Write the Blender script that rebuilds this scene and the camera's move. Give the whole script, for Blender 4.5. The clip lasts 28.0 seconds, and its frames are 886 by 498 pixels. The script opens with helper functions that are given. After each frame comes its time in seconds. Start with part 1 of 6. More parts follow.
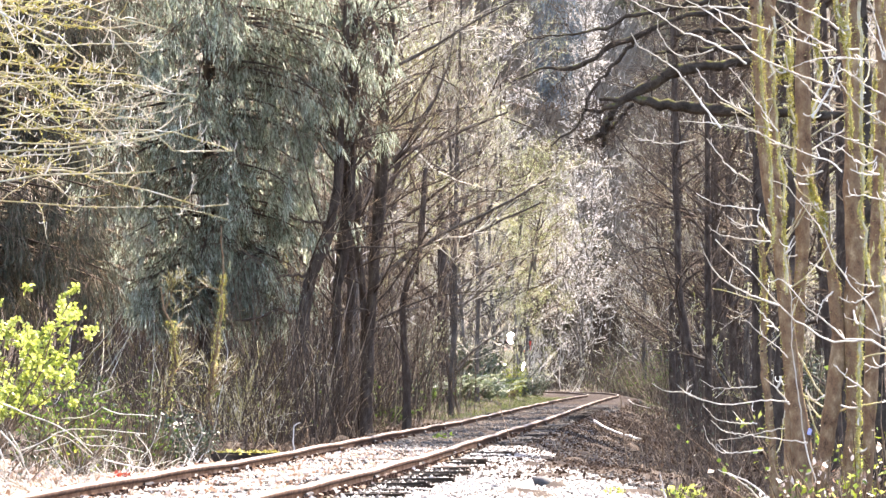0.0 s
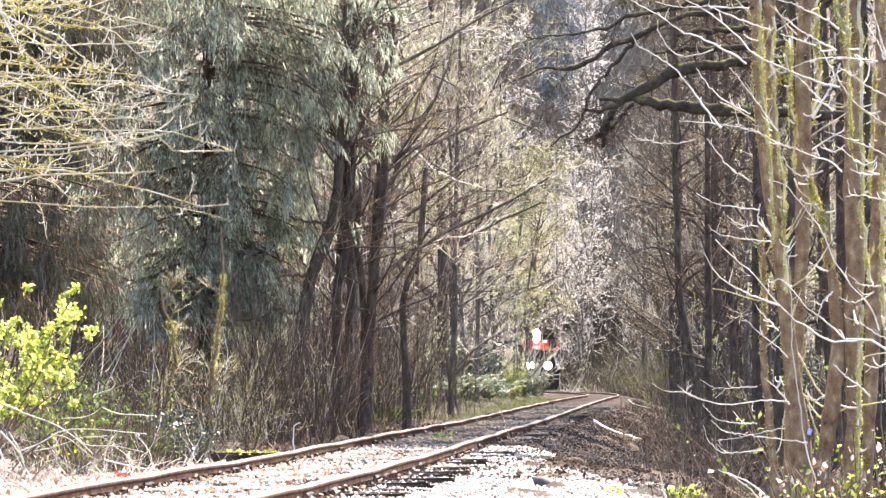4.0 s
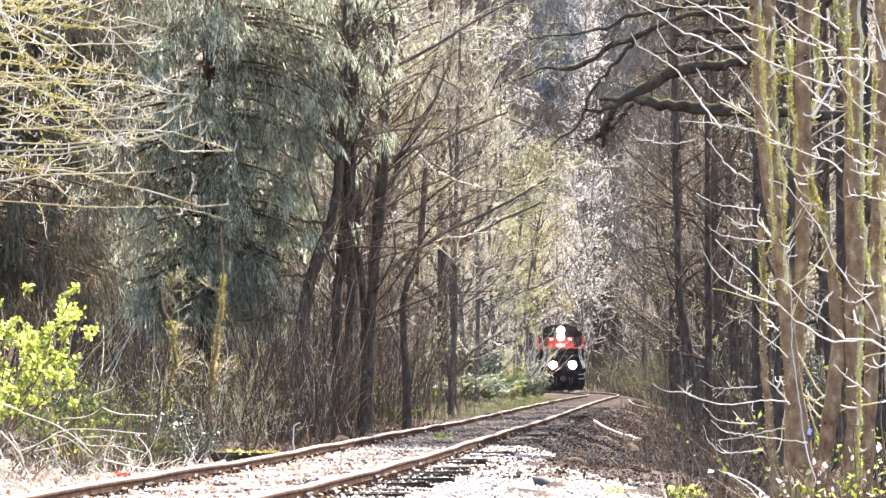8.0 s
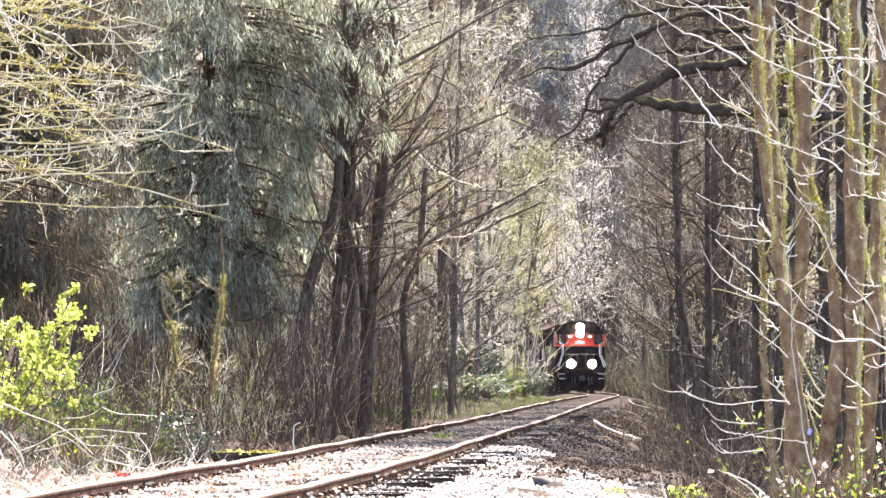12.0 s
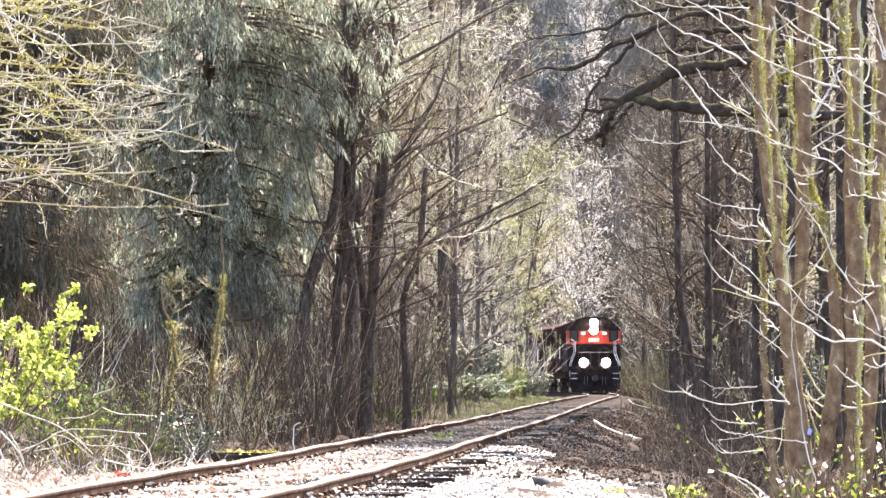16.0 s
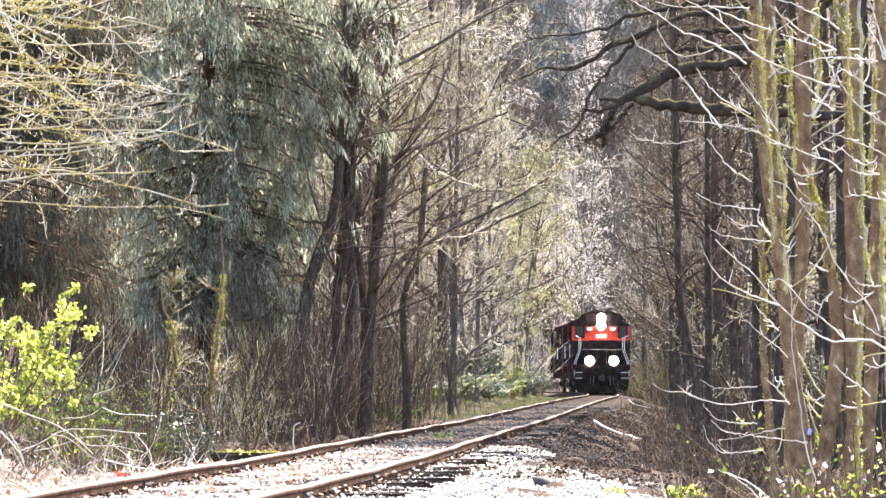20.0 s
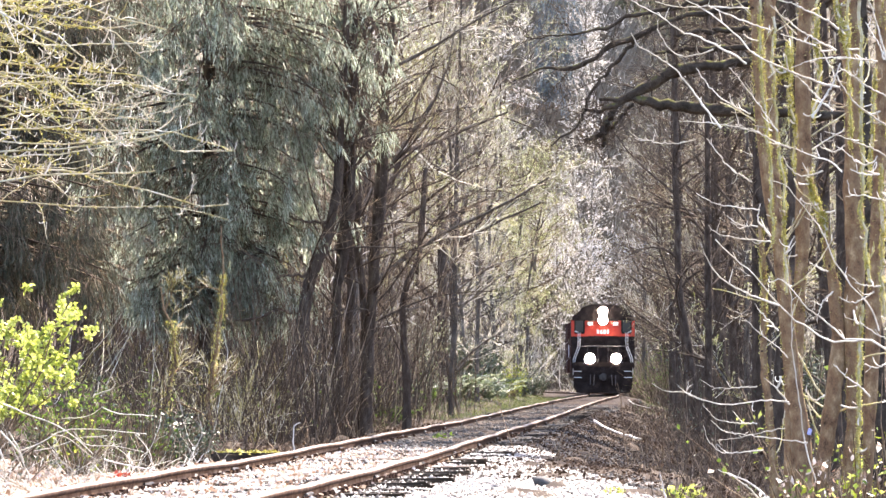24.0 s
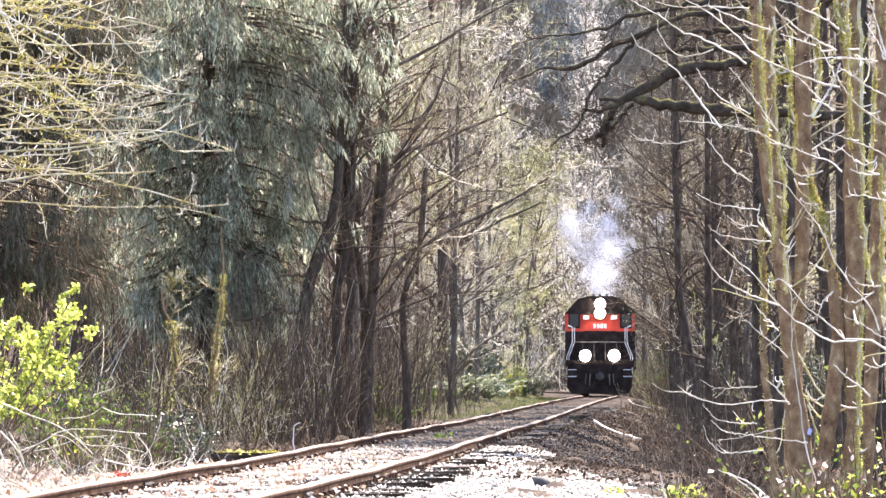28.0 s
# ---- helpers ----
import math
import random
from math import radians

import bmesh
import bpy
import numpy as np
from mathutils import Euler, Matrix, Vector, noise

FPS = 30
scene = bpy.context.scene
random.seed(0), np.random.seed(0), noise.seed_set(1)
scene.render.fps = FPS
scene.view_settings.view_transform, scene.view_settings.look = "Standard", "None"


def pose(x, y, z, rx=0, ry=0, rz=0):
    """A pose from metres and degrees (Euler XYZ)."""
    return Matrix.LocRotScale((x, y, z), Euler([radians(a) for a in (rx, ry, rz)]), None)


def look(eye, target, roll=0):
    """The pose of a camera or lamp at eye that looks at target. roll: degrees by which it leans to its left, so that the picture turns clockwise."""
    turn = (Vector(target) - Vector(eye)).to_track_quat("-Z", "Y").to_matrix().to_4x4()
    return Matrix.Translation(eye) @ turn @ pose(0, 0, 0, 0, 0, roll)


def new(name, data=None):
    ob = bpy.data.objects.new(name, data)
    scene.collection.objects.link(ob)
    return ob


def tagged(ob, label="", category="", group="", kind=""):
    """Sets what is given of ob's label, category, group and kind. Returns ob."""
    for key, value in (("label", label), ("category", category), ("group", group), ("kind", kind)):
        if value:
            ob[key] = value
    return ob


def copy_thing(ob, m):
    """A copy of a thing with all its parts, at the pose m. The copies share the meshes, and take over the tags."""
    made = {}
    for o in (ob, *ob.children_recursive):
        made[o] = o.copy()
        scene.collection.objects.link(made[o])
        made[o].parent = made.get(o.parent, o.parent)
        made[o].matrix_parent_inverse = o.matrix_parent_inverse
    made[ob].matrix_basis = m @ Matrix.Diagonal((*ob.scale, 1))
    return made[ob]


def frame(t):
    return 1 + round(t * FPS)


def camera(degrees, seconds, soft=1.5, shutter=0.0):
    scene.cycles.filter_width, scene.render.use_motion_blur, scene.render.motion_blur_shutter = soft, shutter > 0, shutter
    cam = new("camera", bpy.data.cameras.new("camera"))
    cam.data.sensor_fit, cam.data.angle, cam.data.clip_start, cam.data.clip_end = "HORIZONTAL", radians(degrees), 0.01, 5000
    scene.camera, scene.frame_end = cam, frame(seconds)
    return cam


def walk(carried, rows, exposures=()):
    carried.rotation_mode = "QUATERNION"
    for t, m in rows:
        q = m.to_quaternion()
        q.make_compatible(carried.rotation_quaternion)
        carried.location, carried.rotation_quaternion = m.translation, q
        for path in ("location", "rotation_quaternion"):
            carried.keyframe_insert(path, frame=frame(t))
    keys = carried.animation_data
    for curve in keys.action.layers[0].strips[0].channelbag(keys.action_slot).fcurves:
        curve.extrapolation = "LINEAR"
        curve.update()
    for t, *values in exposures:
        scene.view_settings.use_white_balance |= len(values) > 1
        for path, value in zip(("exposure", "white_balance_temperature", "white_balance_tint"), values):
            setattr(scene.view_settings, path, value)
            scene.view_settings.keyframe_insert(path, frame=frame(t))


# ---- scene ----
# ---- camera ----
EYE = (0.0, 0.0, 0.68)
cam = camera(8.0, 28.0, soft=1.5)
STILL = pose(*EYE, 91.196, 0, 0)
walk(cam, [(0.0, STILL), (28.0, STILL)], exposures=[(0.0, 2.82, 6850, 18), (8.0, 2.80, 6850, 18), (20.0, 2.74, 6800, 18), (28.0, 2.73, 6750, 18)])

# ---- light ----
SUN_AZ, SUN_EL = radians(27), radians(48)   # clockwise from +Y, above the horizon
world = bpy.data.worlds.new("sky")
scene.world = world
world.use_nodes = True
wn = world.node_tree
sky = wn.nodes.new("ShaderNodeTexSky")
sky.sky_type = "NISHITA"
sky.sun_disc = False
sky.sun_elevation = SUN_EL
sky.sun_rotation = SUN_AZ
wn.links.new(sky.outputs[0], wn.nodes["Background"].inputs[0])
wn.nodes["Background"].inputs[1].default_value = 0.15
sun = new("sun", bpy.data.lights.new("sun", "SUN"))
sun.data.energy = 5.0
sun.data.angle = radians(0.55)
sun.data.color = (1.0, 0.93, 0.81)
SUN_DIR = Vector((math.sin(SUN_AZ) * math.cos(SUN_EL), math.cos(SUN_AZ) * math.cos(SUN_EL), math.sin(SUN_EL)))
sun.matrix_world = look(SUN_DIR * 60, (0, 0, 0))


# ---- materials ----
def material(name, colours, scale=6.0, rough=0.85, bump=0.3, metal=0.0, vary=0.0, fine=7.0, stretch=(1, 1, 1),
             moss=None, moss_amount=0.0, through_light=None, island=False, coat=0.0):
    """Noise-mottled surface: colours run along a ramp, with a finer grain over it."""
    m = bpy.data.materials.new(name)
    m.use_nodes = True
    nt = m.node_tree
    n, l = nt.nodes, nt.links
    bs = n["Principled BSDF"]
    tc = n.new("ShaderNodeTexCoord")
    mp = n.new("ShaderNodeMapping")
    mp.inputs["Scale"].default_value = stretch
    l.new(tc.outputs["Object"], mp.inputs["Vector"])
    a = n.new("ShaderNodeTexNoise")
    a.inputs["Scale"].default_value = scale
    a.inputs["Detail"].default_value = 5
    l.new(mp.outputs[0], a.inputs["Vector"])
    b = n.new("ShaderNodeTexNoise")
    b.inputs["Scale"].default_value = scale * fine
    b.inputs["Detail"].default_value = 3
    l.new(mp.outputs[0], b.inputs["Vector"])
    mix = n.new("ShaderNodeMath")
    mix.operation = "MULTIPLY_ADD"
    mix.inputs[1].default_value = 0.45
    l.new(b.outputs["Fac"], mix.inputs[0])
    half = n.new("ShaderNodeMath")
    half.operation = "MULTIPLY_ADD"
    half.inputs[1].default_value = 1.1
    half.inputs[2].default_value = -0.27
    l.new(a.outputs["Fac"], half.inputs[0])
    l.new(half.outputs[0], mix.inputs[2])
    fac = mix.outputs[0]
    if vary:
        rnd = n.new("ShaderNodeNewGeometry" if island else "ShaderNodeObjectInfo")
        add = n.new("ShaderNodeMath")
        add.operation = "MULTIPLY_ADD"
        add.inputs[1].default_value = vary
        l.new(rnd.outputs["Random Per Island" if island else "Random"], add.inputs[0])
        sub = n.new("ShaderNodeMath")
        sub.operation = "SUBTRACT"
        sub.inputs[1].default_value = vary / 2
        l.new(fac, add.inputs[2])
        l.new(add.outputs[0], sub.inputs[0])
        fac = sub.outputs[0]
    ramp = n.new("ShaderNodeValToRGB")
    el = ramp.color_ramp.elements
    lo, hi = 0.22, 0.78
    el[0].position, el[0].color = lo, (*colours[0], 1)
    el[1].position, el[1].color = hi, (*colours[-1], 1)
    for i, c in enumerate(colours[1:-1], 1):
        e = el.new(lo + (hi - lo) * i / (len(colours) - 1))
        e.color = (*c, 1)
    l.new(fac, ramp.inputs[0])
    col = ramp.outputs[0]
    if moss:
        g = n.new("ShaderNodeNewGeometry")
        sep = n.new("ShaderNodeSeparateXYZ")
        l.new(g.outputs["Normal"], sep.inputs[0])
        mm = n.new("ShaderNodeMath")
        mm.operation = "MULTIPLY_ADD"
        mm.inputs[1].default_value = 0.25
        l.new(sep.outputs["Z"], mm.inputs[0])
        l.new(half.outputs[0], mm.inputs[2])
        mr = n.new("ShaderNodeMapRange")
        mr.inputs["From Min"].default_value = 0.72 - moss_amount
        mr.inputs["From Max"].default_value = 0.86 - moss_amount
        l.new(mm.outputs[0], mr.inputs["Value"])
        mx = n.new("ShaderNodeMixRGB")
        mx.inputs[2].default_value = (*moss, 1)
        l.new(mr.outputs[0], mx.inputs[0])
        l.new(col, mx.inputs[1])
        col = mx.outputs[0]
    l.new(col, bs.inputs["Base Color"])
    bs.inputs["Roughness"].default_value = rough
    bs.inputs["Metallic"].default_value = metal
    bs.inputs["Specular IOR Level"].default_value = 0.5 if rough < 0.7 else 0.04
    bs.inputs["Coat Weight"].default_value = coat
    if bump:
        bp = n.new("ShaderNodeBump")
        bp.inputs["Strength"].default_value = bump
        bp.inputs["Distance"].default_value = 0.02
        l.new(fac, bp.inputs["Height"])
        l.new(bp.outputs[0], bs.inputs["Normal"])
    if through_light:
        tr = n.new("ShaderNodeBsdfTranslucent")
        l.new(col, tr.inputs[0])
        sh = n.new("ShaderNodeMixShader")
        sh.inputs[0].default_value = through_light
        l.new(bs.outputs[0], sh.inputs[1])
        l.new(tr.outputs[0], sh.inputs[2])
        l.new(sh.outputs[0], n["Material Output"].inputs[0])
    return m


def glow(name, colour, strength):
    m = bpy.data.materials.new(name)
    m.use_nodes = True
    bs = m.node_tree.nodes["Principled BSDF"]
    bs.inputs["Base Color"].default_value = (0.9, 0.9, 0.9, 1)
    bs.inputs["Emission Color"].default_value = (*colour, 1)
    bs.inputs["Emission Strength"].default_value = strength
    return m


SOIL = material("soil", [(0.011, 0.008, 0.006), (0.026, 0.018, 0.013), (0.046, 0.034, 0.025), (0.027, 0.023, 0.012)], 2.2, 0.95, 0.8, fine=14)
# Leaf-covered far hill, kept lighter to stand for haze as well.
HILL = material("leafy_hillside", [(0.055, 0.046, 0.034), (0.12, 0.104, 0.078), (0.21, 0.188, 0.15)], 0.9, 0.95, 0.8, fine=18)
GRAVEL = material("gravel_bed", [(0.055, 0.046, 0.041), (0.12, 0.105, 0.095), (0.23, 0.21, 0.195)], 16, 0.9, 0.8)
# Silted brown bed; its dark tone also holds the trees' shade.
SHADED_BED = material("shaded_bed", [(0.016, 0.011, 0.0085), (0.033, 0.024, 0.0185), (0.065, 0.05, 0.04)], 9, 0.95, 0.8, fine=30)
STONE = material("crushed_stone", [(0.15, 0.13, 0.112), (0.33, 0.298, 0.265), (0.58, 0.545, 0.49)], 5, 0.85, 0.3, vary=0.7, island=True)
# Stone darkened for shade: embankment slope, far track, and one backlit stone.
SHADED_STONE = material("shaded_stone", [(0.04, 0.038, 0.036), (0.10, 0.095, 0.09)], 8, 0.8, 0.5)
RUST = material("rusty_steel", [(0.024, 0.013, 0.009), (0.055, 0.031, 0.021), (0.12, 0.072, 0.047)], 7, 0.8, 0.25)
# Rust lightened to tan, with sunlight put into its colour.
SUNLIT_RUST = material("sunlit_rust", [(0.09, 0.05, 0.03), (0.21, 0.13, 0.083), (0.36, 0.25, 0.17)], 5, 0.9, 0.3, fine=11)
RAIL_TOP = material("worn_rail_head", [(0.10, 0.077, 0.063), (0.175, 0.14, 0.118), (0.28, 0.235, 0.205)], 14, 0.75, 0.08, metal=0.0, stretch=(1, 0.08, 1))
TIE = material("weathered_tie", [(0.025, 0.019, 0.014), (0.06, 0.048, 0.038), (0.13, 0.11, 0.09)], 5, 0.92, 0.6, vary=0.3, stretch=(0.6, 5, 5))
PALE_WOOD = material("bleached_wood", [(0.3, 0.27, 0.23), (0.55, 0.51, 0.46), (0.7, 0.67, 0.62)], 9, 0.85, 0.3)
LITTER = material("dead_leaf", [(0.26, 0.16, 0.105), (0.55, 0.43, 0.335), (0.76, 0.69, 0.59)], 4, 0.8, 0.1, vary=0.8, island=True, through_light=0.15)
# Dead leaves darkened to put the shade of ditch, bank and slope into them.
SHADED_LEAF = material("shaded_leaf", [(0.02, 0.012, 0.008), (0.043, 0.028, 0.02), (0.09, 0.066, 0.05)], 4, 0.8, 0.1, vary=0.8, island=True, through_light=0.22)
RED_LEAF = material("red_leaf", [(0.20, 0.03, 0.02), (0.36, 0.07, 0.04)], 4, 0.6, 0.1, vary=0.5, island=True, through_light=0.3)
BARK = material("dark_bark", [(0.027, 0.02, 0.015), (0.068, 0.051, 0.039), (0.125, 0.10, 0.077)], 6, 0.95, 0.7, stretch=(2, 2, 0.7), moss=(0.13, 0.12, 0.025), moss_amount=0.12)
GREY_BARK = material("grey_bark", [(0.045, 0.037, 0.029), (0.10, 0.085, 0.068), (0.19, 0.17, 0.145)], 4, 0.9, 0.5, stretch=(2, 2, 0.7), moss=(0.13, 0.125, 0.03), moss_amount=0.04, vary=0.3)
OLIVE_BARK = material("olive_bark", [(0.05, 0.033, 0.02), (0.17, 0.105, 0.062), (0.225, 0.155, 0.088), (0.37, 0.28, 0.17)], 11, 0.85, 0.6, stretch=(1.6, 1.6, 1.0), moss=(0.24, 0.21, 0.075), moss_amount=0.11)
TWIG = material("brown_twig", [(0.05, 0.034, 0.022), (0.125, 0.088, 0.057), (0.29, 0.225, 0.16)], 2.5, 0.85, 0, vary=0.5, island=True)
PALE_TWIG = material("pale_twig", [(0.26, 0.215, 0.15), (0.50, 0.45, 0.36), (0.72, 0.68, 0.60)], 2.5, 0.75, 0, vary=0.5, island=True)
# Lichen-grey twigs, paled further in place of haze over far trees.
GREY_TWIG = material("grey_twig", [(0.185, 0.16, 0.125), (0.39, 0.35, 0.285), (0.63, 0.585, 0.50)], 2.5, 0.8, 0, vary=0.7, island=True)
MOSSY_BARK = material("mossy_bark", [(0.022, 0.017, 0.012), (0.05, 0.039, 0.029), (0.095, 0.078, 0.058)], 9, 0.95, 1.0, moss=(0.10, 0.095, 0.03), moss_amount=0.24)
MOSSY_TWIG = material("mossy_twig", [(0.17, 0.14, 0.045), (0.34, 0.295, 0.12), (0.48, 0.435, 0.30), (0.64, 0.60, 0.52)], 3.5, 0.9, 0, vary=0.5, island=True)
MOSS = material("moss", [(0.17, 0.15, 0.03), (0.38, 0.35, 0.095), (0.56, 0.53, 0.23)], 8, 0.95, 0.6, vary=0.4, island=True, through_light=0.2)
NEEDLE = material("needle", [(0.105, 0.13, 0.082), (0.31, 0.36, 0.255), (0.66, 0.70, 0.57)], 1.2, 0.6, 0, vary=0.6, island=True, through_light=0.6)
# Darker copy of the needles, with shade put into the colour.
SHADED_NEEDLE = material("shaded_needle", [(0.035, 0.034, 0.022), (0.075, 0.074, 0.05), (0.15, 0.15, 0.105)], 1.2, 0.75, 0, vary=0.5, island=True, through_light=0.2)
SPRING_LEAF = material("spring_leaf", [(0.22, 0.28, 0.04), (0.39, 0.44, 0.085), (0.56, 0.60, 0.17)], 4, 0.5, 0, vary=0.5, island=True, through_light=0.5)
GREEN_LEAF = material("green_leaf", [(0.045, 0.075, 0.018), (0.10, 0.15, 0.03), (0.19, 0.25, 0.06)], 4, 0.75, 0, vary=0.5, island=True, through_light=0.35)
# Leaf green brightened towards yellow, with sunlight put into the colour.
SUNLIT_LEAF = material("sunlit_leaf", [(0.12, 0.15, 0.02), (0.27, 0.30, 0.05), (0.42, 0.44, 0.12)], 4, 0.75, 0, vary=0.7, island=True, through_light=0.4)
# Fern green paled so that its colour holds the light on the fronds.
SUNLIT_FERN = material("sunlit_frond", [(0.06, 0.085, 0.035), (0.15, 0.18, 0.09), (0.34, 0.37, 0.24)], 4, 0.45, 0, vary=0.7, island=True, through_light=0.35)
EVERGREEN = material("evergreen_leaf", [(0.02, 0.03, 0.014), (0.05, 0.065, 0.03), (0.11, 0.13, 0.07)], 4, 0.5, 0, vary=0.6, island=True, through_light=0.15)
BUD = material("opening_bud", [(0.20, 0.185, 0.09), (0.35, 0.325, 0.19), (0.52, 0.49, 0.33)], 3, 0.7, 0, vary=0.6, island=True, through_light=0.55)
# Buds of the farthest trees, whitened for sunlit haze.
HAZE_BUD = material("haze_pale_bud", [(0.22, 0.205, 0.185), (0.46, 0.44, 0.41), (0.74, 0.72, 0.69)], 3, 0.7, 0, vary=0.8, island=True, through_light=0.5)
# Needles of the far fir, with the blue of distance haze in the colour.
HAZE_NEEDLE = material("haze_needle", [(0.05, 0.064, 0.072), (0.11, 0.135, 0.15), (0.22, 0.255, 0.275)], 1.2, 0.7, 0, vary=0.5, island=True, through_light=0.2)
FRESH_BUD = material("fresh_bud", [(0.15, 0.165, 0.06), (0.30, 0.32, 0.14), (0.50, 0.51, 0.32)], 3, 0.7, 0, vary=0.7, island=True, through_light=0.55)
GRASS = material("grass", [(0.035, 0.05, 0.014), (0.085, 0.105, 0.03), (0.19, 0.20, 0.07)], 3, 0.6, 0, vary=0.5, island=True, through_light=0.4)
BLACK_PAINT = material("black_paint", [(0.012, 0.009, 0.008), (0.022, 0.016, 0.014), (0.042, 0.032, 0.027)], 3, 0.72, 0.06)
RED_PAINT = material("red_paint", [(0.44, 0.028, 0.010), (0.58, 0.042, 0.014), (0.63, 0.07, 0.03)], 3, 0.6, 0.05)
BROWN_PAINT = material("boxcar_paint", [(0.028, 0.014, 0.012), (0.048, 0.023, 0.019), (0.08, 0.045, 0.038)], 2, 0.7, 0.12)
WHITE_PAINT = material("white_paint", [(0.55, 0.54, 0.52), (0.75, 0.74, 0.72)], 6, 0.5, 0.03)
STEEL = material("dark_steel", [(0.03, 0.027, 0.025), (0.075, 0.065, 0.06)], 6, 0.6, 0.2, metal=0.5)
GLASS = material("cab_glass", [(0.010, 0.010, 0.011), (0.018, 0.018, 0.018)], 2, 0.3, 0)
SMOKE = material("exhaust_smoke", [(0.44, 0.46, 0.52), (0.58, 0.60, 0.66)], 3, 1.0, 0, through_light=0.5)
LAMP = glow("lamp_lens", (1.0, 0.93, 0.80), 60)
NUMBER_GLOW = glow("number_board_glass", (1.0, 0.9, 0.72), 0.3)
BLUE = material("blue_plastic", [(0.20, 0.24, 0.50), (0.45, 0.48, 0.70)], 9, 0.4, 0.1)

# ---- plan of the line ----
KD = np.array([-200, 0, 28, 40, 50, 60, 72, 85, 100, 120, 145, 175, 210, 250, 290, 330, 360, 390, 420, 445, 470, 500, 540, 900.0])
KX = np.array([-11, -3.4, -2.30, -1.81, -1.40, -1.01, -0.57, -0.12, 0.39, 1.10, 2.02, 3.11, 4.38, 5.86, 7.24, 8.30, 8.74, 8.64, 7.84, 6.49, 4.60, 1.6, -3.0, -70.0])
KZ = np.array([0, -0.01, -0.018, -0.012, -0.024, -0.033, -0.034, -0.035, -0.046, -0.055, -0.027, 0.009, 0.04, 0.06, 0.045, 0.01, 0, 0, 0, 0, 0, 0, 0, 0])
GAUGE = 1.505


def glide(xk, yk, x):
    x = np.asarray(x, float)
    m = np.gradient(yk, xk)
    i = np.clip(np.searchsorted(xk, x) - 1, 0, len(xk) - 2)
    h = xk[i + 1] - xk[i]
    u = (x - xk[i]) / h
    return ((2 * u**3 - 3 * u**2 + 1) * yk[i] + (u**3 - 2 * u**2 + u) * h * m[i]
            + (3 * u**2 - 2 * u**3) * yk[i + 1] + (u**3 - u**2) * h * m[i + 1])


def line_x(d):
    return glide(KD, KX, d)


def line_z(d):
    return glide(KD, KZ, d)


def smooth(a, b, x):
    u = np.clip((np.asarray(x, float) - a) / (b - a), 0, 1)
    return u * u * (3 - 2 * u)


def ground_z(x, y):
    """Height of the ground: bed, shoulders, ditch, banks, and the wooded hills round the line."""
    x, y = np.asarray(x, float), np.asarray(y, float)
    d = x - line_x(y)
    near = 1 - smooth(60, 90, y)                             # broad gravel shoulder at the near end
    bank = np.interp(d, [0, 0.6, 0.85, 1.35, 2.2, 3.4, 5.0, 7.5, 14, 40, 200, 2000], [-0.13, -0.135, -0.14, -0.155, -0.45, -0.85, -0.9, -0.3, 1.2, 12, 60, 90])
    flat = np.interp(d, [0, 0.6, 0.85, 1.35, 2.6, 3.6, 4.6, 5.6, 8, 14, 40, 200, 2000], [-0.13, -0.135, -0.145, -0.165, -0.20, -0.32, -0.70, -0.85, -0.3, 1.2, 12, 60, 90])
    right = bank * (1 - near) + flat * near
    left = np.interp(-d, [0, 0.6, 0.85, 1.35, 2.0, 2.8, 4.0, 7, 14, 40, 200, 2000], [-0.13, -0.135, -0.145, -0.165, -0.28, -0.27, -0.05, 0.35, 2.0, 16, 80, 110])
    z = np.where(d > 0, right, left)
    ahead = np.maximum(0, y - 440) * 0.42 * np.where(d > 0, smooth(2.6, 30, d), smooth(2.6, 14, -d))
    z = np.where(ahead > 0.01, np.maximum(z, np.minimum(ahead, 120)), z)
    return z + line_z(y) * (np.abs(d) < 6)


# ---- mesh helpers ----
def raw_mesh(name, verts, faces, mat, soft_shade=False):
    """A mesh from arrays: verts (n, 3), faces (m, 3 or 4)."""
    me = bpy.data.meshes.new(name)
    verts = np.ascontiguousarray(verts, np.float32).reshape(-1, 3)
    faces = np.ascontiguousarray(faces, np.int32)
    k = faces.shape[1]
    me.vertices.add(len(verts))
    me.vertices.foreach_set("co", verts.ravel())
    me.loops.add(faces.size)
    me.loops.foreach_set("vertex_index", faces.ravel())
    me.polygons.add(len(faces))
    me.polygons.foreach_set("loop_start", np.arange(0, faces.size, k, dtype=np.int32))
    if soft_shade:
        me.polygons.foreach_set("use_smooth", np.ones(len(faces), bool))
    me.update(calc_edges=True)
    me.materials.append(mat)
    return me


def piece(name, me, parent=None, label=""):
    ob = new(name, me)
    ob.parent = parent
    return tagged(ob, label)


def part(name, bm, mat, parent, label=""):
    me = bpy.data.meshes.new(name)
    bm.to_mesh(me)
    bm.free()
    me.materials.append(mat)
    return piece(name, me, parent, label)


def box(bm, sx, sy, sz, x, y, z, bevel=0.0, rx=0, ry=0, rz=0):
    r = bmesh.ops.create_cube(bm, size=1, matrix=pose(x, y, z, rx, ry, rz) @ Matrix.Diagonal((sx, sy, sz, 1)))
    if bevel:
        es = list({e for v in r["verts"] for e in v.link_edges})
        bmesh.ops.bevel(bm, geom=es, offset=bevel, segments=2, affect="EDGES")
    return bm


def rod(bm, a, b, r, n=8):
    a, b = Vector(a), Vector(b)
    m = Matrix.Translation((a + b) / 2) @ (b - a).to_track_quat("Z", "Y").to_matrix().to_4x4()
    bmesh.ops.create_cone(bm, cap_ends=True, segments=n, radius1=r, radius2=r, depth=(b - a).length, matrix=m)
    return bm


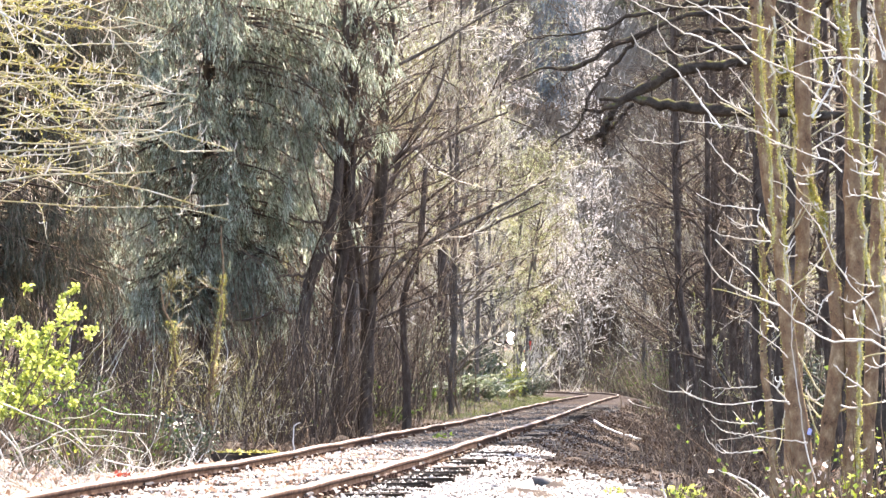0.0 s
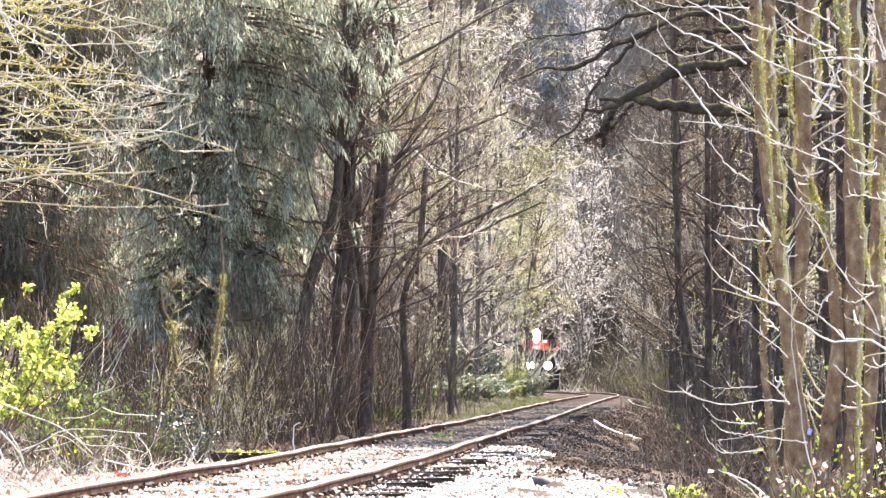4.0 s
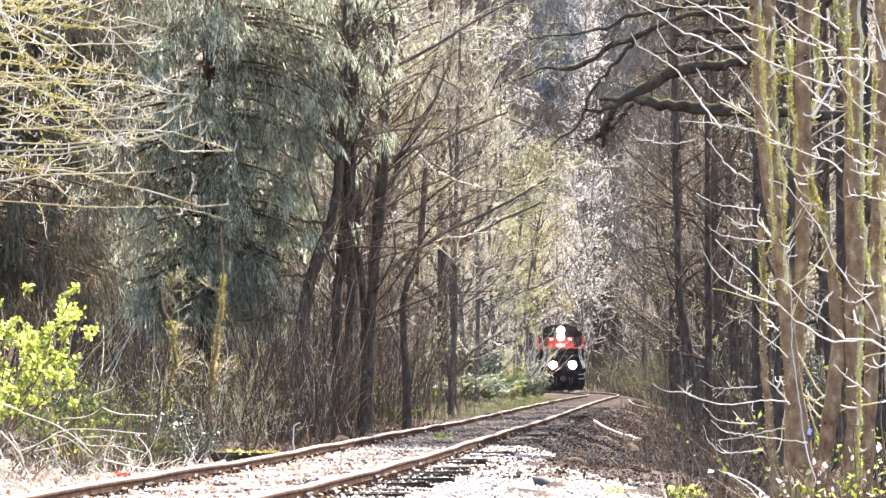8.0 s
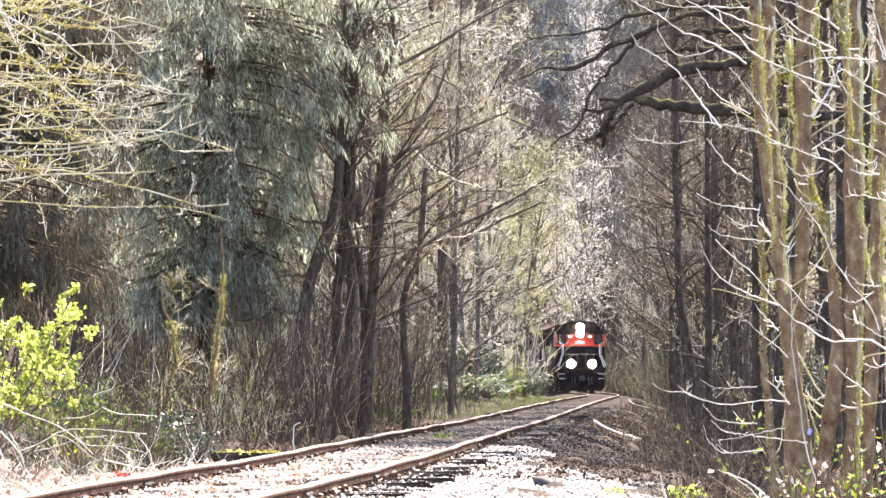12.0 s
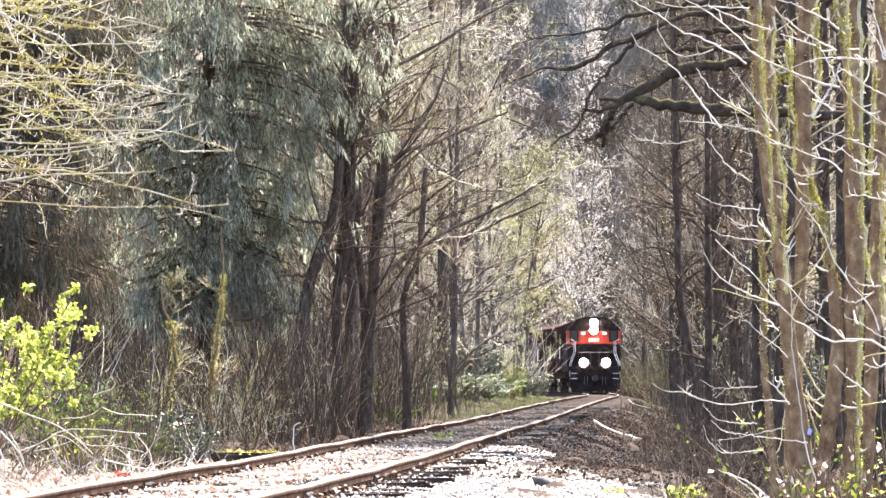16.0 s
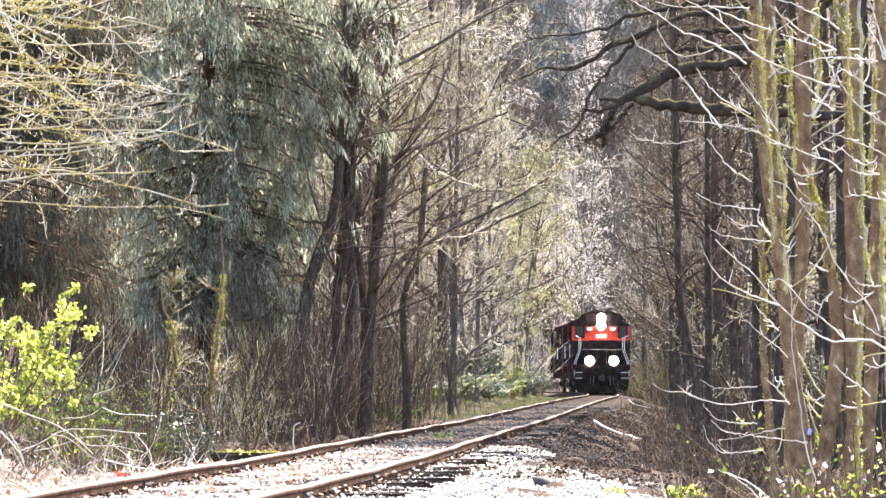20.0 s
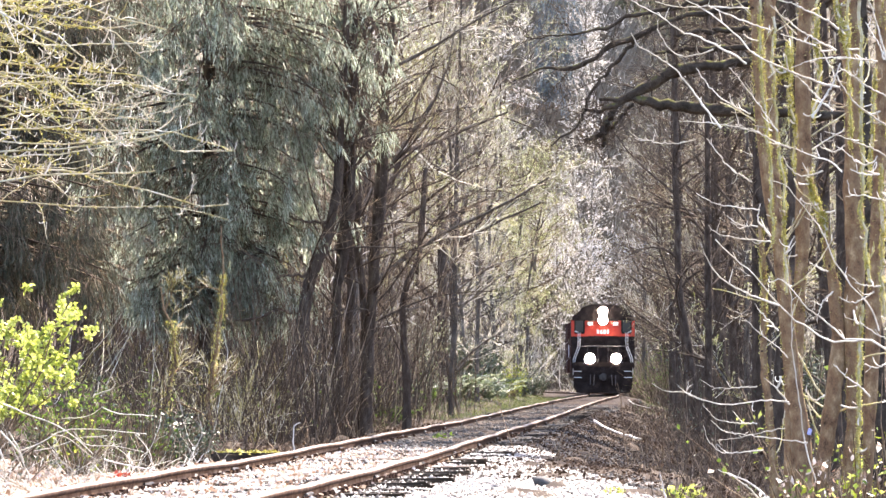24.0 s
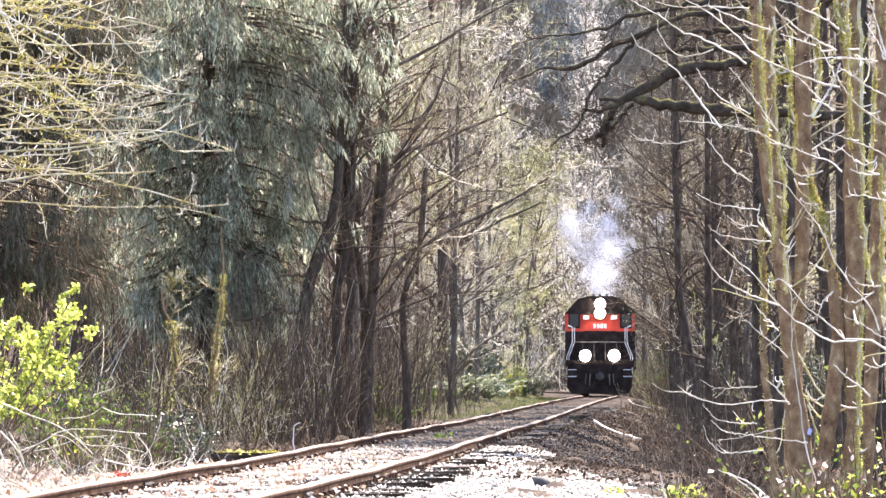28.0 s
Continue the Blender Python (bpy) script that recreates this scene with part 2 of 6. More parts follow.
def prism(bm, outline, y0, y1):
    """An outline in x, z pushed from y0 to y1."""
    a = [bm.verts.new((x, y0, z)) for x, z in outline]
    b = [bm.verts.new((x, y1, z)) for x, z in outline]
    n = len(a)
    bm.faces.new(a)
    bm.faces.new(b[::-1])
    for i in range(n):
        bm.faces.new((a[(i + 1) % n], a[i], b[i], b[(i + 1) % n]))
    bmesh.ops.recalc_face_normals(bm, faces=bm.faces)
    return bm


RNG = np.random.default_rng(7)


def unit(v):
    return v / np.maximum(np.linalg.norm(v, axis=-1, keepdims=True), 1e-9)


def tubes(P, R, k=4):
    """Tapered tubes along many lines at once: P (m, n, 3), R (m, n)."""
    m, n, _ = P.shape
    T = unit(np.gradient(P, axis=1))
    ref = np.where(np.abs(unit(P[:, -1] - P[:, 0])[:, 2:3]) > 0.8, [[1.0, 0, 0]], [[0, 0, 1.0]])[:, None, :]
    U = unit(np.cross(T, ref))
    W = np.cross(T, U)
    a = np.arange(k) * (2 * np.pi / k)
    V = P[:, :, None] + R[:, :, None, None] * (np.cos(a)[None, None, :, None] * U[:, :, None] + np.sin(a)[None, None, :, None] * W[:, :, None])
    i = np.arange(m)[:, None, None] * n * k
    j = np.arange(n - 1)[None, :, None] * k
    c = np.arange(k)[None, None, :]
    d = (c + 1) % k
    F = np.stack([i + j + c, i + j + d, i + j + k + d, i + j + k + c], -1).reshape(-1, 4)
    return V.reshape(-1, 3), F


class Heap:
    """Gathers arrays of tubes or leaves into one mesh."""

    def __init__(self):
        self.v, self.f, self.n = [], [], 0

    def add(self, V, F):
        self.v.append(V)
        self.f.append(F + self.n)
        self.n += len(V)
        return self

    def mesh(self, name, mat, soft_shade=False):
        return raw_mesh(name, np.concatenate(self.v), np.concatenate(self.f), mat, soft_shade)


def grow(P, R, count, t=(0.2, 1.0), angle=(35, 65), length=(0.5, 1.0), lift=0.3, wiggle=0.12, n=5, thin=0.55, least=0.004, taper=0.25, flat=0.0, short=0.5):
    """Side branches of the lines P with radii R. lift bends them up (or down, if negative), flat keeps them level."""
    m, k, _ = P.shape
    idx = np.repeat(np.arange(m), count)
    q = len(idx)
    u = t[0] + (t[1] - t[0]) * RNG.random(q)
    pos = u * (k - 1)
    i = np.minimum(pos.astype(int), k - 2)
    w = (pos - i)[:, None]
    base = P[idx, i] * (1 - w) + P[idx, i + 1] * w
    T = unit(P[idx, i + 1] - P[idx, i])
    rad = R[idx, i] * (1 - w[:, 0]) + R[idx, i + 1] * w[:, 0]
    rnd = RNG.normal(size=(q, 3))
    rnd[:, 2] *= 1 - flat
    side = unit(rnd - (rnd * T).sum(1, keepdims=True) * T)
    ang = np.radians(angle[0] + (angle[1] - angle[0]) * RNG.random(q))[:, None]
    D = np.cos(ang) * T + np.sin(ang) * side
    L = (length[0] + (length[1] - length[0]) * RNG.random(q)) * (1 - short * u)
    out = np.empty((q, n, 3))
    out[:, 0] = base
    step = (L / (n - 1))[:, None]
    bend = RNG.normal(size=(q, 3)) * wiggle
    for s in range(1, n):
        D = unit(D + np.array([0, 0, lift / (n - 1)]) + bend + RNG.normal(size=(q, 3)) * wiggle)
        out[:, s] = out[:, s - 1] + D * step
    r0 = np.maximum(np.minimum(rad * thin, L * 0.035 + least), least)
    return out, r0[:, None] * np.linspace(1, taper, n)[None]


def stem(pts, r0, r1, n=14, rough=0.01):
    """One smooth line through a few points; r0 may give the radius at each of them."""
    pts = np.array(pts, float)
    s = np.r_[0, np.cumsum(np.linalg.norm(np.diff(pts, axis=0), axis=1))]
    u = np.linspace(0, s[-1], n)
    P = np.stack([glide(s, pts[:, c], u) if len(pts) > 2 else np.interp(u, s, pts[:, c]) for c in range(3)], -1)
    P[1:-1] += RNG.normal(size=(n - 2, 3)) * rough
    R = np.interp(u, s, r0) if r1 is None else np.linspace(r0, r1, n)
    return P[None], R[None]


def leaves(C, size, spread=1.0, k=1, hang=0.0):
    """Small folded leaves at the points C: two triangles on a midrib each."""
    C = np.repeat(C, k, axis=0)
    n = len(C)
    A = unit(RNG.normal(size=(n, 3)) * [1, 1, spread] + [0, 0, -hang])
    B = unit(np.cross(A, RNG.normal(size=(n, 3))))
    N = np.cross(A, B)
    s = (size * (0.6 + 0.8 * RNG.random(n)))[:, None]
    V = np.stack([C, C + A * s * 0.5 + B * s * 0.3 + N * s * 0.1, C + A * s, C + A * s * 0.5 - B * s * 0.3 + N * s * 0.1], 1)
    F = np.arange(n)[:, None] * 4 + np.array([[0, 1, 2, 3]])
    return V.reshape(-1, 3), F


def blades(C, D, length, width):
    """Narrow flat blades from C along D."""
    n = len(C)
    B = unit(np.cross(D, RNG.normal(size=(n, 3))))
    L, W = np.reshape(length, (-1, 1)), np.reshape(width, (-1, 1))
    V = np.stack([C - B * W * 0.5, C + B * W * 0.5, C + D * L + B * W * 0.12, C + D * L - B * W * 0.12], 1)
    return V.reshape(-1, 3), np.arange(n)[:, None] * 4 + np.array([[0, 1, 2, 3]])


def points_on(P, per, t=(0.2, 1.0)):
    """Points strewn along lines."""
    m, k, _ = P.shape
    idx = np.repeat(np.arange(m), per)
    pos = (t[0] + (t[1] - t[0]) * RNG.random(len(idx))) * (k - 1)
    i = np.minimum(pos.astype(int), k - 2)
    w = (pos - i)[:, None]
    return P[idx, i] * (1 - w) + P[idx, i + 1] * w


def each(name, P, R, k, mat, parent, label=""):
    """Every line as a part of its own."""
    for i in range(len(P)):
        piece(name, raw_mesh(name, *tubes(P[i:i + 1], R[i:i + 1], k), mat, True), parent, label)


def mass(name, me, parent, label=""):
    """What is too fine to pick apart, joined under its thing."""
    return tagged(piece(name, me, parent, label), kind="stuff")


def thing(name, label, category, group="", at=(0, 0, 0), kind=""):
    ob = new(name)
    ob.location = at
    return tagged(ob, label, category, group, kind)


# ---- ground ----
def ground():
    ys = np.concatenate([np.linspace(-400, 20, 12), np.linspace(30, 200, 120), np.linspace(204, 540, 85), np.linspace(545, 760, 44), np.linspace(790, 2500, 16)])
    ds = np.concatenate([-np.geomspace(2000, 16, 24), np.linspace(-14, 14, 113), np.geomspace(16, 2000, 24)])
    Y, Dd = np.meshgrid(ys, ds, indexing="ij")
    X = Dd + line_x(np.clip(Y, -200, 900))
    Z = ground_z(X, np.clip(Y, -200, 900))
    rough = RNG.normal(size=Z.shape) * np.where(np.abs(Dd) < 1.6, 0.012, 0.045)
    V = np.stack([X, Y, Z + rough], -1).reshape(-1, 3)
    r, c = len(ys), len(ds)
    i = np.arange(r - 1)[:, None] * c + np.arange(c - 1)[None]
    F = np.stack([i, i + 1, i + c + 1, i + c], -1).reshape(-1, 4)
    me = raw_mesh("ground", V, F, SOIL, True)
    me.materials.append(HILL)
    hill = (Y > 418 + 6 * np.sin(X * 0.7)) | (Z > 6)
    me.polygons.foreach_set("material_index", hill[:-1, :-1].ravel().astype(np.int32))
    ob = piece("ground", me)
    tagged(ob, "brown leaf-strewn soil of wooded railway embankment and hills", "ground", kind="structure")
    return ob


def strip(d0, d1, lift, y0, y1, n, name, mat, label, category):
    """A crowned sheet lying on the ground beside or under the rails."""
    ys = np.linspace(y0, y1, n)
    ds = np.linspace(d0, d1, 24)
    Y, Dd = np.meshgrid(ys, ds, indexing="ij")
    X = Dd + line_x(Y) + RNG.normal(size=Y.shape) * 0.02
    edge = np.minimum(Dd - d0, d1 - Dd)
    Z = ground_z(X, Y) + np.where(edge < 0.08, -0.06, lift) + RNG.normal(size=Y.shape) * 0.012 + 0.018 * np.sin(Y * 1.7 + 2 * np.sin(X * 2.3)) * (edge > 0.3)
    i = np.arange(n - 1)[:, None] * 24 + np.arange(23)[None]
    F = np.stack([i, i + 1, i + 25, i + 24], -1).reshape(-1, 4)
    ob = piece(name, raw_mesh(name, np.stack([X, Y, Z], -1).reshape(-1, 3), F, mat, True))
    return tagged(ob, label, category, kind="structure")


ICO = np.array([(0, 0, 1), (.894, 0, .447), (.276, .851, .447), (-.724, .526, .447), (-.724, -.526, .447), (.276, -.851, .447),
                (.724, .526, -.447), (-.276, .851, -.447), (-.894, 0, -.447), (-.276, -.851, -.447), (.724, -.526, -.447), (0, 0, -1)])
ICO_F = np.array([(0, 1, 2), (0, 2, 3), (0, 3, 4), (0, 4, 5), (0, 5, 1), (1, 6, 2), (2, 7, 3), (3, 8, 4), (4, 9, 5), (5, 10, 1),
                  (2, 6, 7), (3, 7, 8), (4, 8, 9), (5, 9, 10), (1, 10, 6), (11, 7, 6), (11, 8, 7), (11, 9, 8), (11, 10, 9), (11, 6, 10)])


def stones(C, size):
    n = len(C)
    V = ICO[None] * (1 + RNG.normal(size=(n, 12, 1)) * 0.24)
    V = V * (size[:, None] * (0.6 + 0.6 * RNG.random((n, 3))))[:, None, :]
    a = RNG.random(n) * 6.28
    c, s = np.cos(a)[:, None], np.sin(a)[:, None]
    tilt = RNG.normal(size=(n, 1)) * 0.5
    x, y, z = V[..., 0], V[..., 1], V[..., 2]
    y, z = y * np.cos(tilt) - z * np.sin(tilt), y * np.sin(tilt) + z * np.cos(tilt)
    V = np.stack([x * c - y * s, x * s + y * c, z], -1) + C[:, None]
    return V.reshape(-1, 3), (np.arange(n)[:, None, None] * 12 + ICO_F[None]).reshape(-1, 3)


OCTA = np.array([(1, 0, 0), (-1, 0, 0), (0, 1, 0), (0, -1, 0), (0, 0, 0.8), (0, 0, -0.8)])
OCTA_F = np.array([(0, 2, 4), (2, 1, 4), (1, 3, 4), (3, 0, 4), (2, 0, 5), (1, 2, 5), (3, 1, 5), (0, 3, 5)])


def chips(C, size):
    """Sharp little chips of stone."""
    n = len(C)
    V = OCTA[None] * (1 + RNG.normal(size=(n, 6, 1)) * 0.25) * (size[:, None] * (0.6 + 0.7 * RNG.random((n, 3))))[:, None, :]
    q = np.linalg.qr(RNG.normal(size=(n, 3, 3)))[0]
    V = np.einsum("nij,nkj->nki", q, V) + C[:, None]
    return V.reshape(-1, 3), (np.arange(n)[:, None, None] * 6 + OCTA_F[None]).reshape(-1, 3)


def ballast():
    n = 62000
    y = 35 + 45 * RNG.random(n) ** 1.7
    edge = np.interp(y, [34, 48, 58, 66, 96], [3.7, 3.3, 2.5, 1.8, 1.6])
    d = np.where(RNG.random(n) < 0.4, 0.9 + (edge - 0.9) * RNG.random(n), 1.22 + (edge - 1.22) * RNG.random(n))
    d = np.where(RNG.random(n) < 0.93, d, -1.6 + 2.4 * RNG.random(n))
    x = line_x(y) + d
    C = np.stack([x, y, ground_z(x, y) + 0.03 * RNG.random(n) + 0.012], -1)
    h = Heap().add(*chips(C, 0.009 + 0.016 * RNG.random(n) ** 2))
    ob = piece("ballast", h.mesh("ballast", STONE))
    tagged(ob, "loose pale grey crushed stone beside the rails", "ballast", kind="stuff")
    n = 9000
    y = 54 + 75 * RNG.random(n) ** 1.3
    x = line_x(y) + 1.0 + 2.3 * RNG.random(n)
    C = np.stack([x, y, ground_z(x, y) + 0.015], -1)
    ob = piece("ballast", Heap().add(*chips(C, 0.016 + 0.02 * RNG.random(n))).mesh("ballast", SHADED_STONE))
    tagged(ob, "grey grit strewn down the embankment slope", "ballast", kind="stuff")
    # Far stones take the darker colour, which stands for shade on the track.
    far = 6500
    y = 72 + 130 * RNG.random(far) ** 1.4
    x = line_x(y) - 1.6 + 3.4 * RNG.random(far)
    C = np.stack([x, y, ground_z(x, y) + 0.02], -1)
    ob = piece("ballast", Heap().add(*chips(C, 0.015 + 0.022 * RNG.random(far))).mesh("ballast", SHADED_STONE))
    tagged(ob, "small stones along the far track, darkened for its shade", "ballast", kind="stuff")


def loose_stone():
    x, y = 0.81, 51.5
    C = np.array([[x, y, float(ground_z(x, y)) + 0.06]])
    ob = piece("stone", Heap().add(*stones(C, np.array([0.072]))).mesh("stone", SHADED_STONE))
    tagged(ob, "large stone lying on pale ballast, darkened as if backlit", "stone")


# ---- track ----
RAIL_SECTION = [(-0.066, 0), (0.066, 0), (0.066, 0.012), (0.012, 0.032), (0.009, 0.115), (0.034, 0.128), (0.035, 0.152), (0.026, 0.165),
                (-0.026, 0.165), (-0.035, 0.152), (-0.034, 0.128), (-0.009, 0.115), (-0.012, 0.032), (-0.066, 0.012)]
JOINT = 8.95


def track():
    base = tagged(new("railway_track"), "rusty jointed railway track on weathered wooden ties", "railway track", kind="structure")
    ys = np.concatenate([np.arange(5, 130, 0.8), np.arange(130, 620, 2.5)])
    sec = np.array(RAIL_SECTION)
    k = len(sec)
    for side, phase in ((-1, 3.0), (1, 7.2)):
        X, Z = line_x(ys), line_z(ys)
        t = np.gradient(X, ys)
        low = ((ys - phase + JOINT / 2) % JOINT) - JOINT / 2
        Z = Z - 0.009 * np.exp(-(low / 1.6) ** 2) + 0.004 * np.sin(ys / 3.1 + side * 2)
        X = X + 0.006 * np.sin(ys / 4.3 + side)
        cx = X + side * GAUGE / 2
        V = np.empty((len(ys), k, 3))
        V[..., 0] = cx[:, None] + sec[None, :, 0]
        V[..., 1] = ys[:, None] - (t[:, None] * sec[None, :, 0])
        V[..., 2] = Z[:, None] - 0.165 + sec[None, :, 1]
        i = np.arange(len(ys) - 1)[:, None] * k
        c = np.arange(k)[None]
        d = (c + 1) % k
        F = np.stack([i + c, i + d, i + k + d, i + k + c], -1).reshape(-1, 4)
        me = raw_mesh("rail", V.reshape(-1, 3), F, RUST)
        me.materials.append(RAIL_TOP)
        top = np.tile((np.arange(k) >= 6) & (np.arange(k) <= 8), len(ys) - 1)
        me.materials.append(SUNLIT_RUST)
        # Near rail feet get the tan that stands for sun on the flange.
        foot = np.tile(np.isin(np.arange(k), (1, 2, 3, 11, 12, 13)), len(ys) - 1) & np.repeat(ys[:-1] < 78, k)
        me.polygons.foreach_set("material_index", np.where(foot, 2, top.astype(np.int32)))
        piece("rail", me, base, "rusty steel rail with worn shiny head")
        # joint bars with bolts
        bar = bmesh.new()
        box(bar, 0.022, 0.7, 0.08, 0.026, 0, -0.10, 0.006)
        box(bar, 0.022, 0.7, 0.08, -0.026, 0, -0.10, 0.006)
        bar_me = bpy.data.meshes.new("joint_bar")
        bar.to_mesh(bar_me)
        bar.free()
        bar_me.materials.append(STEEL)
        bolt = bmesh.new()
        for j in range(4):
            rod(bolt, (0.03, -0.27 + 0.18 * j, -0.10), (0.058, -0.27 + 0.18 * j, -0.10), 0.016, 6)
        bolt_me = bpy.data.meshes.new("bolts")
        bolt.to_mesh(bolt_me)
        bolt.free()
        bolt_me.materials.append(RUST)
        for y in np.arange(phase + JOINT * 3, 300, JOINT):
            j = piece("joint_bar", bar_me, base)
            j.matrix_basis = pose(float(line_x(y)) + side * GAUGE / 2, y, float(line_z(y)), 0, 0, -math.degrees(math.atan(float(np.interp(y, ys, t)))))
            piece("bolt_row", bolt_me, j)
    # ties, each with two plates and spikes
    tb = bmesh.new()
    box(tb, 2.6, 0.23, 0.18, 0, 0, -0.206, 0.012)
    for v in tb.verts:
        v.co += Vector((RNG.normal() * 0.008, RNG.normal() * 0.006, RNG.normal() * 0.006))
    tie_me = bpy.data.meshes.new("tie")
    tb.to_mesh(tie_me)
    tb.free()
    tie_me.materials.append(TIE)
    pb = bmesh.new()
    box(pb, 0.34, 0.19, 0.022, 0, 0, -0.176, 0.004)
    for sx in (-0.085, 0.085):
        for sy in (-0.06, 0.06):
            rod(pb, (sx, sy, -0.17), (sx, sy, -0.125), 0.014, 6)
            box(pb, 0.035, 0.03, 0.014, sx * 0.93, sy, -0.122)
    for sy in (-0.14, 0.14):
        box(pb, 0.19, 0.022, 0.045, 0, sy, -0.188, 0.005)
        box(pb, 0.02, 0.022, 0.075, 0.088, sy, -0.165, 0.004)
    plate_me = bpy.data.meshes.new("tie_plate")
    pb.to_mesh(plate_me)
    pb.free()
    plate_me.materials.append(RUST)
    y, count = 32.0, 0
    while count < 290:
        x, z = float(line_x(y)), float(line_z(y))
        turn = -math.degrees(math.atan((float(line_x(y + 1)) - x)))
        tie = piece("tie", tie_me, base)
        tie.matrix_basis = pose(x + RNG.normal() * 0.05, y, z + RNG.normal() * 0.010, RNG.normal() * 1.5, RNG.normal() * 0.3, turn + RNG.normal() * 1.2)
        if y < 110:
            for side in [s for s in (-1, 1) if y < 75 or RNG.random() < 0.34]:
                pl = piece("tie_plate", plate_me, base)
                pl.matrix_basis = pose(x + side * GAUGE / 2, y, z + 0.045, 0, 0, turn)
        y += 0.54 + RNG.normal() * 0.02
        count += 1
    far = bmesh.new()
    while y < 520:
        box(far, 2.6, 0.23, 0.18, float(line_x(y)), y, float(line_z(y)) - 0.275)
        y += 0.54
    ob = part("ties", far, TIE, base, "distant run of weathered wooden ties")
    tagged(ob, kind="stuff")
    return base


# ---- train ----
def wheelset(parent, y, radius=0.5):
    bm = bmesh.new()
    rod(bm, (-0.95, 0, 0), (0.95, 0, 0), 0.08, 12)
    for s in (-1, 1):
        rod(bm, (s * 0.70, 0, 0), (s * 0.83, 0, 0), radius, 28)
        rod(bm, (s * 0.67, 0, 0), (s * 0.71, 0, 0), radius + 0.025, 28)
    w = part("wheelset", bm, STEEL, parent, "steel wheel pair on an axle")
    w.location = (0, y, radius)
    return w


def locomotive():
    lo = thing("locomotive", "black and red diesel locomotive with lit headlights on the track", "locomotive")
    bm = bmesh.new()
    box(bm, 3.05, 16.6, 0.30, 0, 8.5, 1.42, 0.03)
    part("frame", bm, BLACK_PAINT, lo, "black steel underframe")
    bm = bmesh.new()
    prism(bm, [(-1.38, 1.38), (1.38, 1.38), (1.44, 1.15), (1.42, 0.36), (1.28, 0.10), (-1.28, 0.10), (-1.42, 0.36), (-1.44, 1.15)], 0.12, 0.34)
    prism(bm, [(-1.34, 0.60), (1.34, 0.60), (1.24, 0.085), (-1.24, 0.085)], -0.10, 0.14)
    part("pilot", bm, BLACK_PAINT, lo, "black snow plough pilot")
    bm = bmesh.new()
    box(bm, 0.34, 0.5, 0.26, 0, -0.25, 0.86, 0.03)
    box(bm, 0.26, 0.24, 0.36, 0.03, -0.52, 0.86, 0.05)
    part("coupler", bm, STEEL, lo)
    for s in (-1, 1):
        bm = bmesh.new()
        rod(bm, (s * 0.42, -0.05, 0.95), (s * 0.45, -0.18, 0.45), 0.025)
        rod(bm, (s * 0.60, -0.05, 0.95), (s * 0.62, -0.16, 0.5), 0.02)
        part("air_hose", bm, STEEL, lo)
    for s in (-1, 1):
        st = bmesh.new()
        for i in range(4):
            box(st, 0.42, 0.26, 0.035, s * 1.28, 0.42, 0.42 + 0.27 * i, 0.008)
        part("step", st, BLACK_PAINT, lo)
        ed = bmesh.new()
        for i in range(2):
            box(ed, 0.38, 0.012, 0.03, s * 1.22, 0.10, 1.14 - 0.30 * i)
        part("step_edge", ed, WHITE_PAINT, lo, "white painted step edge")
    # short hood, cab and long hood
    bm = bmesh.new()
    prism(bm, [(-0.92, 1.56), (0.92, 1.56), (0.92, 2.62), (0.70, 2.86), (-0.70, 2.86), (-0.92, 2.62)], 0.95, 2.5)
    part("short_hood", bm, BLACK_PAINT, lo, "black low nose")
    bm = bmesh.new()
    box(bm, 0.52, 0.04, 1.15, 0, 0.93, 2.12, 0.02)
    part("nose_door", bm, BLACK_PAINT, lo)
    bm = bmesh.new()
    prism(bm, [(-1.55, 1.56), (1.55, 1.56), (1.55, 2.85), (-1.55, 2.85)], 2.5, 4.6)
    part("cab_base", bm, BLACK_PAINT, lo, "black lower cab wall")
    bm = bmesh.new()
    prism(bm, [(-1.552, 2.85), (1.552, 2.85), (1.552, 3.62), (-1.552, 3.62)], 2.497, 4.6)
    part("cab_band", bm, RED_PAINT, lo, "red band round the cab")
    bm = bmesh.new()
    prism(bm, [(-1.55, 3.62), (1.55, 3.62), (1.55, 3.66), (1.00, 4.28), (0.55, 4.42), (-0.55, 4.42), (-1.00, 4.28), (-1.55, 3.66)], 2.42, 4.65)
    part("cab_roof", bm, BLACK_PAINT, lo, "black arched cab roof")
    for s in (-1, 1):
        bm = bmesh.new()
        box(bm, 0.52, 0.03, 0.92, s * 1.15, 2.485, 3.44, 0.03)
        fr = part("cab_window", bm, BLACK_PAINT, lo, "black framed cab windscreen")
        bm = bmesh.new()
        box(bm, 0.38, 0.02, 0.76, s * 1.15, 2.468, 3.45, 0.005)
        part("pane", bm, GLASS, fr, "dark glass pane")
        bm = bmesh.new()
        box(bm, 0.42, 0.02, 0.36, s * 0.53, 2.48, 3.78, 0.005)
        part("cab_window", bm, GLASS, lo, "dark upper windscreen pane")
        bm = bmesh.new()
        box(bm, 0.03, 1.3, 0.62, s * 1.56, 3.5, 3.3, 0.02)
        part("side_window", bm, GLASS, lo, "dark cab side window")
        bm = bmesh.new()
        box(bm, 0.30, 0.14, 0.22, s * 0.62, 2.43, 3.47, 0.03)
        nb = part("number_board", bm, BLACK_PAINT, lo, "lit number board")
        bm = bmesh.new()
        box(bm, 0.24, 0.012, 0.15, s * 0.62, 2.356, 3.47, 0.004)
        part("board_glass", bm, NUMBER_GLOW, nb, "glowing pale glass")
        bm = bmesh.new()
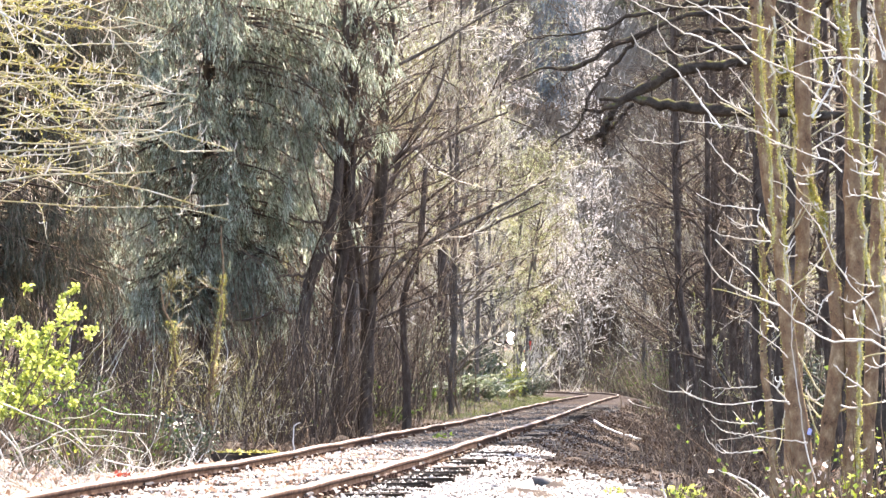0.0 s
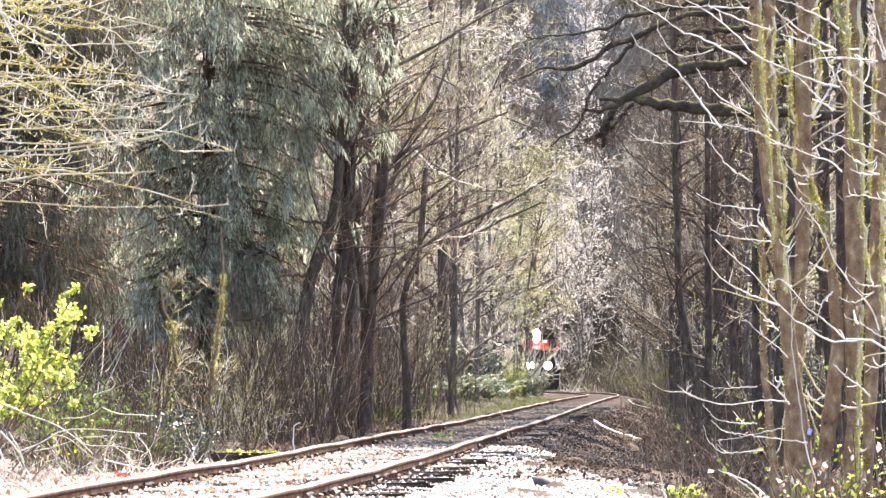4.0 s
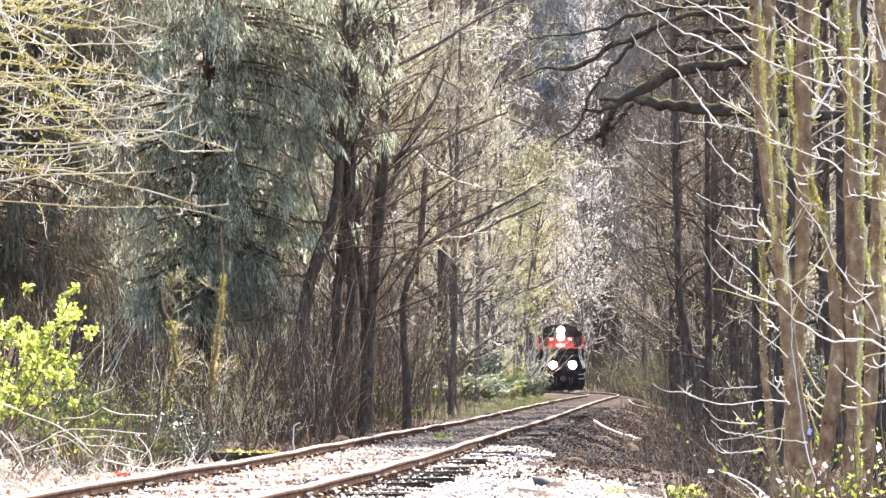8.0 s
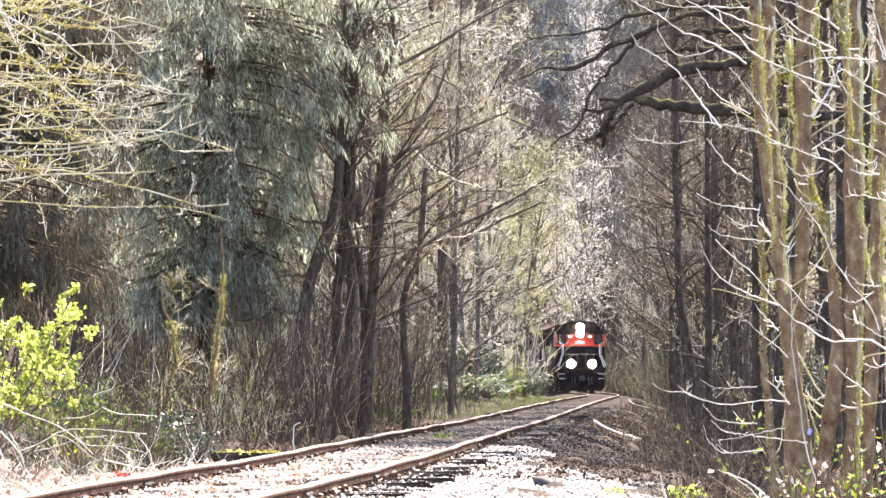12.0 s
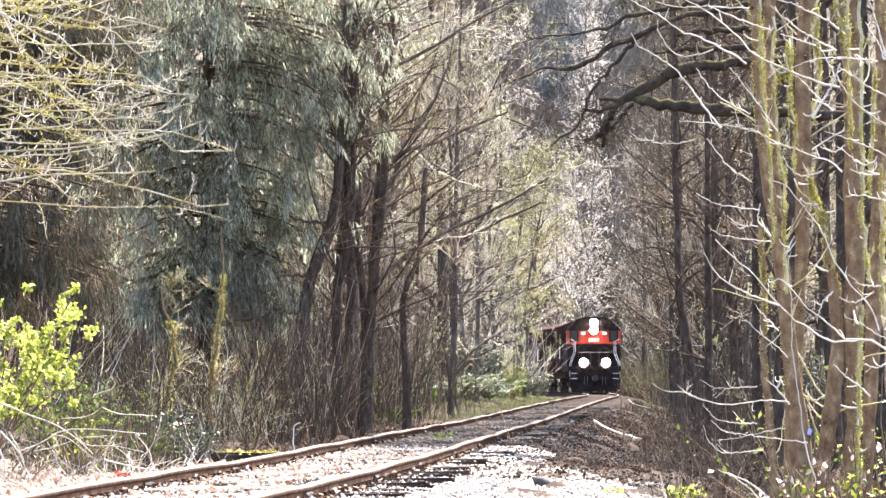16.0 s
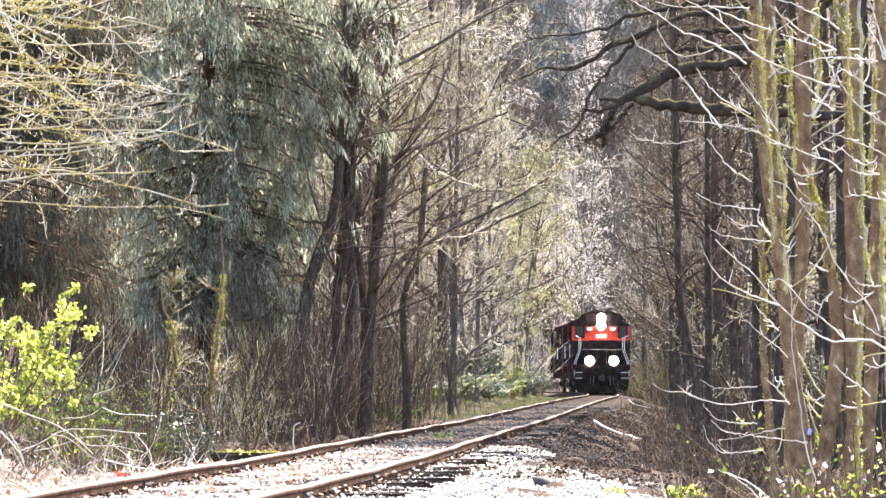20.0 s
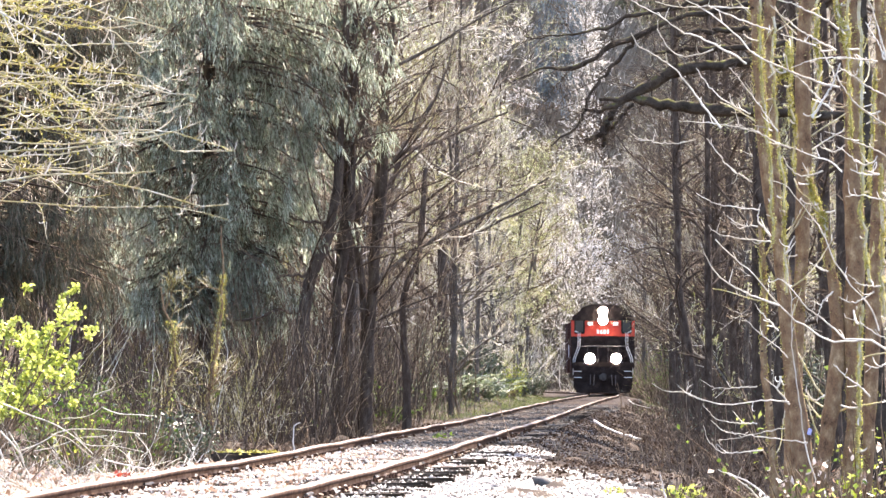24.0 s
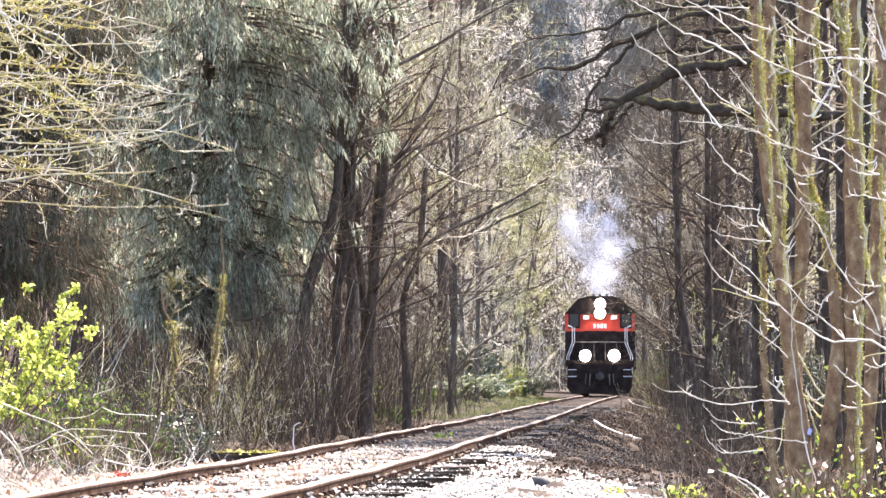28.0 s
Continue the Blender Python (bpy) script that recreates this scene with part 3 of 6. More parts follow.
        for i in range(3):
            box(bm, 0.04, 0.008, 0.10, s * 0.62 - 0.07 + 0.07 * i, 2.348, 3.47)
        part("digit_bar", bm, BLACK_PAINT, nb)
        # ditch lights on the platform
        bm = bmesh.new()
        box(bm, 0.54, 0.22, 0.54, s * 0.64, 0.26, 1.76, 0.04)
        dl = part("ditch_light", bm, BLACK_PAINT, lo, "lit ditch light")
        bm = bmesh.new()
        # Lens wider than a real lamp, its extra size standing for glare.
        rod(bm, (s * 0.64, 0.155, 1.76), (s * 0.64, 0.125, 1.76), 0.24, 24)
        part("lens", bm, LAMP, dl, "glowing white lens")
        # handrails of the front steps
        for yy, xx in ((0.30, 1.45), (0.62, 1.36)):
            bm = bmesh.new()
            rod(bm, (s * xx, yy, 0.95), (s * xx, yy, 1.72), 0.015)
            rod(bm, (s * xx, yy, 1.72), (s * (xx - 0.24), yy + 0.05, 2.34), 0.015)
            rod(bm, (s * (xx - 0.24), yy + 0.05, 2.34), (s * (xx - 0.24), yy + 0.05, 3.02), 0.014)
            part("handrail", bm, WHITE_PAINT, lo, "white bent handrail")
        bm = bmesh.new()
        rod(bm, (s * 1.21, 0.35, 3.02), (s * 1.40, 0.35, 3.10), 0.017)
        rod(bm, (s * 1.36, 0.64, 1.55), (s * 0.9, 0.2, 1.55), 0.015)
        part("handrail", bm, WHITE_PAINT, lo, "white bent handrail")
        bm = bmesh.new()
        for i in range(9):
            rod(bm, (s * 1.48, 5.2 + 1.35 * i, 1.56), (s * 1.48, 5.2 + 1.35 * i, 2.60), 0.018)
        rod(bm, (s * 1.48, 4.7, 2.60), (s * 1.48, 16.4, 2.60), 0.02)
        part("side_rail", bm, STEEL, lo, "walkway side rail")
    bm = bmesh.new()
    rod(bm, (-1.2, 0.22, 2.35), (1.2, 0.22, 2.35), 0.02)
    for x in (-0.75, -0.25, 0.25, 0.75):
        rod(bm, (x, 0.22, 1.56), (x, 0.22, 2.35), 0.014)
    part("front_rail", bm, STEEL, lo)
    bm = bmesh.new()
    box(bm, 0.54, 0.20, 0.94, 0, 2.40, 3.86, 0.06)
    hl = part("headlight", bm, BLACK_PAINT, lo, "twin headlight")
    bm = bmesh.new()
    for z in (3.65, 4.07):
        # Both lenses oversized, so that their discs take in the glare.
        rod(bm, (0, 2.315, z), (0, 2.28, z), 0.225, 24)
    part("lens", bm, LAMP, hl, "glowing white lenses")
    bm = bmesh.new()
    for i, w in enumerate((0.12, 0.10, 0.12, 0.10)):
        box(bm, w, 0.012, 0.20, -0.24 + 0.16 * i, 2.488, 3.08)
    part("number_bars", bm, WHITE_PAINT, lo, "pale painted road number bars")
    bm = bmesh.new()
    prism(bm, [(-0.95, 1.56), (0.95, 1.56), (0.95, 3.75), (0.70, 4.1), (-0.70, 4.1), (-0.95, 3.75)], 4.6, 16.0)
    part("long_hood", bm, BLACK_PAINT, lo, "black long engine hood")
    for i in range(7):
        for s in (-1, 1):
            bm = bmesh.new()
            box(bm, 0.02, 1.2, 1.3, s * 0.955, 5.6 + 1.45 * i, 2.5, 0.01)
            part("hood_door", bm, BLACK_PAINT, lo)
    bm = bmesh.new()
    box(bm, 0.9, 0.55, 0.34, 0, 6.6, 4.24, 0.05)
    part("exhaust_stack", bm, STEEL, lo)
    bm = bmesh.new()
    for y in (9.5, 11.3):
        rod(bm, (0, y, 4.08), (0, y, 4.32), 0.6, 24)
    part("roof_fan", bm, STEEL, lo)
    bm = bmesh.new()
    for i in range(3):
        rod(bm, (-0.3 + 0.3 * i, 3.1, 4.44), (-0.3 + 0.3 * i, 2.75 - 0.1 * (i == 1), 4.48), 0.06, 10)
    part("horn", bm, STEEL, lo)
    bm = bmesh.new()
    box(bm, 2.6, 4.2, 0.95, 0, 8.2, 0.80, 0.12)
    part("fuel_tank", bm, BLACK_PAINT, lo)
    for y in (3.4, 12.9):
        for s in (-1, 1):
            bm = bmesh.new()
            box(bm, 0.22, 3.3, 0.36, s * 1.08, y, 0.72, 0.05)
            side = part("truck_frame", bm, STEEL, lo)
            for dy in (-1.35, 1.35):
                bm = bmesh.new()
                box(bm, 0.30, 0.36, 0.40, s * 1.10, y + dy, 0.5, 0.04)
                part("axle_box", bm, STEEL, side)
        bm = bmesh.new()
        box(bm, 2.0, 0.5, 0.35, 0, y, 0.74, 0.04)
        part("bolster", bm, STEEL, lo)
    return lo, [wheelset(lo, y) for y in (2.05, 4.75, 11.55, 14.25)]


def boxcar():
    bc = thing("boxcar", "brown-red freight boxcar coupled behind the locomotive", "freight car")
    bm = bmesh.new()
    prism(bm, [(-1.5, 1.15), (1.5, 1.15), (1.5, 4.05), (0.8, 4.35), (-0.8, 4.35), (-1.5, 4.05)], 0.6, 15.6)
    part("body", bm, BROWN_PAINT, bc)
    for i in range(14):
        for s in (-1, 1):
            bm = bmesh.new()
            box(bm, 0.07, 0.09, 2.85, s * 1.52, 0.8 + 1.12 * i, 2.6, 0.01)
            part("rib", bm, BROWN_PAINT, bc)
    for s in (-1, 1):
        bm = bmesh.new()
        box(bm, 0.08, 2.9, 2.7, s * 1.55, 8.1, 2.55, 0.02)
        part("door", bm, BROWN_PAINT, bc)
        bm = bmesh.new()
        box(bm, 0.02, 1.1, 0.7, s * 1.56, 3.4, 2.4)
        part("panel", bm, WHITE_PAINT, bc, "pale stencilled panel")
    bm = bmesh.new()
    box(bm, 2.7, 16, 0.28, 0, 8.1, 1.0, 0.03)
    part("underframe", bm, BLACK_PAINT, bc)
    for y in (2.3, 13.9):
        for s in (-1, 1):
            bm = bmesh.new()
            box(bm, 0.18, 2.2, 0.28, s * 1.02, y, 0.52, 0.04)
            part("truck_frame", bm, STEEL, bc)
    for y in (1.4, 3.2, 13.0, 14.8):
        wheelset(bc, y, 0.42)
    return bc


# ---- woods ----
def bare_tree(seed, height, radius, limbs=14, subs=6, tips=6, lean=(0, 0), low=0.2, spread=1.0, bark=GREY_BARK, twig=TWIG, buds=0, bud_mat=None,
              name="bare_tree", label="leafless grey-barked alder with fine twigs", category="tree", group="", trunk_pts=None, lift=0.35, thick=1.0, split=False, least=1.0, tufts_of_moss=0):
    """A leafless tree at the origin: trunk, limbs, and a crown of twigs."""
    global RNG
    RNG = np.random.default_rng(seed)
    t = thing(name, label, category, group)
    if trunk_pts is None:
        trunk_pts = [(0, 0, -0.4), (lean[0] * 0.3 + RNG.normal() * 0.1, lean[1] * 0.3, height * 0.4), (lean[0], lean[1], height)]
    if isinstance(radius, tuple):
        P, R = stem(trunk_pts, (radius[0] * 1.25, *radius), None, 26, 0.012)
        R = R * (1 + 0.06 * RNG.normal(size=R.shape))
        radius = radius[0]
    else:
        P, R = stem(trunk_pts, radius, radius * 0.25, 16, 0.02)
    R[0, 0] *= 1.2
    piece("trunk", Heap().add(*tubes(P, R, 10)).mesh("trunk", bark, True), t)
    if tufts_of_moss:
        Q = points_on(P, tufts_of_moss, (0.03, 0.8)) + RNG.normal(size=(tufts_of_moss, 3)) * [radius * 0.7, radius * 0.7, 0]
        mass("moss", Heap().add(*leaves(Q, 0.026)).mesh("moss", MOSS), t, "bright yellow moss on the bark")
    A, RA = grow(P, R, limbs, (low, 0.98), (35, 70), (height * 0.22 * spread, height * 0.40 * spread), lift, 0.10, 7, 0.5, 0.010, 0.3)
    if split:
        each("limb", A, RA * thick, 6, bark, t)
    else:
        mass("branchwork", Heap().add(*tubes(A, RA * thick, 5)).mesh("branchwork", bark, True), t)
    B, RB = grow(A, RA, subs, (0.15, 1.0), (25, 60), (height * 0.08 * spread, height * 0.17 * spread), lift, 0.13, 4, 0.36, 0.006 * least, 0.4)
    C, RC = grow(B, RB, tips, (0.15, 1.0), (25, 60), (height * 0.025 * spread, height * 0.07 * spread), lift * 1.2, 0.18, 3, 0.7, 0.0045 * least, 0.6)
    mass("crown", Heap().add(*tubes(B, RB * thick, 3)).add(*tubes(C, RC * thick, 3)).mesh("crown", twig), t, "fine leafless twigs")
    if buds:
        mass("bud_haze", Heap().add(*leaves(points_on(C, buds), 0.05 * least ** 0.5)).mesh("bud_haze", bud_mat or BUD), t, "opening yellow-green buds")
    return t


def plant(ob, x, y, turn=0, size=1.0, sink=0.0):
    ob.matrix_basis = pose(x, y, float(ground_z(x, y)) - sink, 0, 0, turn) @ Matrix.Diagonal((size, size, size, 1))
    return ob


def another(ob, x, y, turn, size):
    c = copy_thing(ob, Matrix())
    return plant(c, x, y, turn, size)


def conifer(x0, y0, seed, boughs, low, top, reaches, toward, per=13, label="grey-green drooping conifer with hanging needle sprays", coarse=1.0, girth=0.24, wide=1.0, needle=None):
    """Conifer whose boughs droop; its sprays hang like curtains. toward: the side that it leans its boughs to."""
    global RNG
    RNG = np.random.default_rng(seed)
    t = thing("conifer", label, "tree", at=(x0, y0, float(ground_z(x0, y0))))
    P, R = stem([(0, 0, -0.4), (0.05, 0, top * 0.5), (0, 0, top * 1.3)], girth, girth * 0.35, 12)
    piece("trunk", Heap().add(*tubes(P, R, 10)).mesh("trunk", BARK, True), t)
    n = boughs
    z = low + (top - low) * RNG.random(n)
    az = toward + RNG.normal(size=n) * 1.5
    reach = np.interp(z, np.linspace(low, top, len(reaches)), reaches) * (0.7 + 0.4 * RNG.random(n))
    D = np.stack([np.cos(az), np.sin(az) * 0.8, np.full(n, 0.12)], -1)
    A = np.empty((n, 8, 3))
    A[:, 0] = np.stack([np.zeros(n), np.zeros(n), z], -1)
    for s in range(1, 8):
        D = unit(D + np.stack([RNG.normal(size=n) * 0.06, RNG.normal(size=n) * 0.06, np.full(n, -0.075)], -1))
        A[:, s] = A[:, s - 1] + D * (reach / 7)[:, None]
    RA = np.full((n, 1), 0.03) * np.linspace(1, 0.3, 8)[None]
    each("bough", A, RA, 3, BARK, t)
    B, RB = grow(A, RA, 11, (0.14, 1.0), (35, 75), (0.45 * coarse, 0.95 * coarse), -0.9, 0.10, 4, 0.5, 0.006, 0.4, flat=0.5)
    C, RC = grow(B, RB, 8 if coarse == 1 else 4, (0.1, 1.0), (20, 60), (0.18 * coarse, 0.55 * coarse), -2.2, 0.10, 3, 0.6, 0.004, 0.5, short=0.2)
    h = Heap().add(*tubes(B, RB, 3)).add(*tubes(C, RC, 3))
    mass("twig_haze", h.mesh("twig_haze", TWIG), t)
    Q = points_on(C, per, (0.0, 1.0))
    dirs = unit(np.repeat(unit(C[:, -1] - C[:, 0]), per, axis=0) * 0.9 + RNG.normal(size=Q.shape) * 0.30 + [0, 0, -0.35])
    V, F = blades(Q, dirs, (0.06 + 0.10 * RNG.random(len(Q)) ** 1.5) * coarse, (0.010 + 0.009 * RNG.random(len(Q))) * coarse ** 1.4 * wide)
    mass("needle_sprays", raw_mesh("needle_sprays", V, F, needle or NEEDLE), t, "hanging grey-green needle sprays")
    return t


def upper_crown(t, low, top, reaches, seed):
    """A tall conifer's dense upper boughs, above the view, added for their shade."""
    global RNG
    RNG = np.random.default_rng(seed)
    n = 15
    z = low + (top - low) * RNG.random(n)
    az = RNG.random(n) * 6.28
    reach = np.interp(z, np.linspace(low, top, len(reaches)), reaches) * (0.7 + 0.4 * RNG.random(n))
    A = np.stack([np.stack([np.cos(az) * reach * s / 4, np.sin(az) * reach * s / 4, z - 0.12 * reach * (s / 4) ** 2 * 2], -1) for s in range(5)], 1)
    RA = np.full((n, 1), 0.035) * np.linspace(1, 0.3, 5)[None]
    each("bough", A, RA, 3, BARK, t)
    B, RB = grow(A, RA, 10, (0.15, 1.0), (35, 75), (0.8, 1.7), -0.6, 0.10, 3, 0.5, 0.008, 0.4, flat=0.5)
    Q = points_on(B, 26, (0.0, 1.0))
    D = unit(RNG.normal(size=Q.shape) + [0, 0, -0.8])
    mass("needle_sprays", raw_mesh("needle_sprays", *blades(Q, D, 0.35, 0.09), NEEDLE), t)


def overhang():
    """Mossy bush whose long boughs reach in over the left bank and turn up at their tips."""
    global RNG
    RNG = np.random.default_rng(21)
    x0, y0 = -5.76, 58.0
    t = thing("mossy_maple", "bare spreading maple with yellow moss and pale upturned twigs", "tree", at=(0, 0, 0))
    P, R = stem([(x0, y0, -0.3), (x0 + 0.1, y0, 2.0), (x0 - 0.2, y0 + 0.2, 6.5)], 0.14, 0.06, 14)
    piece("trunk", Heap().add(*tubes(P, R, 10)).mesh("trunk", OLIVE_BARK, True), t)
    n = 36
    z = 3.1 + 2.4 * RNG.random(n)
    D = np.stack([np.ones(n), RNG.normal(size=n) * 0.35, RNG.normal(size=n) * 0.14 + 0.02], -1)
    reach = 1.9 + 2.4 * RNG.random(n)
    A = np.empty((n, 16, 3))
    A[:, 0] = np.stack([np.full(n, x0), np.full(n, y0), z], -1)
    for s in range(1, 16):
        D = unit(D + np.stack([RNG.normal(size=n) * 0.05, RNG.normal(size=n) * 0.1, np.full(n, -0.05 + 0.009 * s) + RNG.normal(size=n) * 0.1], -1))
        D[:, 2] = np.clip(D[:, 2], -0.3, 0.4)
        A[:, s] = A[:, s - 1] + D * (reach / 15)[:, None]
    RA = (0.006 + 0.006 * RNG.random(n))[:, None] * np.linspace(1, 0.45, 16)[None]
    lines = [(A, RA)]

    def bough(r, *pts):
        lines.append(stem([(x0, y0, pts[0][2] + 0.3), *pts], r * 1.05, r * 0.45, 16, 0.006))

    bough(0.0144, (-4.02, 57.5, 2.50), (-3.71, 57.5, 2.55), (-3.25, 57.5, 2.56), (-2.84, 57.5, 2.58), (-2.61, 57.5, 2.59))
    bough(0.0145, (-4.06, 58, 2.62), (-3.64, 58, 2.62), (-3.23, 58, 2.58), (-2.92, 58, 2.47), (-2.56, 58, 2.39), (-2.25, 58, 2.28), (-1.96, 58, 2.30))
    bough(0.0125, (-4.09, 58.5, 3.00), (-3.68, 58.5, 3.01), (-3.21, 58.5, 3.00), (-2.79, 58.5, 3.00), (-2.53, 58.5, 2.98), (-2.27, 58.5, 2.90), (-1.98, 58.5, 2.83))
    bough(0.0132, (-3.99, 57, 2.74), (-3.58, 57, 2.77), (-3.23, 57, 2.80), (-2.87, 57, 2.85), (-2.51, 57, 2.90), (-2.31, 57, 2.97), (-2.15, 57, 3.03))
    bough(0.0123, (-4.02, 57.5, 2.73), (-3.72, 57.5, 2.72), (-3.30, 57.5, 2.76), (-3.00, 57.5, 2.82), (-2.66, 57.5, 2.88))
    bough(0.0166, (-4.06, 58, 3.86), (-3.85, 58, 3.71), (-3.64, 58, 3.50), (-3.44, 58, 3.32), (-3.23, 58, 3.14), (-3.07, 58, 2.96), (-2.96, 58, 2.88))
    bough(0.0146, (-4.09, 58.5, 3.63), (-3.78, 58.5, 3.60), (-3.47, 58.5, 3.58), (-3.15, 58.5, 3.53), (-2.79, 58.5, 3.50), (-2.68, 58.5, 3.41), (-2.59, 58.5, 3.35))
    bough(0.0173, (-3.99, 57, 4.01), (-3.68, 57, 3.81), (-3.48, 57, 3.71), (-3.34, 57, 3.62))
    bough(0.0123, (-4.02, 57.5, 3.09), (-3.77, 57.5, 3.14), (-3.46, 57.5, 3.14), (-3.20, 57.5, 3.14), (-2.82, 57.5, 3.16))
    bough(0.0145, (-3.90, 58, 4.28), (-3.54, 58, 4.18), (-3.28, 58, 4.12), (-2.92, 58, 3.99), (-2.61, 58, 3.93), (-2.53, 58, 3.90))
    bough(0.0115, (-4.09, 58.5, 3.43), (-3.68, 58.5, 3.45), (-3.31, 58.5, 3.43), (-3.05, 58.5, 3.42), (-2.71, 58.5, 3.41))
    bough(0.0132, (-3.99, 57, 3.24), (-3.79, 57, 3.15), (-3.53, 57, 3.05), (-3.33, 57, 2.89), (-3.17, 57, 2.84), (-2.95, 57, 2.78))
    bough(0.0113, (-3.25, 57.5, 2.84), (-2.59, 57.5, 2.91), (-2.48, 57.5, 2.77), (-2.23, 57.5, 2.77), (-1.91, 57.5, 2.77))
    bough(0.0114, (-3.75, 58, 4.07), (-3.28, 58, 3.97), (-3.02, 58, 3.89), (-2.92, 58, 3.79), (-2.76, 58, 3.63), (-2.67, 58, 3.58))
    bough(0.0125, (-4.10, 58.5, 4.23), (-3.78, 58.5, 4.05), (-3.47, 58.5, 3.97), (-3.15, 58.5, 3.94), (-2.82, 58.5, 3.98))
    bough(0.0132, (-3.99, 57, 3.45), (-3.73, 57, 3.35), (-3.58, 57, 3.26), (-3.33, 57, 3.20), (-3.12, 57, 3.30), (-2.95, 57, 3.27))
    bough(0.0123, (-3.41, 57.5, 3.43), (-3.00, 57.5, 3.40), (-2.74, 57.5, 3.37), (-2.64, 57.5, 3.30), (-2.48, 57.5, 3.29), (-2.25, 57.5, 3.28))
    bough(0.0093, (-3.85, 58, 2.62), (-3.54, 58, 2.47), (-3.49, 58, 2.39), (-3.28, 58, 2.36), (-3.05, 58, 2.39))
    bough(0.0094, (-4.09, 58.5, 2.35), (-3.41, 58.5, 2.30), (-3.05, 58.5, 2.28), (-2.63, 58.5, 2.30), (-2.32, 58.5, 2.26), (-1.98, 58.5, 2.17))
    bough(0.0122, (-3.99, 57, 3.68), (-3.73, 57, 3.61), (-3.43, 57, 3.35), (-3.23, 57, 3.22), (-2.97, 57, 3.17))
    bough(0.0133, (-4.02, 57.5, 3.94), (-3.77, 57.5, 3.91), (-3.46, 57.5, 3.79), (-3.20, 57.5, 3.58), (-3.00, 57.5, 3.55))
    bough(0.0114, (-4.06, 58, 3.22), (-3.75, 58, 3.06), (-3.49, 58, 2.98), (-3.18, 58, 2.91))
    bough(0.0125, (-3.89, 58.5, 3.89), (-3.57, 58.5, 3.71), (-3.31, 58.5, 3.58), (-3.10, 58.5, 3.59))
    A, RA = np.concatenate([a for a, _ in lines]), np.concatenate([b for _, b in lines])
    each("bough", A, RA, 6, MOSSY_TWIG, t, "yellow mossy bough")
    B, RB = grow(A, RA, 6, (0.35, 1.0), (25, 65), (0.15, 0.6), 0.35, 0.13, 7, 0.7, 0.0036, 0.7)
    C, RC = grow(B, RB, 3, (0.3, 1.0), (30, 70), (0.06, 0.2), 1.7, 0.10, 6, 0.9, 0.0038, 0.9)
    E, RE = grow(A, RA, 5, (0.45, 1.0), (35, 75), (0.08, 0.25), 1.8, 0.10, 7, 0.9, 0.0048, 0.9)
    mass("shoot_haze", Heap().add(*tubes(B, RB, 4)).mesh("shoot_haze", MOSSY_TWIG), t, "long mossy shoots")
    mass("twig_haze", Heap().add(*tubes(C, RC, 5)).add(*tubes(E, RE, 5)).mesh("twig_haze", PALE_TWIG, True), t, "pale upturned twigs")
    Q = points_on(A[:, 2:14], 90)
    Q = np.concatenate([Q, points_on(B, 6, (0, 0.6))])
    Q = Q[(Q[:, 0] < x0 + 2.6) & (RNG.random(len(Q)) < np.interp(Q[:, 2], [2.2, 3.6], [0.25, 1.0]))]
    mass("moss", Heap().add(*leaves(Q + RNG.normal(size=Q.shape) * 0.010, 0.03)).mesh("moss", MOSS), t, "tufts of yellow moss")
    return t


def leafy_bush():
    """Shrub in bright spring leaf on the left bank."""
    global RNG
    RNG = np.random.default_rng(31)
    x0, y0 = -4.09, 56.0
    z0 = float(ground_z(x0, y0))
    t = thing("spring_shrub", "shrub in bright yellow-green spring leaf on the bank", "shrub", at=(x0, y0, z0))
    n = 20
    a = RNG.random(n) * 6.28
    D = unit(np.stack([np.cos(a) * 0.36 + 0.05, np.sin(a) * 0.5, np.ones(n)], -1))
    A = np.empty((n, 6, 3))
    A[:, 0] = np.stack([RNG.normal(size=n) * 0.08, RNG.normal(size=n) * 0.08, np.full(n, -0.05)], -1)
    L = 1.5 + 0.75 * RNG.random(n)
    for s in range(1, 6):
        D = unit(D + RNG.normal(size=D.shape) * 0.12 + [0.06, 0, -0.05])
        A[:, s] = A[:, s - 1] + D * (L / 5)[:, None]
    RA = np.full((n, 1), 0.011) * np.linspace(1, 0.35, 6)[None]
    B, RB = grow(A, RA, 7, (0.35, 1.0), (30, 70), (0.15, 0.40), 0.3, 0.15, 4, 0.6, 0.004, 0.5)
    each("stem", A, RA, 5, TWIG, t)
    mass("twig_haze", Heap().add(*tubes(B, RB, 4)).mesh("twig_haze", TWIG), t)
    Q = np.repeat(points_on(B[(B[:, 0, 2] > 0.6) & (B[:, -1, 0] < 1.0)], 11, (0.3, 1.0)), 4, axis=0)
    Q = Q + RNG.normal(size=Q.shape) * 0.014
    mass("foliage", Heap().add(*leaves(Q, 0.043, 0.8)).mesh("foliage", SPRING_LEAF), t, "bright yellow-green young leaves")
    return t


def moss_on(P, r, spots, per, size, t=(0.05, 1.0), clump=0.045):
    """Points of moss cushions that cling round the lines P."""
    C = points_on(P, spots, t)
    spot = np.repeat(np.arange(len(C)), per)
    ring = (RNG.random(len(C)) * 6.28)[spot] + RNG.normal(size=len(spot)) * 0.5
    return C[spot] + np.stack([np.cos(ring) * r, np.sin(ring) * r, RNG.normal(size=len(spot)) * clump], -1) + RNG.normal(size=(len(spot), 3)) * size * 0.3


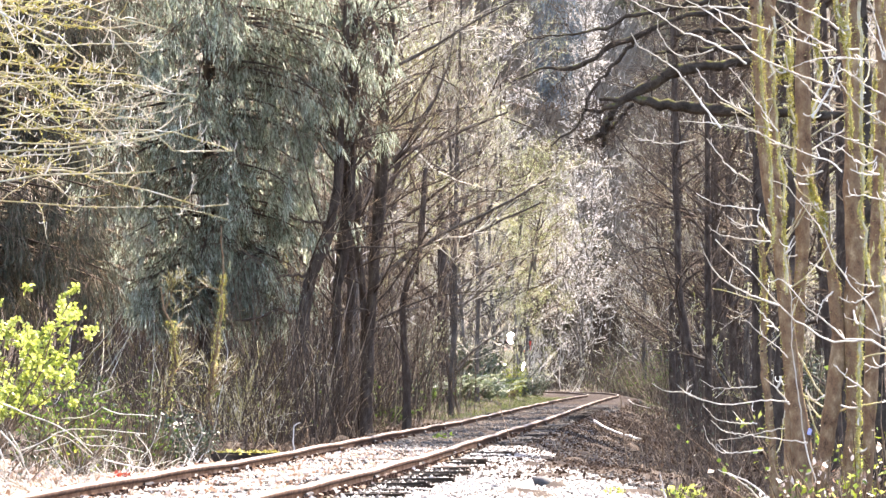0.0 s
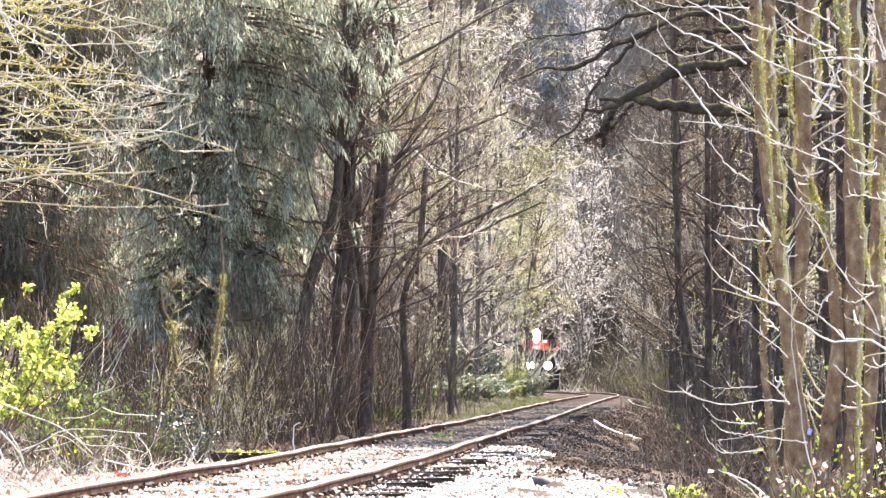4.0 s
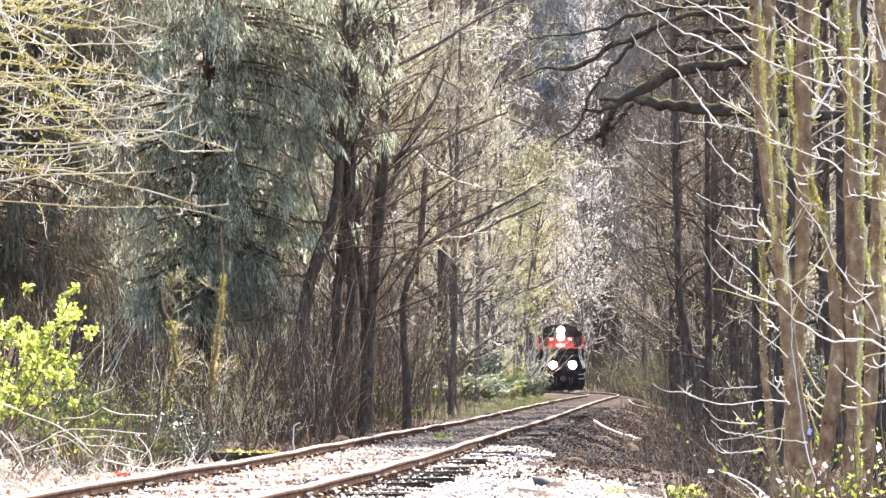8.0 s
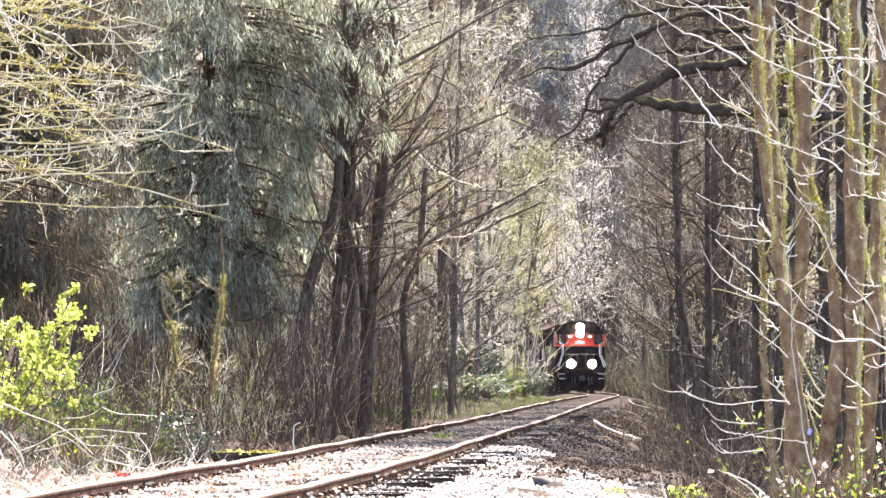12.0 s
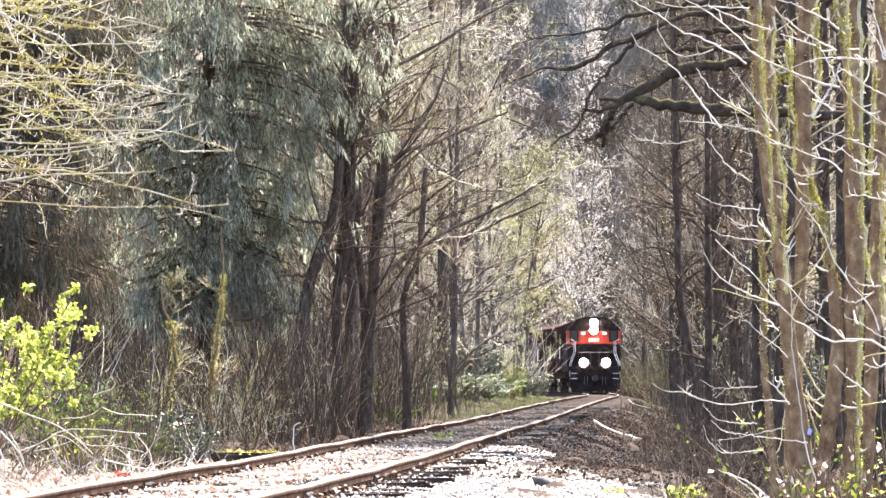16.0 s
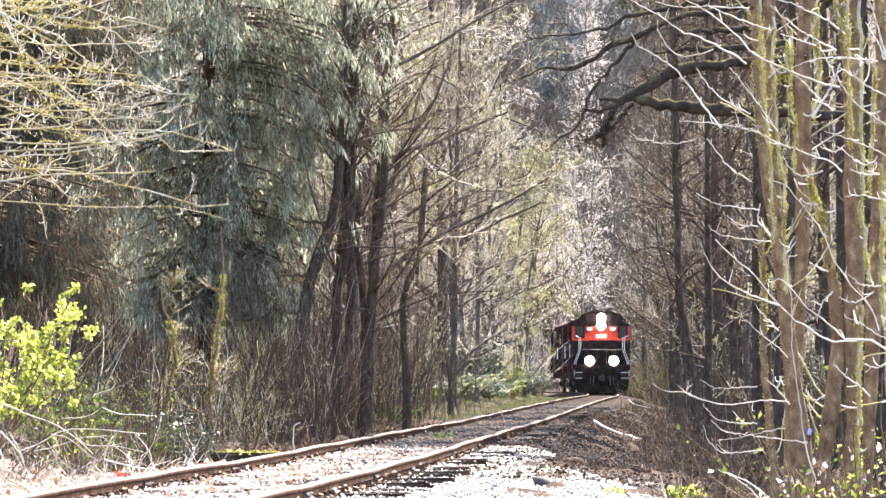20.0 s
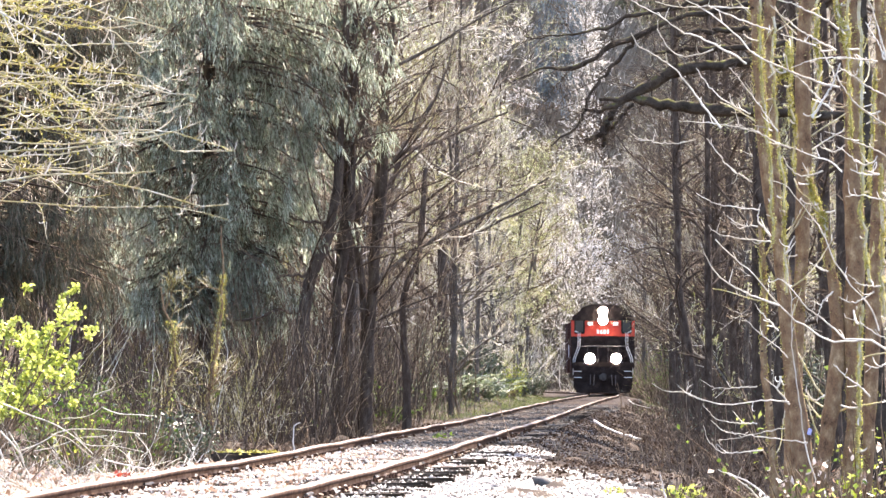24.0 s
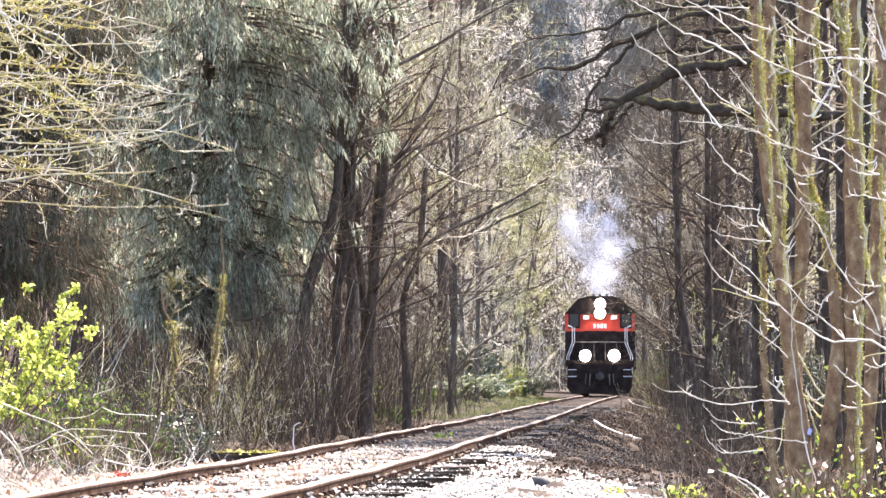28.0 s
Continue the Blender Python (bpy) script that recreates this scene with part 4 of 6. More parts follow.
def right_clump():
    """Slender alders rising from one stool beside the line, close to the start."""
    global RNG
    RNG = np.random.default_rng(41)
    specs = [
            (((2.21, 39, -0.04), (2.20, 39, 0.35), (2.16, 39, 0.66), (2.13, 39, 0.94), (2.10, 39, 1.29), (2.05, 39, 1.64), (1.99, 39, 1.99), (1.95, 39, 2.51), (1.92, 39, 3.03), (1.90, 39, 3.90)), (0.070, 0.061, 0.050, 0.047, 0.047, 0.045, 0.040, 0.035, 0.030, 0.024), 'stout'),
            (((2.24, 41, 0.11), (2.22, 41, 0.95), (2.17, 41, 1.61), (2.14, 41, 2.23), (2.12, 41, 2.60), (2.12, 41, 3.15), (2.10, 41, 4.07)), (0.029, 0.029, 0.033, 0.033, 0.037, 0.037, 0.029), 'straight brown'),
            (((2.28, 41, 0.11), (2.30, 41, 0.95), (2.31, 41, 1.28), (2.32, 41, 1.50), (2.33, 41, 1.69), (2.34, 41, 2.20), (2.33, 41, 2.67), (2.34, 41, 2.97), (2.36, 41, 3.15), (2.40, 41, 4.07)), (0.037, 0.038, 0.040, 0.042, 0.048, 0.051, 0.049, 0.044, 0.044, 0.033), 'stout brown'),
            (((2.37, 40, -0.06), (2.41, 40, 0.23), (2.46, 40, 0.59), (2.50, 40, 0.95), (2.47, 40, 1.23), (2.43, 40, 1.52), (2.39, 40, 1.73), (2.33, 40, 1.91), (2.30, 40, 2.02)), (0.046, 0.050, 0.052, 0.048, 0.039, 0.027, 0.021, 0.018, 0.014), 'leaning mossy'),
            (((2.57, 40, -0.06), (2.58, 40, 0.27), (2.59, 40, 0.59), (2.58, 40, 0.95), (2.60, 40, 1.38), (2.59, 40, 2.02), (2.60, 40, 2.73), (2.59, 40, 3.09), (2.57, 40, 3.98)), (0.050, 0.050, 0.050, 0.054, 0.064, 0.061, 0.043, 0.039, 0.032), 'stout grey-green'),
            (((2.81, 42, -0.09), (2.83, 42, 0.62), (2.85, 42, 0.96), (2.87, 42, 1.52), (2.89, 42, 2.09), (2.91, 42, 2.84), (2.90, 42, 3.21), (2.90, 42, 4.15)), (0.034, 0.049, 0.052, 0.045, 0.041, 0.037, 0.037, 0.030), 'straight'),
            (((2.78, 43, -0.11), (2.77, 43, 1.35), (2.76, 43, 2.50), (2.73, 43, 2.93), (2.71, 43, 3.27), (2.67, 43, 4.23)), (0.023, 0.027, 0.027, 0.031, 0.035, 0.027), 'slim brown'),
            (((2.04, 39, -0.04), (2.02, 39, 0.35), (1.99, 39, 0.59), (1.97, 39, 0.94), (1.98, 39, 1.29), (1.95, 39, 1.64)), (0.028, 0.024, 0.024, 0.021, 0.017, 0.014), 'thin'),
    ]
    for pts, radii, how in specs:
        g = pts[0]
        pts = [(g[0], g[1], float(ground_z(g[0], g[1])) - 0.3)] + list(pts)
        t = thing("alder_sapling", how + " olive-barked alder stem with pale mossy twigs", "tree", "alder clump by the track")
        P, R = stem(pts, (radii[0] * 1.1, *radii), None, 34, 0.004)
        R = R * (1 + 0.05 * RNG.normal(size=R.shape))
        piece("trunk", Heap().add(*tubes(P, R, 14)).mesh("trunk", OLIVE_BARK, True), t)
        A, RA = grow(P, R, 6, (0.3, 0.97), (40, 80), (0.15, 0.55), 0.55, 0.09, 7, 0.12, 0.004, 0.7, short=0.0)
        B, RB = grow(A, RA, 2, (0.3, 1.0), (30, 70), (0.04, 0.12), 1.2, 0.12, 4, 0.8, 0.004, 0.8)
        each("branch", A, RA, 5, MOSSY_TWIG, t, "sunlit mossy branch")
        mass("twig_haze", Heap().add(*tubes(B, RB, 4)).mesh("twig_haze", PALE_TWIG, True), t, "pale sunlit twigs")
        knots = points_on(P, 26, (0.05, 1.0))
        a = RNG.random(len(knots)) * 6.28
        r = float(np.mean(radii)) * 0.93
        K = knots + np.stack([np.cos(a) * r, np.sin(a) * r, 0 * a], -1)
        mass("bark_scars", Heap().add(*stones(K, 0.005 + 0.007 * RNG.random(len(K)))).mesh("bark_scars", BARK), t, "dark knots and scars in the bark")
        Q = np.concatenate([moss_on(P, float(np.mean(radii)) * 0.96, 60, 44, 0.012), points_on(A, 40, (0, 0.9))])
        mass("moss", Heap().add(*leaves(Q, 0.011)).mesh("moss", MOSS), t, "yellow moss tufts")


def moss_canes():
    """Thin mossy stems that stand among the alders."""
    global RNG
    RNG = np.random.default_rng(43)
    t = thing("mossy_bush", "thin upright stems covered in bright yellow moss", "shrub", at=(0, 0, 0))

    def cane(r, *pts):
        P, R = stem(pts, r * 1.2, r, 24, 0.006)
        piece("stem", raw_mesh("stem", *tubes(P, R, 6), MOSSY_TWIG, True), t)
        B, RB = grow(P, R, 7, (0.05, 1.0), (40, 80), (0.04, 0.2), 0.9, 0.15, 5, 0.7, 0.0045, 0.8)
        mass("twig_haze", Heap().add(*tubes(B, RB, 5)).mesh("twig_haze", PALE_TWIG, True), t, "pale upturned twigs")
        Q = np.concatenate([moss_on(P, r * 1.1, 60, 40, 0.010, clump=0.03), points_on(B, 8, (0, 0.5))])
        mass("moss", Heap().add(*leaves(Q, 0.011)).mesh("moss", MOSS), t, "bright yellow moss")

    cane(0.0075, (1.93, 38.5, 3.00), (1.93, 38.5, 2.66), (1.95, 38.5, 2.45), (1.97, 38.5, 2.21), (1.99, 38.5, 1.97), (2.00, 38.5, 1.69), (2.01, 38.5, 1.52))
    cane(0.0075, (2.02, 38.7, 2.91), (2.02, 38.7, 2.49), (2.04, 38.7, 2.29), (2.06, 38.7, 2.04), (2.09, 38.7, 1.84), (2.08, 38.7, 1.63), (2.09, 38.7, 1.49), (2.10, 38.7, 1.22))
    cane(0.0075, (2.18, 39.5, 2.87), (2.17, 39.5, 2.64), (2.16, 39.5, 2.46), (2.19, 39.5, 2.28), (2.19, 39.5, 2.00))
    cane(0.0075, (2.33, 39.3, 3.05), (2.33, 39.3, 2.73), (2.34, 39.3, 2.66), (2.30, 39.3, 2.31))
    cane(0.0075, (2.51, 39.2, 3.04), (2.51, 39.2, 2.73), (2.52, 39.2, 2.41), (2.53, 39.2, 2.13))
    cane(0.010, (2.56, 38.9, 3.02), (2.57, 38.9, 2.68), (2.57, 38.9, 2.26), (2.58, 38.9, 1.88), (2.57, 38.9, 1.70), (2.59, 38.9, 1.63), (2.60, 38.9, 1.46), (2.62, 38.9, 1.29))
    cane(0.010, (2.58, 39, 1.15), (2.57, 39, 0.91), (2.56, 39, 0.66), (2.56, 39, 0.38), (2.54, 39, 0.07))
    cane(0.010, (2.80, 40.5, 2.07), (2.81, 40.5, 1.60), (2.81, 40.5, 1.31), (2.82, 40.5, 1.10))
    cane(0.0075, (2.77, 40.6, 2.69), (2.76, 40.6, 2.40), (2.74, 40.6, 2.04), (2.73, 40.6, 1.89))
    cane(0.0075, (2.48, 39.9, 3.08), (2.50, 39.9, 2.94), (2.54, 39.9, 2.80))
    cane(0.0075, (2.29, 39.7, 1.97), (2.31, 39.7, 1.87), (2.35, 39.7, 1.76), (2.39, 39.7, 1.69), (2.41, 39.7, 1.58))
    cane(0.0075, (2.11, 38.6, 2.70), (2.08, 38.6, 2.56), (2.05, 38.6, 2.54))


def long_twigs():
    """Long pale shoots of the alder clump that hang in front of the woods."""
    global RNG
    RNG = np.random.default_rng(45)
    t = thing("hazel_bush", "bare hazel with long pale arching shoots", "shrub", at=(0, 0, 0))

    def shoot(r, *pts):
        pts = pts[::-1]
        P, R = stem(pts, r * 0.74, r * 0.30, 26, 0.0025)
        R = R * (1 + 0.06 * RNG.normal(size=R.shape))
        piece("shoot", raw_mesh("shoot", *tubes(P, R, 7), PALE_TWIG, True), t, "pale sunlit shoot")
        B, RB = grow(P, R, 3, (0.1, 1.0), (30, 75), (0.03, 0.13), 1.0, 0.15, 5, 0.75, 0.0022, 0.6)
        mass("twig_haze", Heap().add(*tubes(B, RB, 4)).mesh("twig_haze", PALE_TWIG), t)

    shoot(0.0079, (1.07, 36, 2.66), (1.10, 36, 2.60), (1.18, 36, 2.55), (1.24, 36, 2.51), (1.29, 36, 2.48), (1.35, 36, 2.42), (1.43, 36, 2.32), (1.51, 36, 2.21), (1.58, 36, 2.12))
    shoot(0.0070, (1.25, 37, 2.74), (1.29, 37, 2.67), (1.34, 37, 2.61), (1.39, 37, 2.58), (1.49, 37, 2.59), (1.58, 37, 2.62))
    shoot(0.0085, (1.08, 36.5, 2.88), (1.19, 36.5, 2.82), (1.29, 36.5, 2.76), (1.37, 36.5, 2.70), (1.49, 36.5, 2.66), (1.60, 36.5, 2.60), (1.68, 36.5, 2.56), (1.75, 36.5, 2.51))
    shoot(0.0099, (1.39, 37.5, 2.97), (1.56, 37.5, 2.87), (1.66, 37.5, 2.80), (1.76, 37.5, 2.71), (1.84, 37.5, 2.62), (1.96, 37.5, 2.56), (2.06, 37.5, 2.52), (2.20, 37.5, 2.46), (2.35, 37.5, 2.42))
    shoot(0.0068, (1.44, 36, 2.46), (1.47, 36, 2.41), (1.54, 36, 2.33), (1.63, 36, 2.26), (1.75, 36, 2.20))
    shoot(0.0070, (1.24, 37, 2.90), (1.37, 37, 2.87), (1.57, 37, 2.87), (1.79, 37, 2.86))
    shoot(0.0080, (1.52, 36.5, 2.85), (1.68, 36.5, 2.78), (1.81, 36.5, 2.73), (1.89, 36.5, 2.70))
    shoot(0.0088, (1.94, 37.5, 2.91), (2.01, 37.5, 2.84), (2.10, 37.5, 2.77), (2.20, 37.5, 2.71), (2.33, 37.5, 2.64))
    shoot(0.0084, (1.90, 36, 2.85), (2.01, 36, 2.82), (2.11, 36, 2.77), (2.19, 36, 2.73), (2.25, 36, 2.68))
    shoot(0.0070, (1.97, 37, 2.71), (2.07, 37, 2.68), (2.18, 37, 2.64))
    shoot(0.0080, (2.17, 36.5, 2.62), (2.22, 36.5, 2.52), (2.27, 36.5, 2.44), (2.33, 36.5, 2.34), (2.41, 36.5, 2.26), (2.50, 36.5, 2.19), (2.59, 36.5, 2.13))
    shoot(0.0082, (2.06, 37.5, 2.51), (2.15, 37.5, 2.44), (2.23, 37.5, 2.35), (2.31, 37.5, 2.28))
    shoot(0.0111, (2.26, 36, 2.49), (2.22, 36, 2.38), (2.17, 36, 2.29), (2.10, 36, 2.18))
    shoot(0.0065, (2.03, 37, 2.51), (2.13, 37, 2.55), (2.22, 37, 2.57), (2.36, 37, 2.57), (2.54, 37, 2.55))
    shoot(0.0080, (2.27, 36.5, 2.50), (2.35, 36.5, 2.45), (2.46, 36.5, 2.37), (2.59, 36.5, 2.31))
    shoot(0.0071, (2.41, 37.5, 2.50), (2.44, 37.5, 2.49), (2.46, 37.5, 2.53))
    shoot(0.0100, (2.42, 36, 2.87), (2.46, 36, 2.74), (2.50, 36, 2.59), (2.54, 36, 2.46))
    shoot(0.0076, (2.47, 37, 2.78), (2.51, 37, 2.71), (2.55, 37, 2.65), (2.58, 37, 2.56))
    shoot(0.0064, (1.52, 36.5, 2.08), (1.68, 36.5, 1.89), (1.78, 36.5, 1.83))
    shoot(0.0071, (1.93, 37.5, 1.87), (2.01, 37.5, 1.85), (2.08, 37.5, 1.78), (2.16, 37.5, 1.68), (2.22, 37.5, 1.60), (2.26, 37.5, 1.53), (2.29, 37.5, 1.45), (2.33, 37.5, 1.37), (2.38, 37.5, 1.30), (2.43, 37.5, 1.23), (2.50, 37.5, 1.16), (2.55, 37.5, 1.08), (2.58, 37.5, 0.98))
    shoot(0.0063, (1.91, 36, 2.03), (2.01, 36, 2.00), (2.11, 36, 1.96), (2.20, 36, 1.93), (2.27, 36, 1.87))
    shoot(0.0076, (1.98, 37, 2.00), (2.03, 37, 1.92), (2.10, 37, 1.88), (2.17, 37, 1.89), (2.22, 37, 1.91))
    shoot(0.0069, (2.20, 36.5, 2.12), (2.30, 36.5, 2.09), (2.43, 36.5, 2.04), (2.50, 36.5, 2.01), (2.59, 36.5, 1.95))
    shoot(0.0077, (2.23, 37.5, 2.12), (2.27, 37.5, 2.06), (2.31, 37.5, 2.04), (2.35, 37.5, 2.05), (2.38, 37.5, 2.08))
    shoot(0.0074, (2.27, 36, 2.00), (2.35, 36, 1.93), (2.41, 36, 1.91), (2.45, 36, 1.93), (2.47, 36, 1.96))
    shoot(0.0076, (2.38, 37, 1.92), (2.46, 37, 1.89), (2.55, 37, 1.89))
    shoot(0.0064, (2.33, 36.5, 1.84), (2.35, 36.5, 1.76), (2.43, 36.5, 1.75), (2.59, 36.5, 1.71))
    shoot(0.0099, (1.88, 37.5, 1.73), (1.87, 37.5, 1.62), (1.91, 37.5, 1.58), (1.94, 37.5, 1.54))
    shoot(0.0068, (1.61, 36, 1.62), (1.69, 36, 1.57), (1.79, 36, 1.56))
    shoot(0.0054, (1.49, 37, 1.77), (1.59, 37, 1.72), (1.70, 37, 1.70), (1.85, 37, 1.68))
    shoot(0.0059, (1.53, 36.5, 1.58), (1.57, 36.5, 1.54), (1.68, 36.5, 1.51), (1.83, 36.5, 1.49), (1.89, 36.5, 1.48))
    shoot(0.0082, (2.08, 37.5, 1.54), (2.05, 37.5, 1.48), (2.03, 37.5, 1.43))
    shoot(0.0084, (1.48, 36, 1.42), (1.54, 36, 1.31), (1.62, 36, 1.24), (1.75, 36, 1.17), (1.91, 36, 1.11))
    shoot(0.0087, (1.59, 37, 1.51), (1.70, 37, 1.40), (1.79, 37, 1.33), (1.87, 37, 1.24), (1.95, 37, 1.14), (2.03, 37, 1.06), (2.15, 37, 0.98), (2.25, 37, 0.92), (2.36, 37, 0.91), (2.49, 37, 0.92), (2.63, 37, 0.84))
    shoot(0.0085, (1.88, 36.5, 1.25), (1.93, 36.5, 1.27), (2.02, 36.5, 1.20), (2.10, 36.5, 1.10), (2.17, 36.5, 1.05), (2.27, 36.5, 0.97), (2.31, 36.5, 0.93), (2.43, 36.5, 0.92))
    shoot(0.0077, (2.22, 37.5, 1.07), (2.25, 37.5, 1.15), (2.31, 37.5, 1.21))
    shoot(0.0068, (2.25, 36, 1.16), (2.28, 36, 1.14), (2.35, 36, 1.13), (2.41, 36, 1.16), (2.45, 36, 1.19))
    shoot(0.0060, (2.14, 37, 1.37), (2.25, 37, 1.32))
    shoot(0.0080, (1.81, 36.5, 1.10), (1.88, 36.5, 1.03), (1.93, 36.5, 0.97))
    shoot(0.0055, (1.79, 37.5, 1.05), (1.88, 37.5, 0.96), (1.96, 37.5, 0.90), (2.04, 37.5, 0.82))
    shoot(0.0063, (2.30, 36, 1.29), (2.36, 36, 1.24), (2.43, 36, 1.22), (2.49, 36, 1.22))
    shoot(0.0076, (2.46, 37, 0.78), (2.53, 37, 0.76), (2.63, 37, 0.81))
    shoot(0.0075, (2.25, 36.5, 0.78), (2.33, 36.5, 0.70), (2.40, 36.5, 0.65), (2.46, 36.5, 0.59))
    shoot(0.0082, (1.90, 37.5, 0.70), (1.98, 37.5, 0.63), (2.05, 37.5, 0.54))
    shoot(0.0079, (1.89, 36, 0.64), (1.91, 36, 0.66), (1.92, 36, 0.71))
    shoot(0.0060, (1.22, 37, 0.67), (1.31, 37, 0.62), (1.40, 37, 0.62), (1.50, 37, 0.58), (1.60, 37, 0.55), (1.74, 37, 0.55), (1.90, 37, 0.57), (2.02, 37, 0.56))
    shoot(0.0048, (1.35, 36.5, 0.66), (1.39, 36.5, 0.62), (1.48, 36.5, 0.58))
    shoot(0.0055, (1.56, 37.5, 0.52), (1.60, 37.5, 0.47), (1.69, 37.5, 0.44), (1.86, 37.5, 0.43))
    shoot(0.0053, (1.52, 36, 0.46), (1.59, 36, 0.40), (1.72, 36, 0.38), (1.85, 36, 0.36), (2.07, 36, 0.33))
    shoot(0.0054, (1.52, 37, 0.42), (1.56, 37, 0.32), (1.62, 37, 0.27), (1.77, 37, 0.27), (1.87, 37, 0.28))
    shoot(0.0048, (1.58, 36.5, 0.34), (1.68, 36.5, 0.35), (1.81, 36.5, 0.38), (1.97, 36.5, 0.41))
    shoot(0.0049, (1.52, 37.5, 0.69), (1.59, 37.5, 0.65), (1.73, 37.5, 0.64), (1.86, 37.5, 0.65))
    shoot(0.0084, (1.56, 36, 0.18), (1.66, 36, 0.13), (1.74, 36, 0.07), (1.82, 36, -0.02))
    shoot(0.0065, (2.11, 37, 0.63), (2.18, 37, 0.57), (2.23, 37, 0.60))
    shoot(0.0061, (2.09, 38, 1.46), (2.08, 38, 1.44), (2.07, 38, 1.38), (2.09, 38, 1.14), (2.09, 38, 0.93), (2.11, 38, 0.76), (2.14, 38, 0.53), (2.18, 38, 0.26), (2.24, 38, 0.07))
    shoot(0.0071, (1.73, 37.5, 2.20), (1.86, 37.5, 2.16), (1.96, 37.5, 2.10), (2.06, 37.5, 2.06))
    shoot(0.0053, (1.34, 36, 2.16), (1.50, 36, 2.15), (1.66, 36, 2.13), (1.80, 36, 2.09))
    shoot(0.0049, (1.09, 37, 2.14), (1.14, 37, 2.10), (1.23, 37, 2.08), (1.32, 37, 2.07), (1.47, 37, 2.09))
    shoot(0.0064, (1.65, 36.5, 2.49), (1.71, 36.5, 2.42), (1.81, 36.5, 2.29), (1.93, 36.5, 2.12))
    shoot(0.0055, (2.38, 37.5, 1.06), (2.46, 37.5, 1.03), (2.55, 37.5, 0.97), (2.63, 37.5, 0.93))


def limb_tree():
    """Old maple at the right with heavy mossy limbs out over the line."""
    global RNG
    RNG = np.random.default_rng(51)
    t = thing("old_maple", "dark leaning maple with heavy moss-covered limbs over the track", "tree")
    trunk = (((4.98, 72.0, -0.9), (4.86, 72.0, 1.4), (4.78, 72.0, 2.9), (4.74, 72.0, 4.4), (4.7, 72.0, 6.5)), (0.16, 0.14, 0.13, 0.12, 0.09))
    lines = [trunk,
             (((4.54, 71, 3.65), (3.90, 71, 3.68), (3.46, 71, 3.71), (3.02, 71, 3.73), (2.64, 71, 3.76), (2.32, 71, 3.82), (2.07, 71, 3.85), (1.75, 71, 3.84)), (0.057, 0.057, 0.063, 0.076, 0.063, 0.051, 0.038, 0.019)),
             (((4.03, 71, 4.29), (3.59, 71, 4.27), (3.21, 71, 4.25), (2.83, 71, 4.21), (2.57, 71, 4.15), (2.32, 71, 4.01), (2.13, 71, 3.89), (1.94, 71, 3.78), (1.78, 71, 3.72), (1.56, 71, 3.73)), (0.057, 0.057, 0.057, 0.063, 0.082, 0.070, 0.051, 0.044, 0.025, 0.013)),
             (((3.52, 71, 4.91), (2.89, 71, 4.80), (2.57, 71, 4.73), (2.32, 71, 4.61), (2.00, 71, 4.48), (1.88, 71, 4.45), (1.69, 71, 4.29), (1.56, 71, 4.23), (1.40, 71, 4.20), (1.27, 71, 4.20), (1.08, 71, 4.18), (0.93, 71, 4.12), (0.77, 71, 4.04)), (0.038, 0.032, 0.032, 0.032, 0.032, 0.032, 0.028, 0.028, 0.028, 0.018, 0.013, 0.009, 0.006)),
             (((2.13, 71, 4.49), (1.97, 71, 4.29), (1.81, 71, 4.10), (1.65, 71, 3.91), (1.59, 71, 3.72), (1.50, 71, 3.53), (1.34, 71, 3.40), (1.21, 71, 3.31)), (0.025, 0.022, 0.018, 0.016, 0.016, 0.014, 0.011, 0.008)),
             (((3.46, 71, 5.12), (2.95, 71, 4.96), (2.32, 71, 4.82), (2.07, 71, 4.77), (1.81, 71, 4.64), (1.56, 71, 4.59), (1.31, 71, 4.56), (0.93, 71, 4.54)), (0.032, 0.032, 0.025, 0.025, 0.019, 0.013, 0.009, 0.006)),
             (((3.84, 71, 4.48), (3.52, 71, 4.45), (2.95, 71, 4.40), (2.64, 71, 4.40), (2.38, 71, 4.36)), (0.038, 0.038, 0.035, 0.028, 0.013)),
             (((3.78, 71, 4.67), (3.52, 71, 4.64), (2.89, 71, 4.60), (2.61, 71, 4.56)), (0.032, 0.032, 0.032, 0.016)),
             (((1.95, 71, 3.78), (1.86, 71, 3.61), (1.75, 71, 3.44), (1.59, 71, 3.37)), (0.032, 0.038, 0.035, 0.019)),
             (((1.86, 71, 3.63), (1.82, 71, 3.50), (1.80, 71, 3.31)), (0.025, 0.028, 0.019)),
             (((2.13, 71, 3.79), (2.00, 71, 3.64), (1.88, 71, 3.51)), (0.019, 0.019, 0.013))]
    A = []
    for i, (pts, radii) in enumerate(lines):
        P, R = stem(pts, radii, None, 30, 0.012)
        R = R * (1 + 0.08 * RNG.normal(size=R.shape))
        piece("trunk" if i == 0 else "limb", Heap().add(*tubes(P, R, 9)).mesh("limb", MOSSY_BARK, True), t, "" if i == 0 else "mossy crooked limb")
        if i:
            A.append((P, R))
    P, R = np.concatenate([a for a, _ in A]), np.concatenate([b for _, b in A])
    B, RB = grow(P, R, 11, (0.2, 1.0), (30, 75), (0.3, 1.1), -0.2, 0.14, 6, 0.16, 0.006, 0.4)
    C, RC = grow(B, RB, 6, (0.2, 1.0), (30, 65), (0.15, 0.5), 0.2, 0.16, 4, 0.6, 0.004, 0.5)
    each("branch", B, RB, 4, BARK, t)
    mass("twig_haze", Heap().add(*tubes(C, RC, 3)).mesh("twig_haze", BARK), t)


